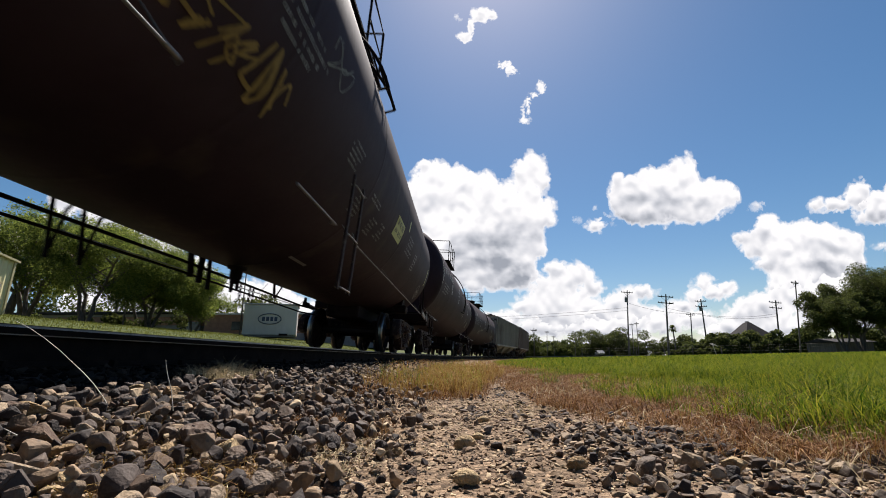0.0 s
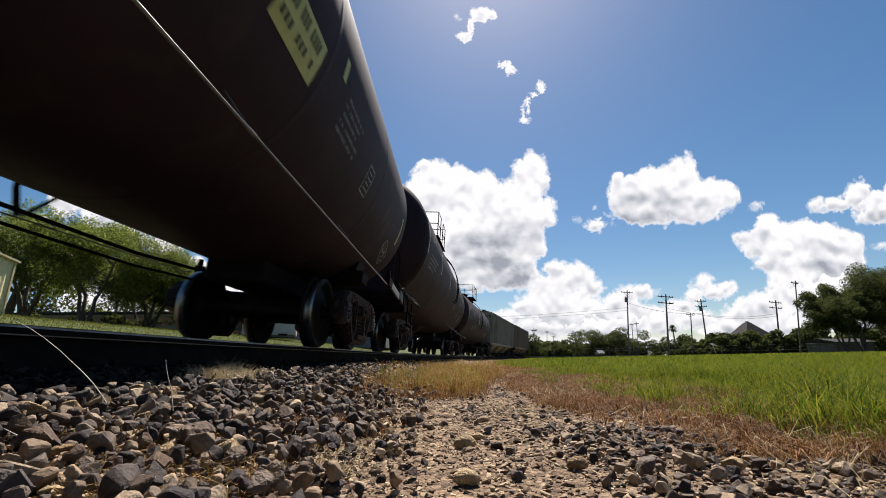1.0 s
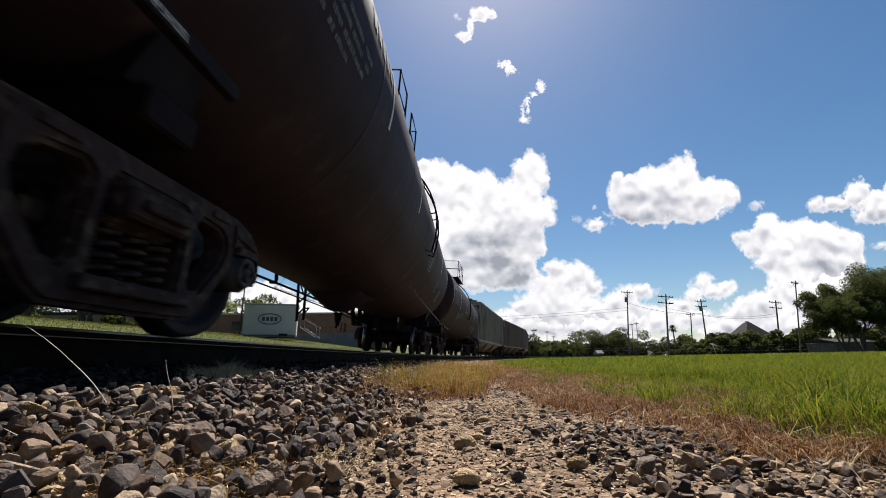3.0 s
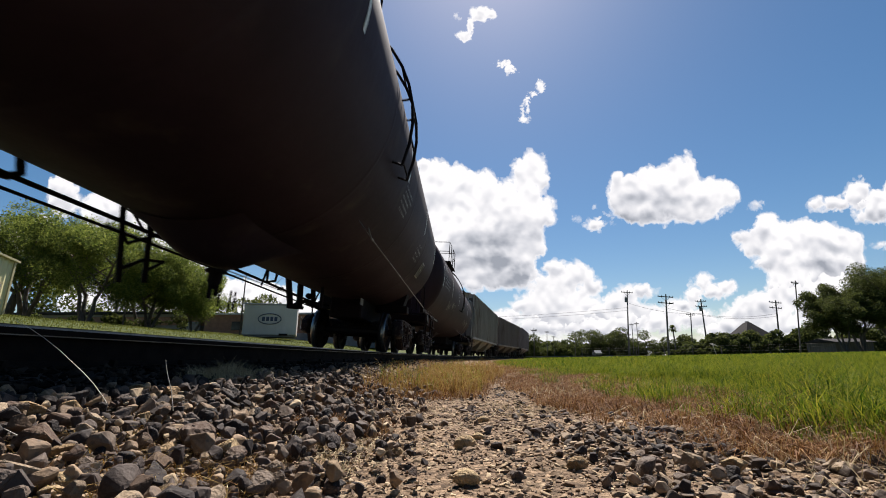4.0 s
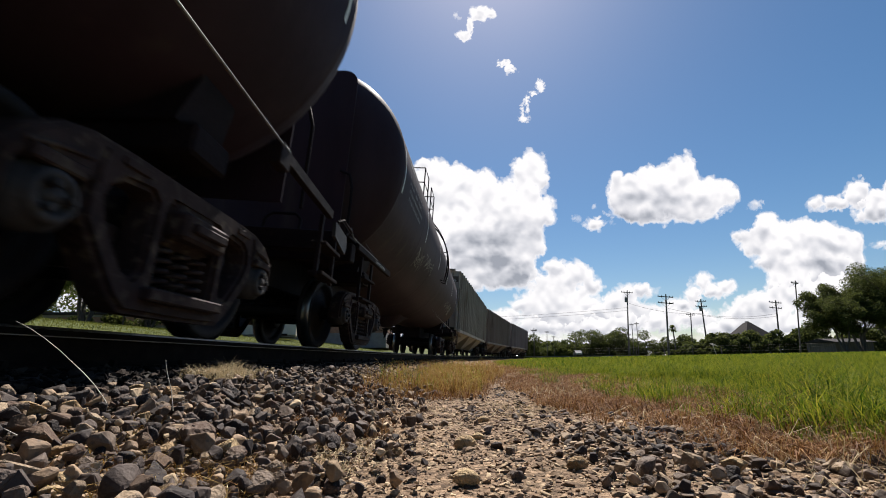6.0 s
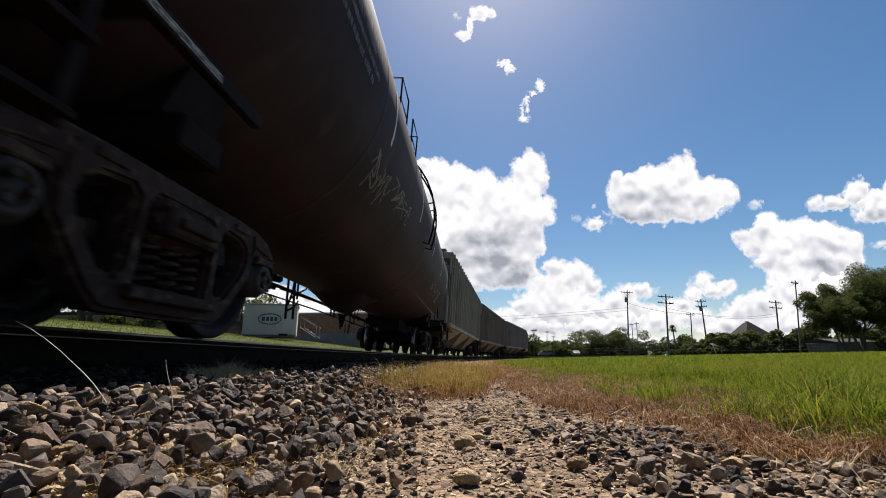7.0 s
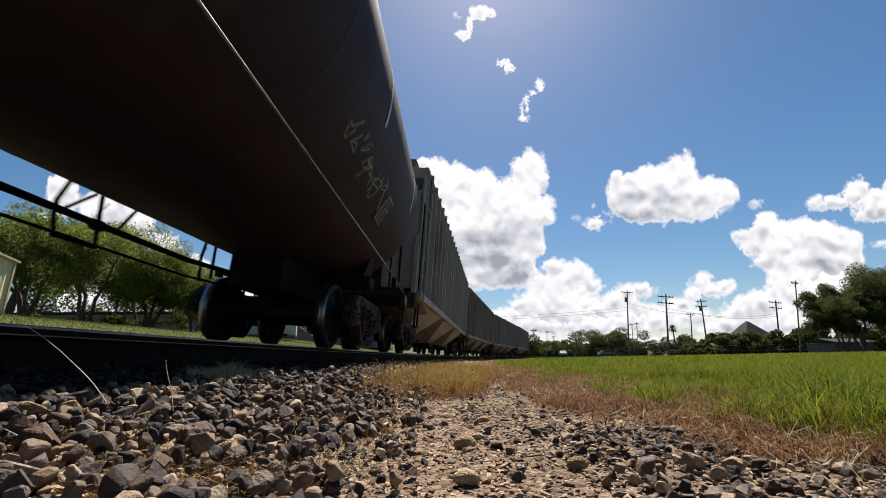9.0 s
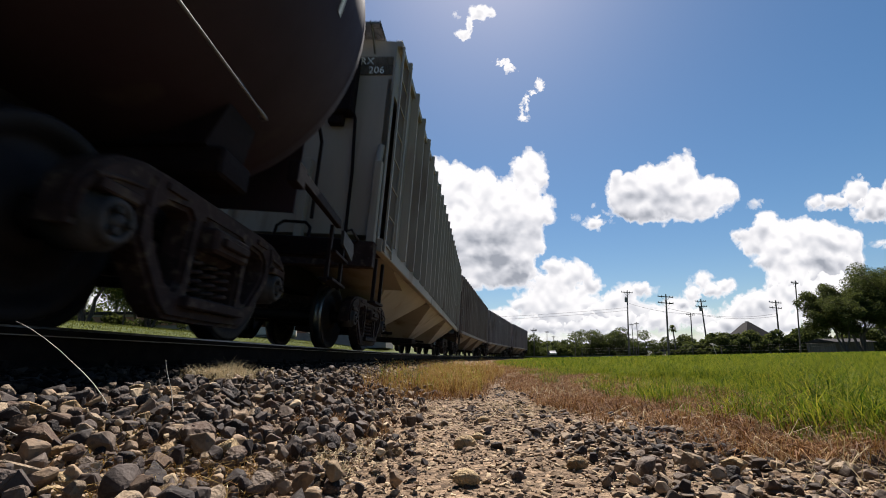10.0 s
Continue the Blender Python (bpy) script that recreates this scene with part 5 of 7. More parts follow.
def tree(label, x, y, height, spread, seed, trunks=1, leaves=5000, size=0.12, material=None, base=None, low=0.25, group="", full=1.0):
    """A tapered, forking trunk with limbs, and a crown of many small leaf clumps with gaps."""
    rnd = random.Random(seed)
    z = rough_z(x, y) - 0.05 if base is None else base
    t = thing("tree", label, "tree", pose(x, y, z), group)
    g = Geo()
    tips = []
    for k in range(trunks):
        a0 = 2 * math.pi * k / trunks + rnd.uniform(0, 1)
        lean = 0.12 if trunks == 1 else 0.3
        p = Vector((math.cos(a0) * 0.12 * (trunks > 1), math.sin(a0) * 0.12 * (trunks > 1), 0))
        pts = [p.copy()]
        top = height * rnd.uniform(0.5, 0.62)
        for i in range(1, 6):
            f = i / 5
            pts.append(Vector((p.x + math.cos(a0) * lean * top * f + rnd.uniform(-1, 1) * 0.05 * height * f, p.y + math.sin(a0) * lean * top * f + rnd.uniform(-1, 1) * 0.05 * height * f, top * f)))
        r0 = height * 0.026 / math.sqrt(trunks)
        g.tube(pts, [r0 * (1.25 - 0.75 * i / 5) for i in range(6)], 8)
        for j in range(7):
            s = pts[rnd.choice((2, 3, 3, 4, 5))]
            w = rnd.uniform(0, 2 * math.pi)
            ln = spread * rnd.uniform(0.45, 0.95)
            e = s + Vector((math.cos(w) * ln, math.sin(w) * ln, height * rnd.uniform(0.1, 0.38)))
            e.z = min(e.z, height * 0.9)
            m = (s + e) / 2 + Vector((0, 0, height * 0.04)) + Vector((rnd.uniform(-1, 1), rnd.uniform(-1, 1), 0)) * 0.05 * height
            g.tube([s, m, e], [r0 * 0.5, r0 * 0.32, r0 * 0.1], 6)
            tips += [e, m * 0.4 + e * 0.6]
            for q in range(2):
                o = e + Vector((rnd.uniform(-1, 1), rnd.uniform(-1, 1), rnd.uniform(-0.4, 0.6))) * spread * 0.35
                g.tube([m * 0.3 + e * 0.7, o], [r0 * 0.14, r0 * 0.05], 5)
                tips.append(o)
        tips.append(pts[-1] + Vector((0, 0, height * 0.25)))
    part("trunk", g, M_BARK, t)
    cs = [(p.x, p.y, max(p.z, height * low)) for p in tips]
    rs = [spread * full * rnd.uniform(0.13, 0.29) for _ in tips]
    leaf_cloud("crown", cs, rs, leaves, size, material or M_LEAF, t, seed, droop=height * 0.06)
    return t


def bush_row(label, name, x0, y0, x1, y1, height, n, leaves, size, seed, material=None):
    """A belt of far bushes and small trees, as one mass."""
    rnd = random.Random(seed)
    cs, rs = [], []
    for i in range(n):
        f = (i + rnd.random()) / n
        h = height * rnd.uniform(0.45, 1.0)
        x, y = x0 + (x1 - x0) * f, y0 + (y1 - y0) * f
        z = float(ground_z(x, y))
        for k in range(5):
            cs.append((x + rnd.uniform(-0.5, 0.5) * h, y + rnd.uniform(-0.5, 0.5) * h, z + h * rnd.uniform(0.1, 0.85)))
            rs.append(h * rnd.uniform(0.2, 0.36))
    ob = leaf_cloud(name, cs, rs, leaves, size, material or M_LEAF_DARK, None, seed)
    return tagged(ob, label, "bushes", kind="stuff")


# yellow corrugated shed
def make_shed():
    zb = 1.95
    sh = thing("metal_shed", "pale yellow corrugated metal shed with white door", "shed", pose(-17.75, 17.0, zb, 0, 0, 100))
    L, W, H = 9.0, 7.0, 2.25
    g = Geo()
    # ribbed sheets on the wall along the track's side and on the gable
    def ribbed(ax, fixed, a, b, top):
        n = int((b - a) / 0.1)
        vs = []
        for i in range(n + 1):
            p = a + (b - a) * i / n
            o = 0.03 if i % 3 == 0 else 0.0
            for z in (0, top(p)):
                vs.append((fixed + o, p, z) if ax == "y" else (p, fixed - o, z))
        return vs, [(2 * i, 2 * i + 2, 2 * i + 3, 2 * i + 1) for i in range(n)]
    g.add(*ribbed("y", 0, 0, W, lambda p: H))
    g.add(*ribbed("x", 0, -L, 0, lambda p: H + 0.12 * min(-p, L + p)))
    g.add([(-L, 0, 0), (-L, W, 0), (-L, W, H), (-L, 0, H)], [(0, 1, 2, 3)])
    g.add([(-L, W, 0), (0, W, 0), (0, W, H), (-L / 2, W, H + 0.54), (-L, W, H)], [(0, 1, 2, 3, 4)])
    part("wall", g, M_SHED, sh)
    r = Geo().add([(0.15, -0.15, H - 0.02), (0.15, W + 0.15, H - 0.02), (-L / 2, W + 0.15, H + 0.55), (-L / 2, -0.15, H + 0.55), (-L - 0.15, -0.15, H - 0.02), (-L - 0.15, W + 0.15, H - 0.02),
                   (0.15, -0.15, H + 0.06), (0.15, W + 0.15, H + 0.06), (-L / 2, W + 0.15, H + 0.63), (-L / 2, -0.15, H + 0.63), (-L - 0.15, -0.15, H + 0.06), (-L - 0.15, W + 0.15, H + 0.06)],
                  [(0, 1, 2, 3), (3, 2, 5, 4), (6, 9, 8, 7), (9, 10, 11, 8), (0, 6, 7, 1), (0, 3, 9, 6), (3, 4, 10, 9), (4, 5, 11, 10), (1, 7, 8, 2), (2, 8, 11, 5)])
    part("roof", r, M_TRIM, sh)
    part("corner_trim", Geo().box((0.02, -0.02, H / 2), (0.1, 0.1, H), ch=0.1), M_TRIM, sh)
    d = part("door", Geo().box((-0.95, -0.06, 0.62), (0.95, 0.06, 1.24), ch=0.1), M_DOORW, sh, "white painted door")
    part("door_frame", Geo().box((-0.95, -0.05, 1.29), (1.1, 0.09, 0.09), ch=0.1).box((-0.43, -0.05, 0.64), (0.08, 0.09, 1.3), ch=0.1), M_TRIM, d)


make_shed()


def make_trailer():
    """White site trailer with an oval sign and a wooden stair at its end."""
    t = thing("site_trailer", "white site trailer with an oval dark sign", "trailer", pose(-12.6, 31.0, 1.82, 0, 0, 17))
    part("body", Geo().box((0, 1.2, 1.22), (3.66, 2.4, 2.2), ch=0.04), M_PANEL, t)
    part("roof", Geo().box((0, 1.2, 2.35), (3.8, 2.54, 0.08), ch=0.2), M_ROOF, t)
    part("skirt", Geo().box((0, 1.2, 0.06), (3.5, 2.2, 0.12), ch=0.1), M_GREYW, t)
    s = Geo()
    pts = [(0.78 * math.cos(a), -0.025, 0.37 * math.sin(a)) for a in np.linspace(0, 2 * math.pi, 29)]
    s.tube([(x - 0.05, y, z + 1.27) for x, y, z in pts], 0.035, 6, cap=False)
    sg = part("oval_sign", s, M_NAVY, t, "dark oval ring with dark bars")
    b = Geo()
    for i in range(4):
        b.box((-0.47 + 0.28 * i, -0.012, 1.27), (0.2, 0.02, 0.3), ch=0.1)
    part("sign_bars", b, M_NAVY, sg)
    part("vent", Geo().box((0.95, -0.02, 0.16), (0.6, 0.06, 0.14), ch=0.1), M_FRAME, t)
    st = thing("wooden_steps", "grey wooden steps with handrail beside the trailer", "steps", pose(-10.7, 31.9, 1.72))
    for i in range(4):
        part("tread", Geo().box((0.22 + i * 0.27, 0.5, 0.72 - i * 0.18), (0.28, 0.9, 0.05), ch=0.1), M_GREYW, st)
    for y in (0.02, 0.98):
        part("stringer", Geo().tube([(0.0, y, 0.8), (1.25, y, 0.0)], 0.05, 6), M_GREYW, st)
        part("handrail", Geo().tube([(0.0, y, 0.7), (0.0, y, 1.55), (1.2, y, 0.85), (1.2, y, 0.0)], 0.03, 6), M_GREYW, st)


make_trailer()


def make_warehouse():
    """Long low brick building behind the trees, with a sheet roof and a grey plinth."""
    w = thing("warehouse", "long low brick and grey block warehouse with pale roof", "building", pose(0, 0, 0))
    z = 1.6
    part("brick_wall", Geo().box((-13.9, 43.0, z + 1.85), (17.0, 6.0, 1.75), ch=0.01), M_BRICKW, w, "red-brown brick wall")
    part("plinth", Geo().box((-13.9, 42.98, z + 0.3), (17.1, 6.1, 1.36), ch=0.01), M_GREYW, w, "grey painted lower wall")
    part("roof_edge", Geo().box((-13.9, 43.0, z + 2.8), (17.3, 6.4, 0.16), ch=0.05), M_ROOF, w)
    part("annex_wall", Geo().box((-42.5, 44.0, z + 1.4), (39, 8, 2.9), ch=0.01), M_GREYW, w, "grey block wall")
    part("annex_band", Geo().box((-42.5, 43.95, z + 2.2), (39.04, 8.06, 0.8), ch=0.01), M_BRICKW, w)
    part("annex_roof", Geo().box((-42.5, 44.0, z + 2.95), (39.6, 8.6, 0.24), ch=0.05), M_SHINGLE, w)
    for i in range(5):
        part("window", Geo().box((-36 + i * 4.2, 39.95, z + 1.7), (1.2, 0.12, 0.8), ch=0.05), M_GLASS, w)
    # open truss of a loading roof
    g = Geo()
    g.tube([(-10.4, 40.0, 4.6), (-7.2, 40.0, 4.6)], 0.05, 6).tube([(-10.4, 40.0, 5.2), (-7.2, 40.0, 5.2)], 0.05, 6)
    for i in range(6):
        x = -10.4 + 0.64 * i
        g.tube([(x, 40.0, 4.6), (x + 0.32, 40.0, 5.2)], 0.03, 5).tube([(x + 0.32, 40.0, 5.2), (x + 0.64, 40.0, 4.6)], 0.03, 5)
    part("truss", g, M_FRAME, w)


make_warehouse()

tree("many-stemmed green mesquite tree beyond the track", -19.8, 23.5, 6.2, 3.4, 31, trunks=3, leaves=52000, size=0.05, group="trees beyond the track")
tree("many-stemmed green mesquite tree beyond the track", -24.3, 24.5, 7.4, 3.8, 32, trunks=3, leaves=54000, size=0.056, group="trees beyond the track")
tree("dark leafy oak beyond the track", -18.6, 27.0, 5.4, 3.2, 33, trunks=3, leaves=52000, size=0.05, group="trees beyond the track")
tree("bright green rounded tree beyond the track", -16.4, 28.0, 4.1, 2.0, 34, trunks=3, leaves=44000, size=0.05, low=0.16, full=1.5, group="trees beyond the track")
tree("tall sparse tree behind the yellow shed", -28.5, 27.5, 8.4, 3.0, 35, trunks=1, leaves=5000, size=0.12, group="trees beyond the track")
tree("dark leafy tree beyond the track", -22.0, 31, 5.6, 3.4, 36, trunks=2, leaves=26000, size=0.065, material=M_LEAF_DARK, group="trees beyond the track")
bush_row("dark trees behind the warehouse", "brush", -75, 52, -22, 56, 6.5, 22, 16000, 0.22, 42)
bush_row("low dark bushes along the warehouse", "bushes", -30, 30, -19, 31, 1.2, 11, 7000, 0.08, 41)


# ---- poles and wires ----
def pole(x, y, height, arms=1, lean=0.0, transformer=False, base=None, label="weathered wooden utility pole with crossarm", across=0.6, r=0.14):
    z = float(ground_z(x, y)) - 0.1 if base is None else base
    p = thing("utility_pole", label, "utility pole", pose(x, y, z, 0, lean, 0), "utility poles")
    part("post", Geo().tube([(0, 0, 0), (0, 0, height * 0.5), (0, 0, height)], [r, r * 0.85, r * 0.65], 8), M_POLE, p)
    for i in range(arms):
        zz = height - 0.35 - i * 0.9
        g = Geo().box((0, 0.12, zz), (across * 2, 0.1, 0.12), ch=0.2)
        g.tube([(-across * 0.6, 0.14, zz), (0, 0.12, zz - 0.6), (across * 0.6, 0.14, zz)], 0.025, 5)
        arm = part("crossarm", g, M_POLE, p)
        for q in (-0.95, -0.5, 0.5, 0.95):
            part("insulator", Geo().tube([(q * across, 0.12, zz + 0.05), (q * across, 0.12, zz + 0.22)], [0.05, 0.035], 8), M_GREYW, arm)
    if transformer:
        part("transformer", Geo().tube([(-0.28, 0, height - 2.1), (-0.28, 0, height - 1.3)], 0.2, 12).tube([(-0.28, 0, height - 1.3), (-0.28, 0, height - 1.1)], 0.04, 6), M_GREYW, p, "grey can transformer")
    return p


pole(31.9, 75, 11.2, 1, 5.0, True, 0.6, "tall wooden utility pole with crossarm and transformer", 1.0)
pole(31.0, 60, 8.6, 2, 5.0, False, 0.3, "wooden utility pole with double crossarms", 1.1)
pole(45.6, 75, 9.6, 2, 1.0, True, 0.5, "leaning wooden utility pole with transformers", 1.0)
pole(51.5, 90, 8.6, 1, 5.5, False, 0.6, "distant wooden utility pole with lamp head", 0.9)
pole(54.2, 70, 8.6, 2, 6.0, False, 0.6, "leaning wooden utility pole with double crossarms", 1.0)
pole(49.2, 60, 10.3, 1, 8.0, False, 0.5, "slim tall utility pole behind the trees", 0.5, 0.1)
for x, y, h in ((41.5, 95, 7.3), (43.0, 96, 7.6), (36.2, 120, 6.5), (45, 105, 5.6), (20, 110, 6.5), (26.6, 112, 7.0), (33, 130, 6.5), (14.5, 70, 5.0)):
    pole(x, y, h, 1, random.uniform(1, 4), False, None, "thin distant utility pole", 0.5, 0.09)
pole(-15.2, 32.0, 4.9, 0, 0, False, 1.75, "thin dark pole beside the trailer", 0.4, 0.06)
pole(-19.1, 25.4, 3.3, 0, 0, False, None, "thin dark post in front of the trees", 0.4, 0.05)
pole(-30.9, 40.0, 10.3, 1, 0, False, 2.3, "wooden utility pole behind the trees", 0.8, 0.12)


def wire(name, a, b, sag, r=0.02):
    a, b = Vector(a), Vector(b)
    pts = [a.lerp(b, i / 16) - Vector((0, 0, sag * 4 * (i / 16) * (1 - i / 16))) for i in range(17)]
    ob = part(name, Geo().tube(pts, r, 5), M_BLACK)
    return tagged(ob, "thin black overhead wire sagging between poles", "wire", "overhead wires")


for dz in (0.0, 0.5):
    wire("overhead_wire", (-30, 90, 8.6 + dz), (32.5, 75, 8.2 + dz), 1.2)
wire("overhead_wire", (32.5, 75, 9.6), (45.9, 75, 7.6), 0.7)
wire("overhead_wire", (31.6, 60, 6.9), (54.9, 70, 7.0), 0.9)
wire("overhead_wire", (45.9, 75, 7.2), (54.9, 70, 6.6), 0.5)
wire("overhead_wire", (-30.9, 40, 11.9), (-15.2, 32, 6.4), 0.6)


# palm behind the poles
def make_palm(x, y, h):
    z = float(ground_z(x, y))
    p = thing("palm_tree", "slim distant palm tree with a round dark crown", "palm tree", pose(x, y, z))
    part("trunk", Geo().tube([(0, 0, 0), (0.1, 0, h * 0.5), (0, 0, h)], [0.16, 0.12, 0.11], 8), M_BARK, p)
    rng = random.Random(5)
    g = Geo()
    for i in range(46):
        a, e = rng.uniform(0, 6.28), rng.uniform(-0.9, 1.3)
        d = Vector((math.cos(a) * math.cos(e), math.sin(a) * math.cos(e), math.sin(e)))
        q = d.cross(Vector((0, 0, 1))).normalized() * 0.16
        c = Vector((0, 0, h))
        g.add([c, c + d * 0.55 + q, c + d * 0.95 - Vector((0, 0, 0.12)), c + d * 0.55 - q], [(0, 1, 2, 3)])
    part("crown", g, M_LEAF_DARK, p)


make_palm(42.7, 80, 4.9)


# ---- right side: big trees, house, sheds, fence, far tree line, road with cars ----
tree("large dark spreading live oak with sunlit top", 40.6, 42, 7.2, 2.7, 54, trunks=3, leaves=60000, size=0.065, material=M_LEAF_DARK, base=0.6, low=0.14, group="trees behind the field")
tree("large dark spreading live oak with sunlit top", 45.0, 43, 8.8, 4.3, 55, trunks=3, leaves=66000, size=0.065, material=M_LEAF_DARK, base=0.6, low=0.17, group="trees behind the field")
tree("large dark spreading live oak with sunlit top", 50, 44, 8.8, 4.8, 53, trunks=2, leaves=46000, size=0.068, material=M_LEAF_DARK, base=0.6, low=0.17, group="trees behind the field")

tree("low bushy live oak at the edge of the grove", 38.0, 41, 5.6, 2.3, 56, trunks=3, leaves=40000, size=0.065, material=M_LEAF_DARK, base=0.5, low=0.08, group="trees behind the field")


def make_house():
    h = thing("house", "grey-brown house with a dark hipped roof", "house", pose(54.6, 77, 0.6))
    part("wall", Geo().box((0, 0, 1.5), (4.2, 5, 3.0), ch=0.01), M_GREYW, h)
    part("roof", Geo().add([(-2.5, -2.8, 2.9), (2.5, -2.8, 2.9), (2.5, 2.8, 2.9), (-2.5, 2.8, 2.9), (-0.25, -0.5, 5.5), (0.25, -0.5, 5.5), (0.25, 0.5, 5.5), (-0.25, 0.5, 5.5)],
                           [(0, 1, 5, 4), (1, 2, 6, 5), (2, 3, 7, 6), (3, 0, 4, 7), (4, 5, 6, 7), (0, 3, 2, 1)]), M_SHINGLE, h)
    part("chimney", Geo().box((0.05, 0, 5.45), (0.45, 0.45, 0.5), ch=0.05), M_GREYW, h)
    for x in (-1.1, 1.0):
        part("window", Geo().box((x, -2.52, 1.7), (0.9, 0.1, 1.1), ch=0.05), M_GLASS, h)


make_house()
sh = thing("low_outbuilding", "low grey-brown outbuilding under the oak trees", "building", pose(47.4, 52, 0.3))
part("wall", Geo().box((0, 0, 0.7), (4.4, 4, 1.4), ch=0.01), M_POLE, sh)
part("roof", Geo().prism([(-2.3, 1.45), (2.3, 1.45), (0, 1.9)], "x", -2.4, 2.4), M_SHINGLE, sh)

for i, (a, b, h, n, lv) in enumerate((((20.5, 142), (29.0, 138), 8.2, 7, 16000), ((29, 142), (44, 134), 5.2, 12, 14000), ((41, 132), (55, 126), 9.0, 12, 26000), ((54, 124), (80, 108), 6.8, 14, 22000),
                                     ((34, 71), (62, 66), 1.5, 30, 16000), ((40.5, 72), (47.5, 71), 4.0, 8, 14000), ((46.5, 70), (52, 69.5), 3.5, 8, 12000), ((52, 70), (66, 66), 4.3, 13, 20000), ((60, 66), (82, 50), 4.6, 16, 18000), ((80, 60), (150, 30), 9, 20, 10000), ((-10, 190), (60, 180), 8, 34, 14000), ((18, 150), (62, 146), 3.6, 40, 16000))):
    bush_row("dark green trees and brush behind the field", "brush", *a, *b, h, n, lv, 0.2 if i < 9 else 0.5, 60 + i)

fence = thing("wire_fence", "slack wire fence on thin posts along the field", "fence", kind="structure")
for i in range(15):
    x, y = 14 + 2.6 * i, 44 - 1.0 * i * 0.35
    z = float(ground_z(x, y))
    part("post", Geo().tube([(x, y, z - 0.1), (x + random.uniform(-0.05, 0.05), y, z + 1.0)], 0.035, 6), M_POLE, fence)
    if i < 14:
        x2, y2 = 14 + 2.6 * (i + 1), 44 - 1.0 * (i + 1) * 0.35
        z2 = float(ground_z(x2, y2))
        for k in (0.45, 0.72, 0.97):
            part("strand", Geo().tube([(x, y, z + k), ((x + x2) / 2, (y + y2) / 2, (z + z2) / 2 + k - random.uniform(0.02, 0.1)), (x2, y2, z2 + k)], 0.007, 4), M_POLE, fence)

ROAD_Y = 116.0
road = tagged(part("road", Geo().box((60, ROAD_Y + 2, 0.55), (100, 7, 0.16), Matrix.Rotation(0.0, 4, "Z"), ch=0.02), M_ROAD), "distant grey asphalt road beyond the field", "road", kind="structure")


def make_car(label, paint, lights=False):
    c = thing("car", label, "car")
    body = [(-2.1, 0.3), (2.1, 0.3), (2.15, 0.62), (1.95, 0.82), (1.15, 0.92), (0.55, 1.38), (-0.95, 1.42), (-1.7, 0.98), (-2.1, 0.9), (-2.18, 0.6)]
    g = Geo().prism([(x, z) for x, z in body], "y", -0.85, 0.85)
    part("body", g, paint, c)
    w = Geo().prism([(1.0, 0.94), (0.52, 1.32), (-0.92, 1.36), (-1.5, 0.98)], "y", -0.857, 0.857)
    part("window", w, M_GLASS, c)
    for x in (-1.3, 1.3):
        for y in (-0.78, 0.78):
            wl = part("wheel", Geo().lathe([(0.001, -0.1), (0.2, -0.1), (0.31, -0.09), (0.33, 0), (0.31, 0.09), (0.2, 0.1), (0.001, 0.1)], 18), M_BLACK, c, m=pose(x, y, 0.33))
    for y in (-0.6, 0.6):
        part("headlight", Geo().box((2.12, y, 0.66), (0.08, 0.34, 0.16), ch=0.3), M_LAMP if lights else M_WHITE, c)
    return c


white_car = make_car("small white car driving on the far road", M_CARW)
dark_car = make_car("dark car driving on the far road", M_CARD)
lit_car = make_car("pale car with headlights on beyond the train", M_CARW, True)


def fence_weed():
    """Pale dead weed caught on the fence."""
    g = Geo()
    r = random.Random(8)
    for k in range(9):
        a = r.uniform(0, 6.28)
        d = Vector((math.cos(a), math.sin(a) * 0.4, r.uniform(-0.5, 0.5))) * r.uniform(0.25, 0.5)
        g.tube([(0, 0, 1.0), Vector((0, 0, 1.08)) + d * 0.6, Vector((0, 0, 0.98)) + d], [0.03, 0.025, 0.008], 5)
    g.tube([(0.2, 0, 0), (0.05, 0, 0.6), (0, 0, 1.05)], 0.025, 5)
    x, y = 26.0, 41.8
    tagged(part("dry_weed", g, M_STALK, m=pose(x, y, float(ground_z(x, y)))), "pale dead weed tangled in the wire fence", "weed")


fence_weed()


# ---- clouds: vapour sheets 3 km off, puffed out towards the viewer ----
SKY_D = 3000.0


def sky_point(x, y, d=0.0):
    """A point of the far sky by its offset from the view's axis, in thousandths of the distance."""
    return VIEW @ Vector((x / 1000 * (SKY_D - d), y / 1000 * (SKY_D - d), -(SKY_D - d)))


CLOUDS = []
PLANE = 784 / math.tan(radians(FOV) / 2)      # the view's plane, so that a cloud can be laid out in units of 1/1568 of its width


def billow(x, y, seed):
    """Rounded bulges with sharp creases between them, at four scales."""
    out, amp, f = 0.0, 1.0, 1.0
    for k in range(4):
        out += amp * abs(noise.noise((x * f, y * f, seed + 9.7 * k)))
        amp, f = amp * 0.55, f * 2.1
    return out


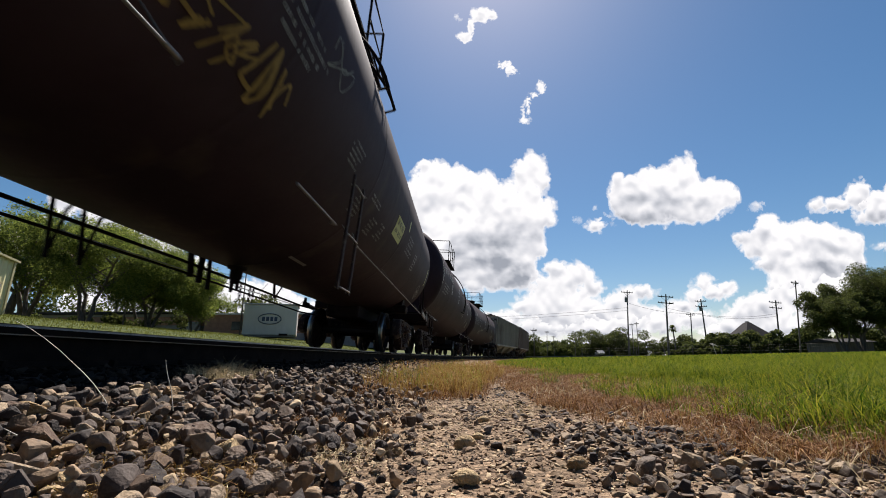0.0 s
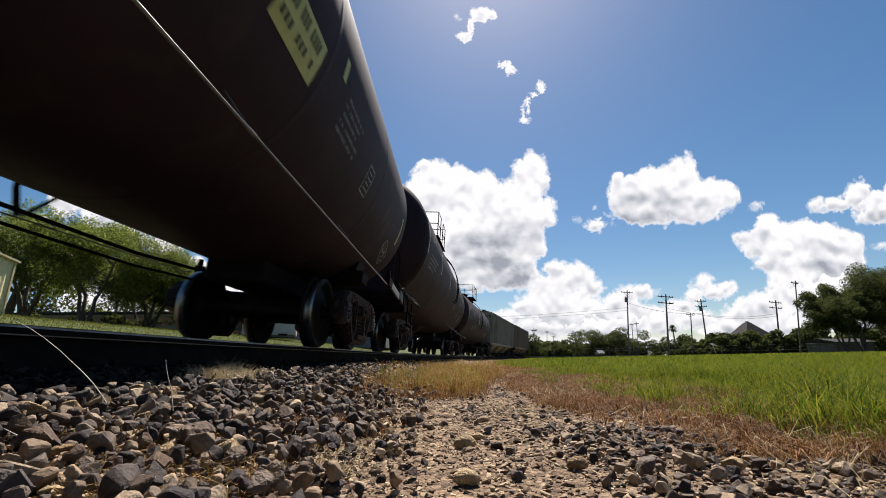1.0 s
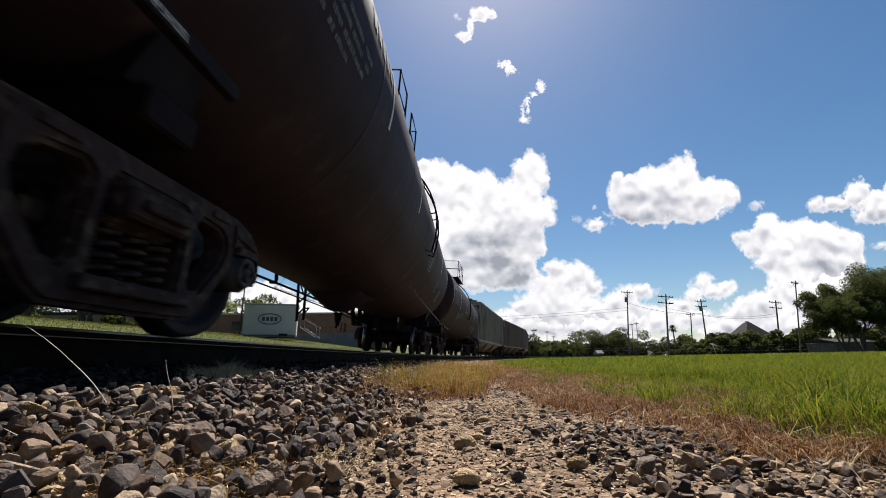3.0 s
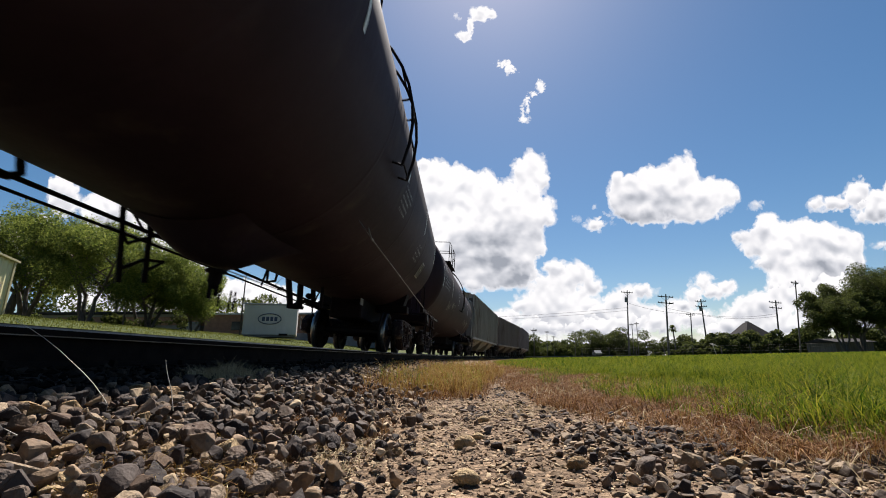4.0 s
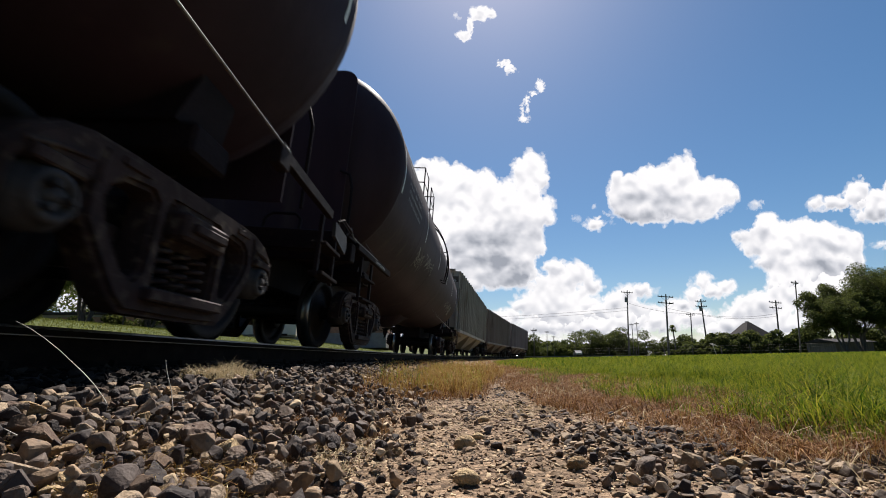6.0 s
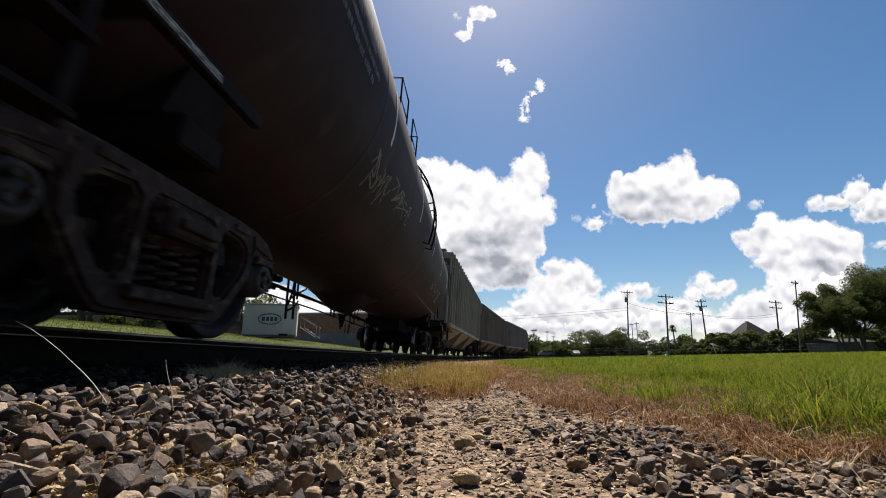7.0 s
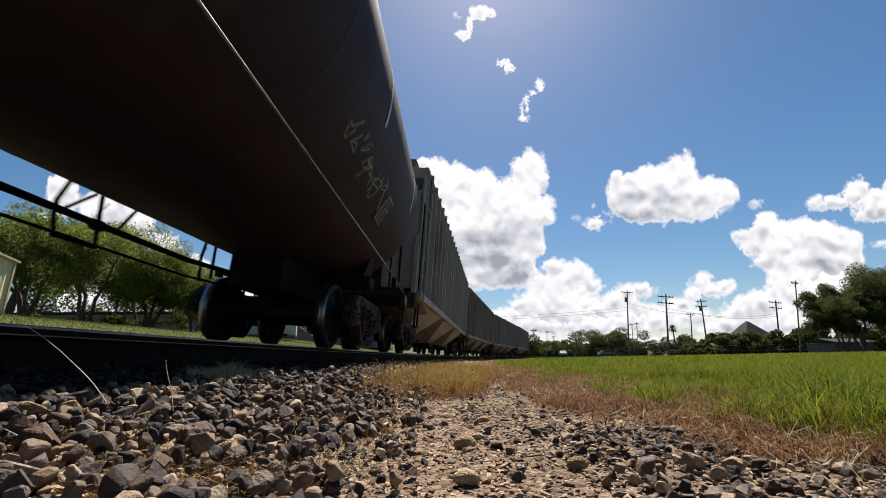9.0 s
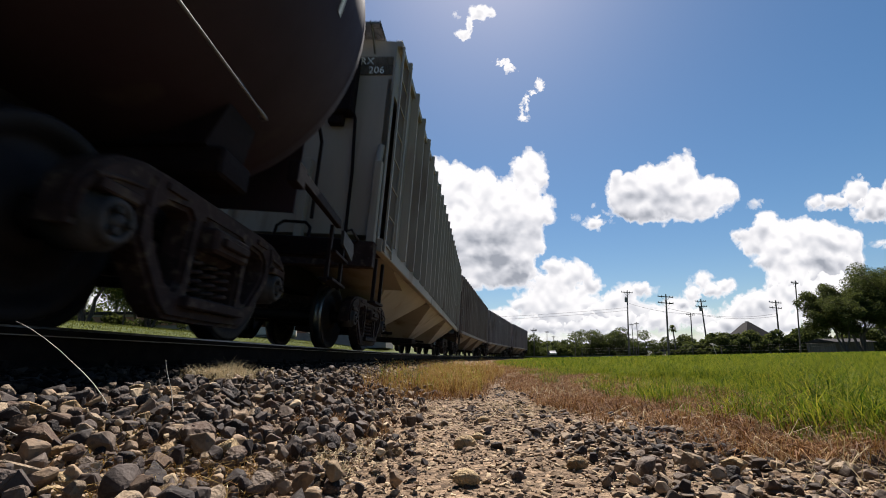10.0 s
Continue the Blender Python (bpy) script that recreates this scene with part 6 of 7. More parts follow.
def cloud(label, seed, *blobs, shade=(), puffs=30.0, bulge=0.5, step=2.4, soft=1.0, thin=0.0):
    """A cumulus from soft blobs (x, y, half width, half height) swollen by billows; shade: grey shading painted in (x,
    y, half width, half height, how grey).
    """
    B = np.array(blobs, float)
    x0, x1 = (B[:, 0] - B[:, 2] * 1.4).min(), (B[:, 0] + B[:, 2] * 1.4).max()
    y0, y1 = (B[:, 1] - B[:, 3] * 1.4).min(), (B[:, 1] + B[:, 3] * 1.4).max()
    X, Y = np.meshgrid(np.arange(x0, x1 + step, step), np.arange(y0, y1 + step, step))
    # depth of vapour: distance inside the nearest blob, in units of the plan
    F = np.full(X.shape, -1e3)
    join = min(5.0, puffs / 6)
    for cx, cy, w, h in B:
        f = (1 - np.sqrt(((X - cx) / w) ** 2 + ((Y - cy) / h) ** 2)) * min(w, h)
        F = np.where(F > -900, np.logaddexp(F / join, f / join) * join, f)
    bl = np.array([billow(a / puffs, b / puffs, seed * 7.3) for a, b in zip(X.ravel(), Y.ravel())]).reshape(X.shape)
    fine = np.array([noise.fractal((a / 9, b / 9, seed * 3.1), 0.8, 2.1, 4) for a, b in zip(X.ravel(), Y.ravel())]).reshape(X.shape)
    broad = np.array([noise.fractal((a / 60, b / 40, seed * 5.3 + 40), 0.9, 2.1, 4) for a, b in zip(X.ravel(), Y.ravel())]).reshape(X.shape)
    G = F + puffs * bulge * (bl - 0.58) + 2.6 * fine - thin
    rim = np.clip(G / (11.0 * soft), -0.6, 1.2)
    # relief: shading painted in, the undersides of the bulges greyer than their tops
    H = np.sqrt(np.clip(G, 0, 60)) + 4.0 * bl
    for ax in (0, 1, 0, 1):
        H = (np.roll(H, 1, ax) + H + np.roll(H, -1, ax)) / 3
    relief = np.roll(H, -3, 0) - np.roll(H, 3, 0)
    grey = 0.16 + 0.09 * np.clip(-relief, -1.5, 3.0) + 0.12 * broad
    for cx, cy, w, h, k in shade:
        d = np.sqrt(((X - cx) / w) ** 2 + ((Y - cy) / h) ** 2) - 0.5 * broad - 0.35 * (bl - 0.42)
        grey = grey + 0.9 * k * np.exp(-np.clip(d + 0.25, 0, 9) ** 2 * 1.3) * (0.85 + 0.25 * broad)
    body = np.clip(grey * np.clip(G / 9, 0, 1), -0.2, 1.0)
    keep = G > -7.0 * soft
    n, k = X.shape
    idx = np.full(n * k, -1)
    cell = keep[:-1, :-1] | keep[1:, :-1] | keep[:-1, 1:] | keep[1:, 1:]
    i = (np.arange(n - 1)[:, None] * k + np.arange(k - 1)[None])[cell]
    quads = np.stack([i, i + k, i + k + 1, i + 1], -1)
    used = np.unique(quads)
    idx[used] = np.arange(len(used))
    puff = 30 * np.sqrt(np.clip(G, 0, 60)) + 60 * bl
    P = [sky_point((a - 784) / PLANE * 1000, (441 - b) / PLANE * 1000, d) for a, b, d in zip(X.ravel()[used], Y.ravel()[used], puff.ravel()[used])]
    mid = sum(P, Vector()) / len(P)
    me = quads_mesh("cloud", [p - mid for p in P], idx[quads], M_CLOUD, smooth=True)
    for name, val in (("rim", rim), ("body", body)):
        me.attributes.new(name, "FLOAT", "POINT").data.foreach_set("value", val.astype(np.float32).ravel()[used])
    ob = new("cloud", me)
    ob.matrix_basis = Matrix.Translation(mid)
    ob.visible_shadow = False
    CLOUDS.append((ob, mid))
    return tagged(ob, label, "cloud", "clouds")


cloud("small ragged white cloud high in the blue sky", 1, (850, 25, 19, 16), (868, 24, 12, 11), (838, 22, 9, 14), (832, 44, 9, 18), (822, 65, 14, 11), (813, 62, 9, 7), puffs=9, step=1.3, soft=0.55, thin=0.5)
cloud("faint torn shred of cloud", 22, (806, 27, 6, 8), (815, 33, 6, 5), puffs=7, step=1.2, soft=1.6, thin=1.5)
cloud("tiny ragged white cloud in the blue sky", 2, (901, 120, 9, 13), (889, 113, 14, 7), (906, 126, 11, 6), puffs=6, bulge=1.0, step=1.1, soft=0.6, thin=0.0)
cloud("thin curling white wisp of cloud", 3, (956, 152, 9, 13), (943, 166, 9, 5), (932, 178, 5, 12), (925, 195, 2.6, 14), (934, 196, 2.8, 14), (928, 211, 10, 6), puffs=5, bulge=1.0, step=1.0, soft=0.6, thin=-0.3)
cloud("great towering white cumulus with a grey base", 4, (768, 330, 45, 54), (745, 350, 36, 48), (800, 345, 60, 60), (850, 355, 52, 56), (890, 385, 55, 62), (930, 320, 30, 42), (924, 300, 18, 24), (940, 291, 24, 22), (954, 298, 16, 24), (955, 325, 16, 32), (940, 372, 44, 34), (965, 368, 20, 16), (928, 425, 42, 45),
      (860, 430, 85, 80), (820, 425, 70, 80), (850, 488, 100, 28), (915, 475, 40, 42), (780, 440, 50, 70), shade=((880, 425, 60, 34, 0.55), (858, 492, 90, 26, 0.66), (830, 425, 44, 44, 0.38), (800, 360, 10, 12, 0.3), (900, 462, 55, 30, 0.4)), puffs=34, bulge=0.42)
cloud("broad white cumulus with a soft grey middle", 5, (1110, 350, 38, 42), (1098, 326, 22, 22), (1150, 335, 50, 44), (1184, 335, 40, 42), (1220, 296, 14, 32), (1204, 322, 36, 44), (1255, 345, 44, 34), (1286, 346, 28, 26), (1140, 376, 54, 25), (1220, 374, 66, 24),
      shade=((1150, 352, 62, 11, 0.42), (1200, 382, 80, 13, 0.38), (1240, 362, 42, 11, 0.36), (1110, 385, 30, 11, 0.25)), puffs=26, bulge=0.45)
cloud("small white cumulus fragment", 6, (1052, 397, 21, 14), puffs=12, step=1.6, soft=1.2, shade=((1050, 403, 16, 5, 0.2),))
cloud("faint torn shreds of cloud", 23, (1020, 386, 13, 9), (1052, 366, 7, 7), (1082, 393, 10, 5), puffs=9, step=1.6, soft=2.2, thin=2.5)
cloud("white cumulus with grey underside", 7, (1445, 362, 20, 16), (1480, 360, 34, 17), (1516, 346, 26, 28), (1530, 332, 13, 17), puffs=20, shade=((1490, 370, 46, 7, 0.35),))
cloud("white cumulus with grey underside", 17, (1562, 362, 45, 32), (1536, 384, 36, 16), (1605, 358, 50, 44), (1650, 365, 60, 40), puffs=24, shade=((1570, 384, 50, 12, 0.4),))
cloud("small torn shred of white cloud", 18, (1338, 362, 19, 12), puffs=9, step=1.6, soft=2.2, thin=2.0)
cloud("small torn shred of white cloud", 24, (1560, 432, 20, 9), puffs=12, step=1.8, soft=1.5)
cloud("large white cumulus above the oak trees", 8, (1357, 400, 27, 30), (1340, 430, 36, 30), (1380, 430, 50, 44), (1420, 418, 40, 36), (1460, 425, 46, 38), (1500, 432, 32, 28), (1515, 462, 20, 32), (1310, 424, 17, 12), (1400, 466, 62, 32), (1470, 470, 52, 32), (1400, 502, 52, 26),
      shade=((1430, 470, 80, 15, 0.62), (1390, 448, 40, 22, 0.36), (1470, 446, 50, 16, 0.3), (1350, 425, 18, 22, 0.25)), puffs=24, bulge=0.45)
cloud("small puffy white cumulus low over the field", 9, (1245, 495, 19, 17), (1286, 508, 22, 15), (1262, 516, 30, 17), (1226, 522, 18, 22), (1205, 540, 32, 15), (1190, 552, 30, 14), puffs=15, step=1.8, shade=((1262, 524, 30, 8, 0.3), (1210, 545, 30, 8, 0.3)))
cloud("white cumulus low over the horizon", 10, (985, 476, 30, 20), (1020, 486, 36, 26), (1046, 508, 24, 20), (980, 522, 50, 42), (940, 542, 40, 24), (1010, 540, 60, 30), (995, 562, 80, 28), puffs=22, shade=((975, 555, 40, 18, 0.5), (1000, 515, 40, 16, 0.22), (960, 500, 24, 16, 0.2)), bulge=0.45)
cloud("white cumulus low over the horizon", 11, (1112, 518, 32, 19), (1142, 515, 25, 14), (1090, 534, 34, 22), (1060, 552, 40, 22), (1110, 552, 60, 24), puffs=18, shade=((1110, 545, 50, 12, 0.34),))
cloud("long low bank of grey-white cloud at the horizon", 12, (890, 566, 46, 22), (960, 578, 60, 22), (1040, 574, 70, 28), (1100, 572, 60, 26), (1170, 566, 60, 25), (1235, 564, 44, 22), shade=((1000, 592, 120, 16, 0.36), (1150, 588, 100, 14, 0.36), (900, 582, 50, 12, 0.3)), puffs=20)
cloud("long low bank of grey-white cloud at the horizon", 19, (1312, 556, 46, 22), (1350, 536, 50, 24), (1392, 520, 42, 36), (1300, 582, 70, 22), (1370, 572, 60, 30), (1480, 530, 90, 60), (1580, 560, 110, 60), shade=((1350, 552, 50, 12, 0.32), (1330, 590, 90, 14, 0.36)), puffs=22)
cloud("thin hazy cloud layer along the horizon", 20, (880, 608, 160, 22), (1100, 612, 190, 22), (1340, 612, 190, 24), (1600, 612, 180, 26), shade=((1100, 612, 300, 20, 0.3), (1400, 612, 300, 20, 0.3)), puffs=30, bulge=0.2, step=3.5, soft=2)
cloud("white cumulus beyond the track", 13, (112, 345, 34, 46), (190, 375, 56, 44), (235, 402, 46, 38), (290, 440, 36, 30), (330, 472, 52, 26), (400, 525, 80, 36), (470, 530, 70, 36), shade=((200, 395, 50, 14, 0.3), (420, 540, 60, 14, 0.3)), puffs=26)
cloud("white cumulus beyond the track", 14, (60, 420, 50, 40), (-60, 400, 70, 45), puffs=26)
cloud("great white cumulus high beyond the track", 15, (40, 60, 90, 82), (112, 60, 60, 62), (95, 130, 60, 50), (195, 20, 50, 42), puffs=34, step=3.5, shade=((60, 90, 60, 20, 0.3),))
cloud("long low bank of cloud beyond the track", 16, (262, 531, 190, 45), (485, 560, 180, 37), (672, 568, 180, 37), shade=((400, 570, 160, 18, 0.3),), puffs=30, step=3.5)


# ---- grass ----
def blades(name, label, xy, height, width, lean, material, seed, category="grass", z=None, droop=0.5, clump=0.0):
    """Bent blades, one for each place, as one mesh."""
    rng = np.random.default_rng(seed)
    n = len(xy)
    x, y = xy[:, 0], xy[:, 1]
    base = np.stack([x, y, ground_z(x, y) - 0.012 if z is None else z], -1)
    h = height * (0.45 + 0.75 * rng.random(n))
    if clump:
        h = h * np.array([1 + clump * (noise.noise((p * 2.3, q * 2.3, 9)) + 0.7 * noise.noise((p * 7, q * 7, 2))) for p, q in xy])
    a = rng.random(n) * 2 * math.pi
    d = np.stack([np.cos(a), np.sin(a), np.zeros(n)], -1) * (lean * (0.3 + rng.random(n)))[:, None]
    b = rng.random(n) * 2 * math.pi
    side = np.stack([np.cos(b), np.sin(b), np.zeros(n)], -1) * (width * (0.6 + 0.8 * rng.random(n)))[:, None] / 2
    up = np.array([0, 0, 1.0])
    mid = base + (d * 0.35 + up) * h[:, None] * 0.55
    tip = base + (d * 1.0 + up * (1 - droop * np.linalg.norm(d, axis=1)[:, None] * 0.6)) * h[:, None]
    v = np.stack([base - side, base + side, mid + side * 0.8, mid - side * 0.8, tip], 1).reshape(-1, 3)
    i = np.arange(n)[:, None] * 5
    q = np.concatenate([i + np.array([[0, 1, 2]]), i + np.array([[0, 2, 3]]), i + np.array([[3, 2, 4]])], 1).reshape(-1, 3)
    ob = part(name, quads_mesh(name, v, q, material, sides=3), None)
    return tagged(ob, label, category, kind="stuff")


def scatter(n, x0, x1, y0, y1, test, seed, power=1.0):
    """Random places in a rectangle that pass the test on (x, y, u, wobble); power crowds them towards y0."""
    rng = np.random.default_rng(seed)
    x = x0 + (x1 - x0) * rng.random(n)
    y = y0 + (y1 - y0) * rng.random(n) ** power
    u = beside(x, y)
    w = np.array([noise.noise((a * 1.1, b * 1.1, 5)) + 0.45 * noise.noise((a * 4.3, b * 4.3, 1)) for a, b in zip(x, y)])
    ok = test(x, y, u, w, rng.random(n))
    return np.stack([x, y], -1)[ok]


blades("grass", "bright green meadow grass in full sun", scatter(250000, 0.8, 6, 0.85, 6, lambda x, y, u, w, r: (u + 0.5 * w > 3.4 + 0.9 * np.clip(1.2 - y, 0, 1)) & (x < y * 1.25 + 0.6) & (r < 0.35 + (u + 0.5 * w - 3.4) * 1.6), 1, 1.35), 0.1, 0.0028, 0.75, M_GRASS, 2, clump=0.9)
blades("grass", "taller green tufts hanging over the dead grass", scatter(42000, 0.9, 4.5, 0.95, 4.5, lambda x, y, u, w, r: (u + 0.55 * w > 3.4) & (u + 0.55 * w < 4.1) & (y > 1.15) & (x < y * 1.25 + 0.6) & (w + 0.5 * r > 0.15), 81, 1.35), 0.14, 0.003, 1.1, M_GRASS, 82, droop=0.65, clump=0.9)
blades("grass", "bright green meadow grass in full sun", scatter(150000, 1.5, 26, 5.6, 24, lambda x, y, u, w, r: (u + 0.4 * w > 3.5) & (x < y * 1.2), 3, 1.5), 0.13, 0.0075, 0.6, M_GRASS, 4, clump=0.4)
blades("grass", "green meadow grass far across the field", scatter(60000, 3, 85, 23, 75, lambda x, y, u, w, r: (u > 5) & (x < y * 1.2), 5, 1.2), 0.18, 0.035, 0.5, M_GRASS, 6)
blades("brown_grass", "dead brown grass matted along the path's edge", scatter(200000, 0.45, 3.0, 0.85, 5, lambda x, y, u, w, r: (y > 0.97 + 0.12 * w) & (u + 0.22 * w > 3.02 + 0.9 * np.clip(1.25 - y, 0, 1)) & (u + 0.3 * w < 3.74) & (x < y * 1.25 + 0.6) & (r < 0.2 + (u + 0.22 * w - 3.02) * 2.0), 7, 1.35), 0.072, 0.0026, 1.9, M_BROWN, 8, droop=0.75, clump=0.7)
blades("brown_grass", "dead brown grass matted along the path's edge", scatter(36000, 0.6, 4.5, 4.8, 11, lambda x, y, u, w, r: (u + 0.12 * w > 3.18 + 0.02 * (y - 4)) & (u + 0.3 * w < 3.9), 57, 1.3), 0.05, 0.005, 1.6, M_BROWN, 58, droop=0.7, clump=0.6)
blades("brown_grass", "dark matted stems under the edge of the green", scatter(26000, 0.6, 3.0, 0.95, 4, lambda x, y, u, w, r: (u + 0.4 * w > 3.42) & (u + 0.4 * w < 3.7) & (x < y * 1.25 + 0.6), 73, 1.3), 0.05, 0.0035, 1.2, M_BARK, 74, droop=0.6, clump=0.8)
blades("straw", "pale dry stems tangled in the dead grass", scatter(2600, 0.45, 3.0, 0.75, 4, lambda x, y, u, w, r: (u + 0.3 * w > 3.2) & (u + 0.3 * w < 3.7) & (x < y * 1.25 + 0.6), 52, 1.3), 0.1, 0.0022, 2.2, M_STRAW, 53, droop=0.75)
blades("straw", "long dry stems lying over the stones", scatter(90, 0.6, 1.2, 0.72, 1.05, lambda x, y, u, w, r: x < y * 1.15 + 0.1, 54), 0.075, 0.0015, 3.0, M_STRAW, 55, droop=0.62)
blades("dry_grass", "straw-coloured dry grass among the green", scatter(22000, 0.8, 7, 0.95, 9, lambda x, y, u, w, r: (u + 0.4 * w > 3.4) & (u < 6.5) & (x < y * 1.25 + 0.6) & (r < np.where(u + 0.4 * w < 3.75, 1.0, 0.12)), 9, 1.3), 0.1, 0.0026, 0.9, M_DRY, 10, clump=0.5)
blades("dry_grass", "clump of golden dry grass between track and path", scatter(40000, -2.0, 1.6, 2.35, 10, lambda x, y, u, w, r: (u + 0.2 * w > 1.95) & (u + 0.16 * w < 2.4 + 0.12 * np.minimum(y, 6)) & (r < np.clip((u + 0.2 * w - 1.9) * 2.5, 0, 1)) & (y > 2.55 + 0.6 * w), 11, 1.6), 0.16, 0.0034, 1.0, M_DRY, 12, clump=0.8)
blades("grass", "yellow-green shoots in the golden clump", scatter(3500, -1.8, 1.2, 2.9, 9, lambda x, y, u, w, r: (u + 0.12 * w > 2.0) & (u + 0.2 * w < 2.8), 59, 1.5), 0.17, 0.0035, 0.7, M_GRASS, 60, clump=0.8)
blades("brown_grass", "short reddish dry grass under the golden clump", scatter(46000, -2.0, 1.6, 2.15, 9, lambda x, y, u, w, r: (u + 0.15 * w > 1.95) & (u + 0.14 * w < 2.46 + 0.12 * np.minimum(y, 6)) & (y > 2.3 + 0.35 * w), 50, 1.6), 0.085, 0.003, 1.3, M_BROWN, 51, droop=0.7, clump=0.6)
blades("brown_grass", "reddish dry grass along the track bed", scatter(16000, -1.6, 12, 6, 45, lambda x, y, u, w, r: (u > 1.3) & (u + 0.4 * w < 3.8), 13, 1.3), 0.09, 0.01, 0.9, M_BROWN, 14)
blades("dry_grass", "faded dry grass along the track bed", scatter(9000, -1.6, 12, 8, 45, lambda x, y, u, w, r: (u > 1.5) & (u + 0.4 * w < 4.4), 15, 1.3), 0.13, 0.012, 0.9, M_DRY, 16)
blades("shaded_weeds", "thin pale weeds beside the rail in the shade of the cars", scatter(2600, -1.12, -0.84, 1.75, 2.15, lambda x, y, u, w, r: (u > 1.42) & (u < 1.66), 17), 0.09, 0.002, 0.9, M_STRAW, 18, clump=0.6)
blades("straw", "loose bits of straw on the stones", scatter(11000, -0.8, 1.8, 0.4, 2.4, lambda x, y, u, w, r: (w > 0.1) & (u < 3.6) & (x < y * 1.2), 19), 0.03, 0.0018, 2.4, M_STRAW, 20, droop=0.5)
blades("straw", "heap of loose straw among the stones", scatter(3000, -0.72, -0.3, 0.58, 1.05, lambda x, y, u, w, r: r < 0.5 + 0.8 * w, 48), 0.045, 0.0016, 2.0, M_DRY, 49, droop=0.3)
blades("straw", "pale short straw on the slope of the ballast", scatter(900, -0.4, -0.16, 0.9, 1.22, lambda x, y, u, w, r: r < 0.6, 61), 0.045, 0.0018, 2.2, M_STRAW, 62, droop=0.4)
blades("small_weed", "small brown weed tuft among the stones", scatter(2200, -0.46, -0.14, 1.2, 1.52, lambda x, y, u, w, r: (x + 0.3) ** 2 + (y - 1.35) ** 2 < 0.016 + 0.02 * w, 21), 0.055, 0.003, 1.3, M_BROWN, 22)
blades("grass", "olive sunlit grass on the rise beyond the track", scatter(70000, -32, -5, 4, 48, lambda x, y, u, w, r: (u < -3.4) & (-x < y * 1.25 + 2), 23), 0.11, 0.018, 0.5, M_GRASS_OLIVE, 24)
for pts in (((-0.695, 0.92, 0.135), (-0.708, 0.92, 0.151), (-0.73, 0.92, 0.174), (-0.755, 0.92, 0.196), (-0.78, 0.92, 0.215), (-0.815, 0.92, 0.242), (-0.852, 0.92, 0.267), (-0.888, 0.92, 0.288), (-0.924, 0.92, 0.305)),
            ((-0.556, 0.92, 0.12), (-0.566, 0.92, 0.161), (-0.576, 0.92, 0.185), (-0.583, 0.92, 0.205), (-0.587, 0.92, 0.222)), ((-0.6, 0.72, 0.06), (-0.66, 0.72, 0.1), (-0.72, 0.72, 0.125), (-0.78, 0.72, 0.15))):
    tagged(part("dry_stalk", Geo().tube(pts, [0.001 - 0.0005 * i / (len(pts) - 1) for i in range(len(pts))], 5), M_STALK), "thin pale dry stalk bending over the stones", "stalk")


# ---- stones ----
def rock_hull(seed, flat=0.7, n=13, worn=0.05):
    """A crushed stone about 1 m across: the hull of random points, its edges worn off."""
    rnd = random.Random(seed)
    bm = bmesh.new()
    for _ in range(n):
        v = Vector((rnd.gauss(0, 1), rnd.gauss(0, 1), rnd.gauss(0, 1))).normalized() * rnd.uniform(0.4, 0.54)
        bm.verts.new((v.x * rnd.uniform(0.9, 1.1), v.y * 0.8, v.z * flat))
    bmesh.ops.convex_hull(bm, input=bm.verts[:])
    bmesh.ops.delete(bm, geom=[v for v in bm.verts if not v.link_faces], context="VERTS")
    bmesh.ops.dissolve_limit(bm, angle_limit=0.3, verts=bm.verts[:], edges=bm.edges[:])
    if worn:
        bmesh.ops.bevel(bm, geom=bm.edges[:], offset=worn, segments=1, affect="EDGES", clamp_overlap=True)
        for v in bm.verts:
            v.co += v.co.normalized() * (0.07 * noise.noise(v.co * 2.6 + Vector((seed, 0, 0))))
    bmesh.ops.triangulate(bm, faces=bm.faces[:])
    me = bpy.data.meshes.new("stone")
    bm.to_mesh(me)
    bm.free()
    return me


def pebble(seed, flat=0.62):
    """A rounded river stone, about 1 m across."""
    bm = bmesh.new()
    bmesh.ops.create_icosphere(bm, subdivisions=2, radius=0.5)
    for v in bm.verts:
        k = 1 + 0.5 * noise.noise(v.co * 1.8 + Vector((seed * 5.1, 0, 0)))
        v.co = Vector((v.co.x * k, v.co.y * k * 0.68, v.co.z * k * flat))
    me = bpy.data.meshes.new("stone")
    bm.to_mesh(me)
    bm.free()
    me.polygons.foreach_set("use_smooth", [True] * len(me.polygons))
    return me


ROCKS = [rock_hull(100 + i, random.uniform(0.68, 0.95)) for i in range(14)]
PEBBLES = [pebble(i, random.uniform(0.46, 0.6)) for i in range(6)]
LOW = [(np.array([v.co[:] for v in m.vertices]), np.array([p.vertices[:] for p in m.polygons])) for m in (rock_hull(500 + i, 0.7, 10, 0) for i in range(8))]
CHIPS = [(np.array([v.co[:] for v in m.vertices]), np.array([p.vertices[:] for p in m.polygons])) for m in (rock_hull(800 + i, 0.4 + 0.04 * (i % 4), 10, 0) for i in range(8))]
FLAT = [(np.array([v.co[:] for v in m.vertices]), np.array([p.vertices[:] for p in m.polygons])) for m in (rock_hull(700 + i, 0.32 + 0.03 * (i % 5), 10, 0.05) for i in range(10))]
HARD = [(np.array([v.co[:] for v in m.vertices]), np.array([p.vertices[:] for p in m.polygons])) for m in ROCKS]


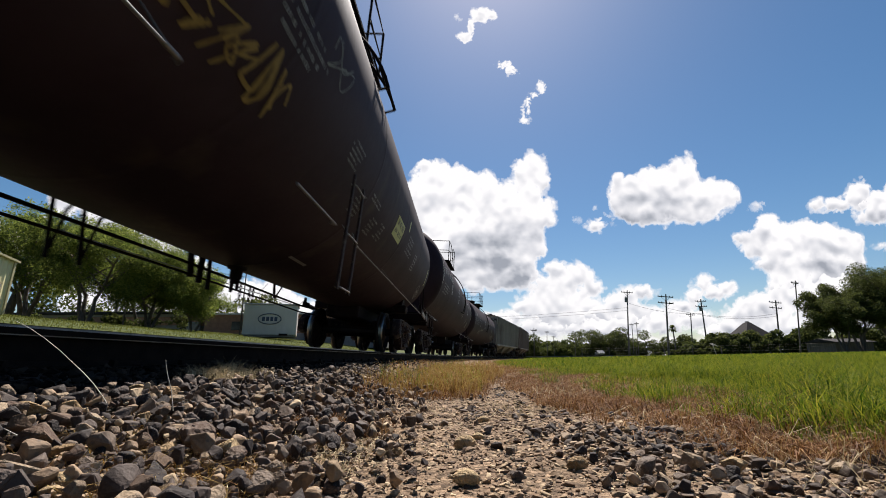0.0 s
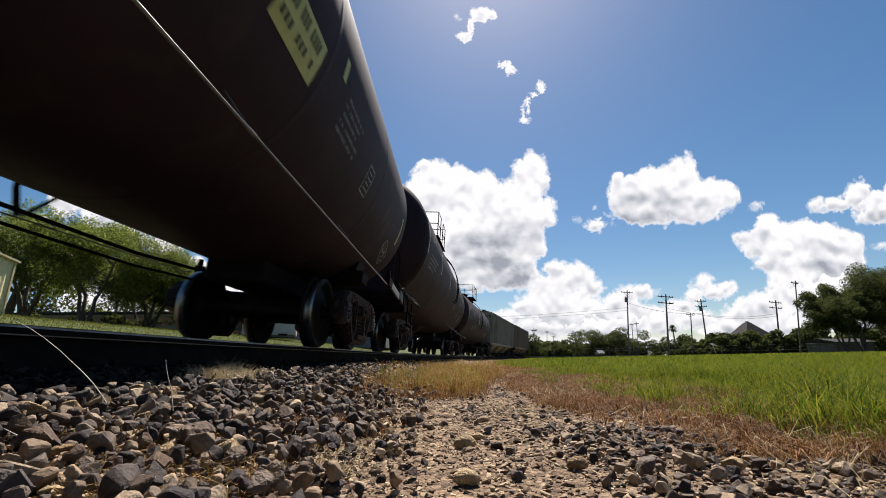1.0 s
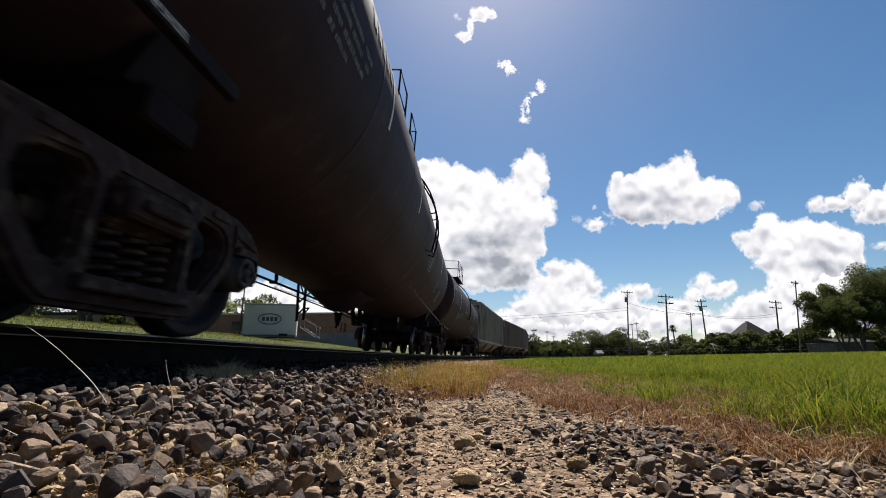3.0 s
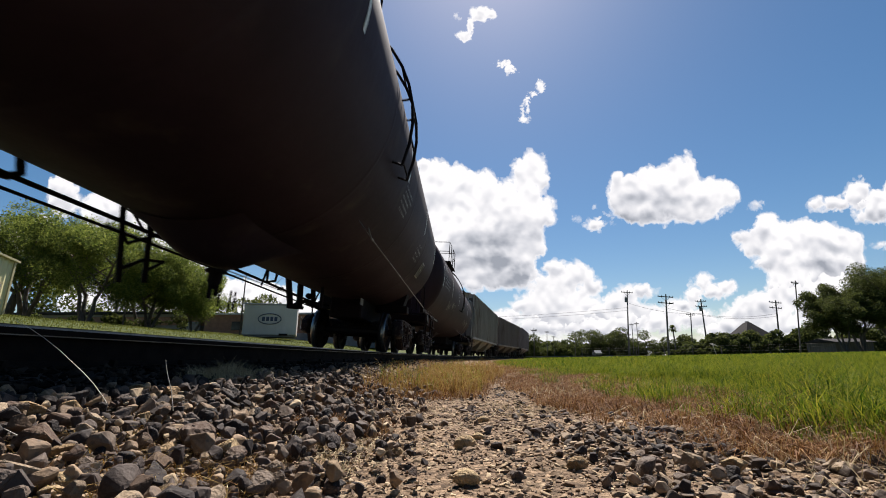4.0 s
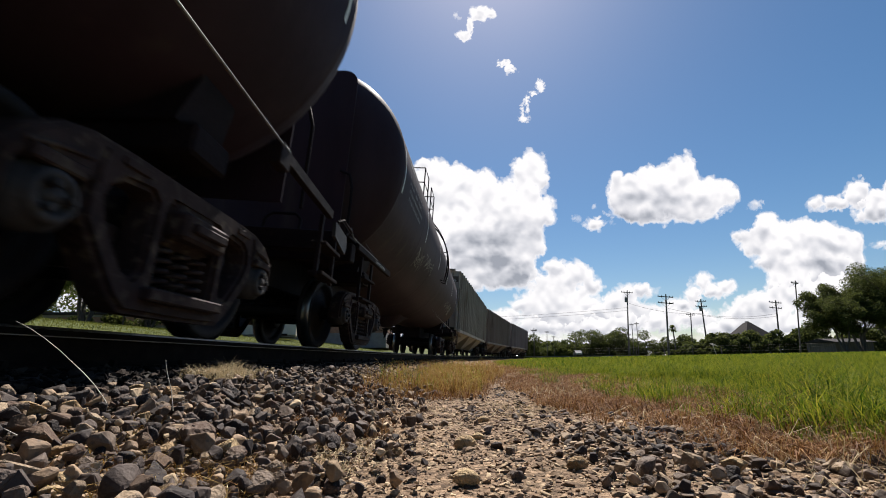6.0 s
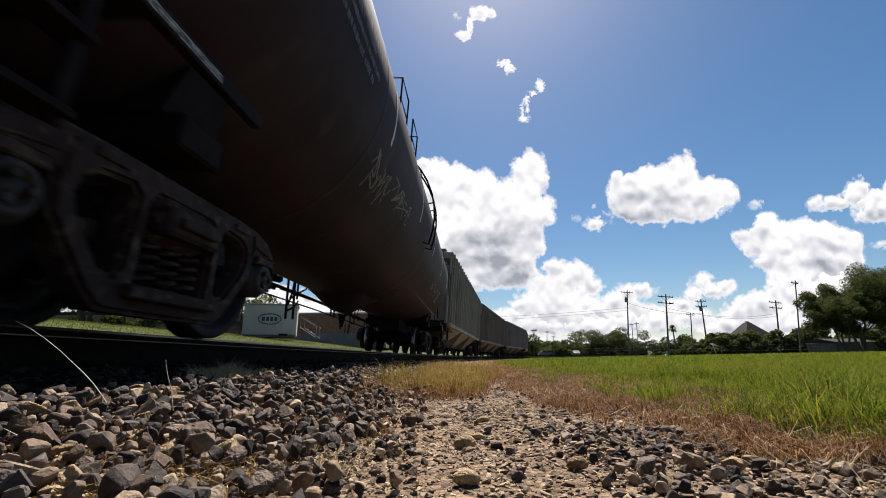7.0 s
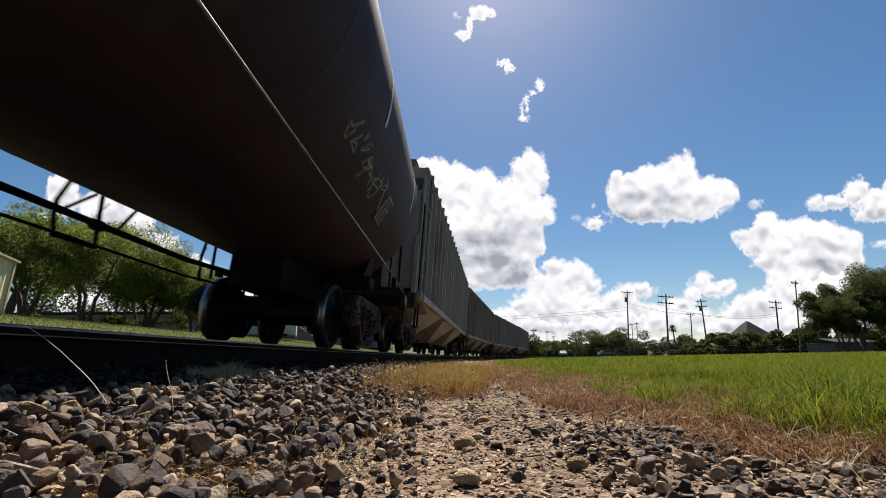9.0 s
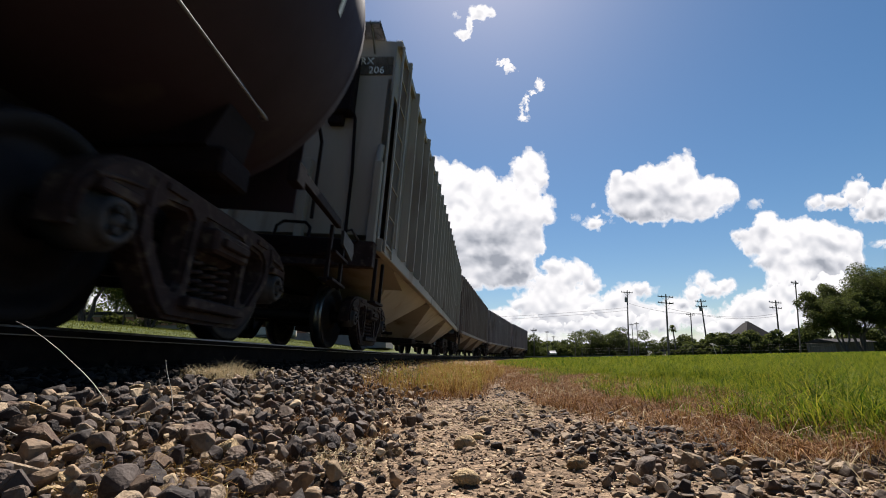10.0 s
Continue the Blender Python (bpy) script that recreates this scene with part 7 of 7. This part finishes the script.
def strew(name, label, places, size, material, shapes, seed, sink=0.25, lift=0.0, smooth=False):
    """Many stones joined into one mesh: places (x, y), sizes between size[0] and size[1], small ones commoner."""
    rng = np.random.default_rng(seed)
    vs, fs, o = [], [], 0
    for x, y in places:
        v, f = shapes[rng.integers(len(shapes))]
        s = size[0] + (size[1] - size[0]) * rng.random() ** 2
        a, b, c = rng.random(3) * 6.28
        R = np.array(Euler((a * 0.12 - 0.35, b * 0.12 - 0.35, c)).to_matrix())
        p = (v * s) @ R.T + np.array([x, y, rough_z(x, y) + s * (0.3 - sink) + lift * rng.random()])
        vs.append(p), fs.append(f + o)
        o += len(v)
    me = quads_mesh(name, np.concatenate(vs), np.concatenate(fs), material, smooth=smooth, sides=3)
    return tagged(part(name, me, None), label, "stones", kind="stuff")


edge = lambda y, w: 2.12 + 0.14 * w - 0.08 * np.clip(y - 1, 0, 1)
bed = lambda x, y, u, w, r: (u > 1.58 + 0.12 * w) & (r < np.clip((edge(y, w) + 0.36 - u) * 2.4, 0, 1)) & (x > -y * 1.35 - 0.5)
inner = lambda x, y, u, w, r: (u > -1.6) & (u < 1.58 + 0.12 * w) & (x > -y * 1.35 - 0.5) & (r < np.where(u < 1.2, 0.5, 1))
strew("ballast", "angular dark grey crushed ballast stones heaped beside the track", scatter(11000, -2.4, 0.4, 0.25, 4.2, bed, 30, 1.2), (0.015, 0.062), M_STONE, HARD, 31, 0.15, 0.03)
# inner stones get the dark tones that stand in for shade under the cars
strew("ballast", "crushed stones between and beside the rails, coloured black for the train's shade", scatter(9000, -2.4, 0.4, 0.25, 4.2, inner, 85, 1.2), (0.02, 0.055), M_STONE_SHADED, LOW, 86, 0.2, 0.015)
strew("ballast", "angular dark grey crushed ballast stones heaped beside the track", scatter(3500, -2.6, 1.5, 4.0, 16, bed, 32, 1.4), (0.035, 0.075), M_STONE, HARD, 33, 0.15, 0.02)
strew("ballast", "crushed stones between and beside the rails, coloured black for the train's shade", scatter(3000, -2.6, 1.5, 4.0, 16, inner, 87, 1.4), (0.035, 0.065), M_STONE_SHADED, LOW, 88, 0.2, 0.015)
path = lambda x, y, u, w, r: (u > 1.98) & (u < 3.4) & (x < y * 1.25 + 0.5)
strew("gravel", "tan and brown flat stones pressed into the path", scatter(5200, -0.5, 1.5, 0.4, 4.5, path, 34, 1.3), (0.012, 0.045), M_TAN_ISL, FLAT, 35, 0.26)
strew("gravel", "tan and grey pebbles packed close on the path", scatter(26000, -0.5, 1.6, 0.42, 3.4, lambda x, y, u, w, r: (u > 2.0) & (u < 3.45) & (x < y * 1.2 + 0.2), 91, 1.5), (0.005, 0.02), M_PATH_MIX, CHIPS, 92, 0.2)
strew("gravel", "dark flat gravel pressed into the sandy path", scatter(2400, -0.5, 2.2, 0.4, 6.5, lambda x, y, u, w, r: (u > 2.05) & (u < 3.4) & (x < y * 1.25 + 0.5) & (w + 1.1 * (u - 2.75) + 0.8 * r > 0.6), 36, 1.2), (0.012, 0.04), M_GRAVEL, FLAT, 37, 0.22)
strew("gravel", "grey crushed stones along the edge of the grass", scatter(1500, 0.15, 1.5, 0.55, 1.4, lambda x, y, u, w, r: (u + 0.25 * w > 2.9) & (u < 3.38 + 0.2 * w + np.clip(1.05 - y, 0, 0.3)) & (x < y * 1.25 + 0.4), 38), (0.012, 0.042), M_STONE, HARD[:7] + FLAT[3:], 39, 0.2, 0.006)
strew("gravel", "brown and tan stones along the edge of the grass", scatter(1100, 0.15, 1.5, 0.55, 1.4, lambda x, y, u, w, r: (u + 0.25 * w > 2.8) & (u < 3.38 + 0.2 * w + np.clip(1.05 - y, 0, 0.3)) & (x < y * 1.25 + 0.4), 93), (0.012, 0.042), M_GRAVEL, HARD[7:] + FLAT[3:], 94, 0.16, 0.008)
strew("gravel", "grey gravel in a strip along the middle of the path", scatter(1800, -0.3, 2.0, 1.6, 9, lambda x, y, u, w, r: (np.abs(u - 2.78 - 0.015 * y + 0.1 * w) < 0.2 + 0.1 * r) & (w > -0.5), 89, 1.5), (0.02, 0.05), M_STONE, FLAT, 90, 0.2, 0.01)
strew("ballast", "tan and rusty angular stones among the ballast", scatter(2600, -2.2, 0.4, 0.3, 5.0, bed, 42, 1.2), (0.014, 0.05), M_TAN_ISL, HARD, 43, 0.05, 0.035)
strew("gravel", "fine dark grit scattered over the path", scatter(4500, -0.6, 1.6, 0.4, 3.0, lambda x, y, u, w, r: (u > 1.9) & (u < 3.5) & (x < y * 1.25 + 0.5), 46, 1.3), (0.003, 0.014), M_GRAVEL, LOW, 47, 0.1)
strew("ballast", "small chips of stone between the ballast stones", scatter(9000, -1.2, 0.3, 0.4, 2.6, bed, 95, 1.3), (0.006, 0.02), M_PATH_MIX, LOW, 96, 0.05, 0.02)

strew("ballast", "crushed ballast stones along the track behind the viewer", scatter(5000, -5.6, 0.2, -9, 0.4, lambda x, y, u, w, r: (np.abs(u) < 2.3 + 0.1 * w) & ((np.abs(u) > 1.2) | (r < 0.4)), 63), (0.03, 0.065), M_STONE, LOW, 64, 0.15, 0.02)
strew("ballast", "crushed ballast stones on the far shoulder of the track", scatter(7000, -6.5, 1.0, 0.3, 16, lambda x, y, u, w, r: (u < -1.2) & (u > -3.0 + 0.2 * w), 65), (0.03, 0.065), M_STONE, LOW, 66, 0.15, 0.02)
strew("gravel", "loose gravel on the path behind the viewer", scatter(3500, -0.5, 1.4, -9, 0.4, lambda x, y, u, w, r: (u > 2.0) & (u < 3.4), 67), (0.01, 0.04), M_TAN_ISL, LOW, 68, 0.2)
blades("grass", "meadow grass behind the viewer", scatter(16000, 0.9, 9, -9, 3, lambda x, y, u, w, r: (u + 0.3 * w > 3.5) & (x > y * 1.25 + 0.5), 69), 0.12, 0.016, 0.7, M_GRASS, 70)
blades("brown_grass", "dead brown grass along the path behind the viewer", scatter(9000, 0.4, 1.8, -9, 0.9, lambda x, y, u, w, r: (u + 0.3 * w > 3.2) & (u + 0.3 * w < 3.75) & (x > y * 1.3 + 0.3), 71), 0.08, 0.006, 1.5, M_BROWN, 72, droop=0.7)

# the nearest stones, one by one
ballast_edge = thing("ballast_edge", "loose ballast stones at the edge of the path", "stones", kind="structure")
rnd = random.Random(77)
spots = scatter(420, -0.95, 0.0, 0.42, 1.6, lambda x, y, u, w, r: (u > 1.5) & (u < 2.3) & (x > -y * 1.15 - 0.1), 40)
for x, y in spots[:210]:
    s = rnd.uniform(0.024, 0.055)
    part("stone", rnd.choice(ROCKS), None, ballast_edge, m=Matrix.LocRotScale((x, y, rough_z(x, y) + s * 0.3 + 0.015), Euler((rnd.uniform(-0.5, 0.5), rnd.uniform(-0.5, 0.5), rnd.uniform(0, 6.3))), (s, s, s * rnd.uniform(0.8, 1.2))))
for x, y in scatter(160, -0.5, 1.3, 0.55, 2.0, lambda x, y, u, w, r: (u > 2.2) & (u < 3.5) & (x < y * 1.1), 41)[:70]:
    s = rnd.uniform(0.02, 0.045)
    part("stone", rnd.choice(ROCKS), None, ballast_edge, m=Matrix.LocRotScale((x, y, rough_z(x, y) + s * 0.2), Euler((rnd.uniform(-0.3, 0.3), rnd.uniform(-0.3, 0.3), rnd.uniform(0, 6.3))), (s, s, s)))
for me in ROCKS:
    me.materials.append(M_STONE_OBJ)
for me in PEBBLES:
    me.materials.append(M_TAN)
TAN_ROCKS = [rock_hull(300 + i, random.uniform(0.6, 0.9), 13, 0.05) for i in range(6)]
for me in TAN_ROCKS:
    me.materials.append(M_TAN)
# stones that stand out
for x, y, s in ((0.047, 1.136, 0.054), (0.038, 0.832, 0.044), (0.262, 0.922, 0.042), (-0.277, 0.724, 0.028), (-0.115, 1.076, 0.03), (0.135, 1.566, 0.04), (0.346, 1.068, 0.028), (0.092, 1.26, 0.034), (0.52, 1.3, 0.03)):
    part("stone", rnd.choice(PEBBLES), None, ballast_edge, "rounded tan stone", m=Matrix.LocRotScale((x, y, rough_z(x, y) + s * 0.26), Euler((0.1, -0.1, rnd.uniform(-0.4, 0.4))), (s, s, s * 1.15)))
for x, y, s, up in ((-0.782, 0.84, 0.082, 0.03), (-0.773, 0.924, 0.08, 0.03), (-0.6, 0.713, 0.044, 0.05), (-0.519, 0.634, 0.046, 0.03), (-0.495, 0.595, 0.042, 0.02), (-0.67, 1.01, 0.056, 0.03), (-0.504, 0.823, 0.052, 0.03), (-0.672, 0.923, 0.034, 0.04), (-0.418, 0.889, 0.088, 0.02), (-0.855, 1.242, 0.07, 0.03), (-0.799, 1.288, 0.075, 0.03), (-0.314, 0.973, 0.034, 0.02), (0.576, 0.922, 0.062, 0.01), (-0.56, 1.5, 0.05, 0.03), (-0.45, 1.7, 0.05, 0.03)):
    part("stone", rnd.choice(TAN_ROCKS), None, ballast_edge, "angular tan stone", m=Matrix.LocRotScale((x, y, rough_z(x, y) + s * 0.2 + up * 0.3), Euler((0.2, -0.3, rnd.uniform(0, 6.3))), (s, s * 0.9, s * 0.9)))
for x, y, s in ((-0.654, 0.729, 0.078), (-0.554, 0.604, 0.085), (-0.503, 0.919, 0.1), (-0.52, 1.349, 0.09), (-0.194, 0.809, 0.062), (-0.819, 0.987, 0.095), (-0.52, 0.68, 0.055), (0.392, 0.9, 0.066), (0.494, 0.925, 0.06), (0.148, 0.885, 0.032), (-0.23, 0.799, 0.06), (-0.424, 0.653, 0.06), (0.349, 0.798, 0.042), (-0.06, 0.875, 0.036)):
    part("stone", rnd.choice(ROCKS), None, ballast_edge, "large dark crushed stone", m=Matrix.LocRotScale((x, y, rough_z(x, y) + s * 0.3), Euler((0.3, -0.2, rnd.uniform(0, 6.3))), (s, s * 0.85, s)))


# ---- what moves ----
def motions():
    for car, mid, half in CARS:
        walk(car, [(0.25 * i, car_pose(mid, half, 0.25 * i)) for i in range(41)])
        for o in car.children_recursive:
            if o.name.startswith(("wheelset", "wheel_tread")):
                y = o.location.y
                rows = []
                for i in range(101):
                    t = 0.1 * i
                    turn = (4.1512 * t - 0.00105 * t * t) / WHEEL_R
                    rows.append((t, pose(0, y, WHEEL_R) @ Matrix.Rotation(turn, 4, "X")))
                walk(o, rows)
    for ob, mid in CLOUDS:
        rise = VIEW.to_3x3() @ Vector((-10.0, 17.0, 0))
        walk(ob, [(0.0, Matrix.Translation(mid - rise * 0.5)), (10.0, Matrix.Translation(mid + rise * 0.5))])
    z = 0.63
    walk(white_car, [(0.0, pose(41.6, ROAD_Y, z, 0, 0, -97)), (4.0, pose(40.9, ROAD_Y, z, 0, 0, -97)), (5.5, pose(36.6, ROAD_Y, z, 0, 0, -97)), (7.0, pose(35.2, ROAD_Y, z, 0, 0, -97)), (10.0, pose(29.0, ROAD_Y, z, 0, 0, -97))])
    walk(dark_car, [(0.0, pose(-18.0, ROAD_Y + 3, z)), (7.0, pose(28.0, ROAD_Y + 3, z)), (8.0, pose(36.0, ROAD_Y + 3, z)), (9.0, pose(44.5, ROAD_Y + 3, z)), (10.0, pose(60.0, ROAD_Y + 3, z))])
    walk(lit_car, [(0.0, pose(24.0, 150, 0.35, 0, 0, -95)), (10.0, pose(21.0, 128, 0.35, 0, 0, -95))])


motions()
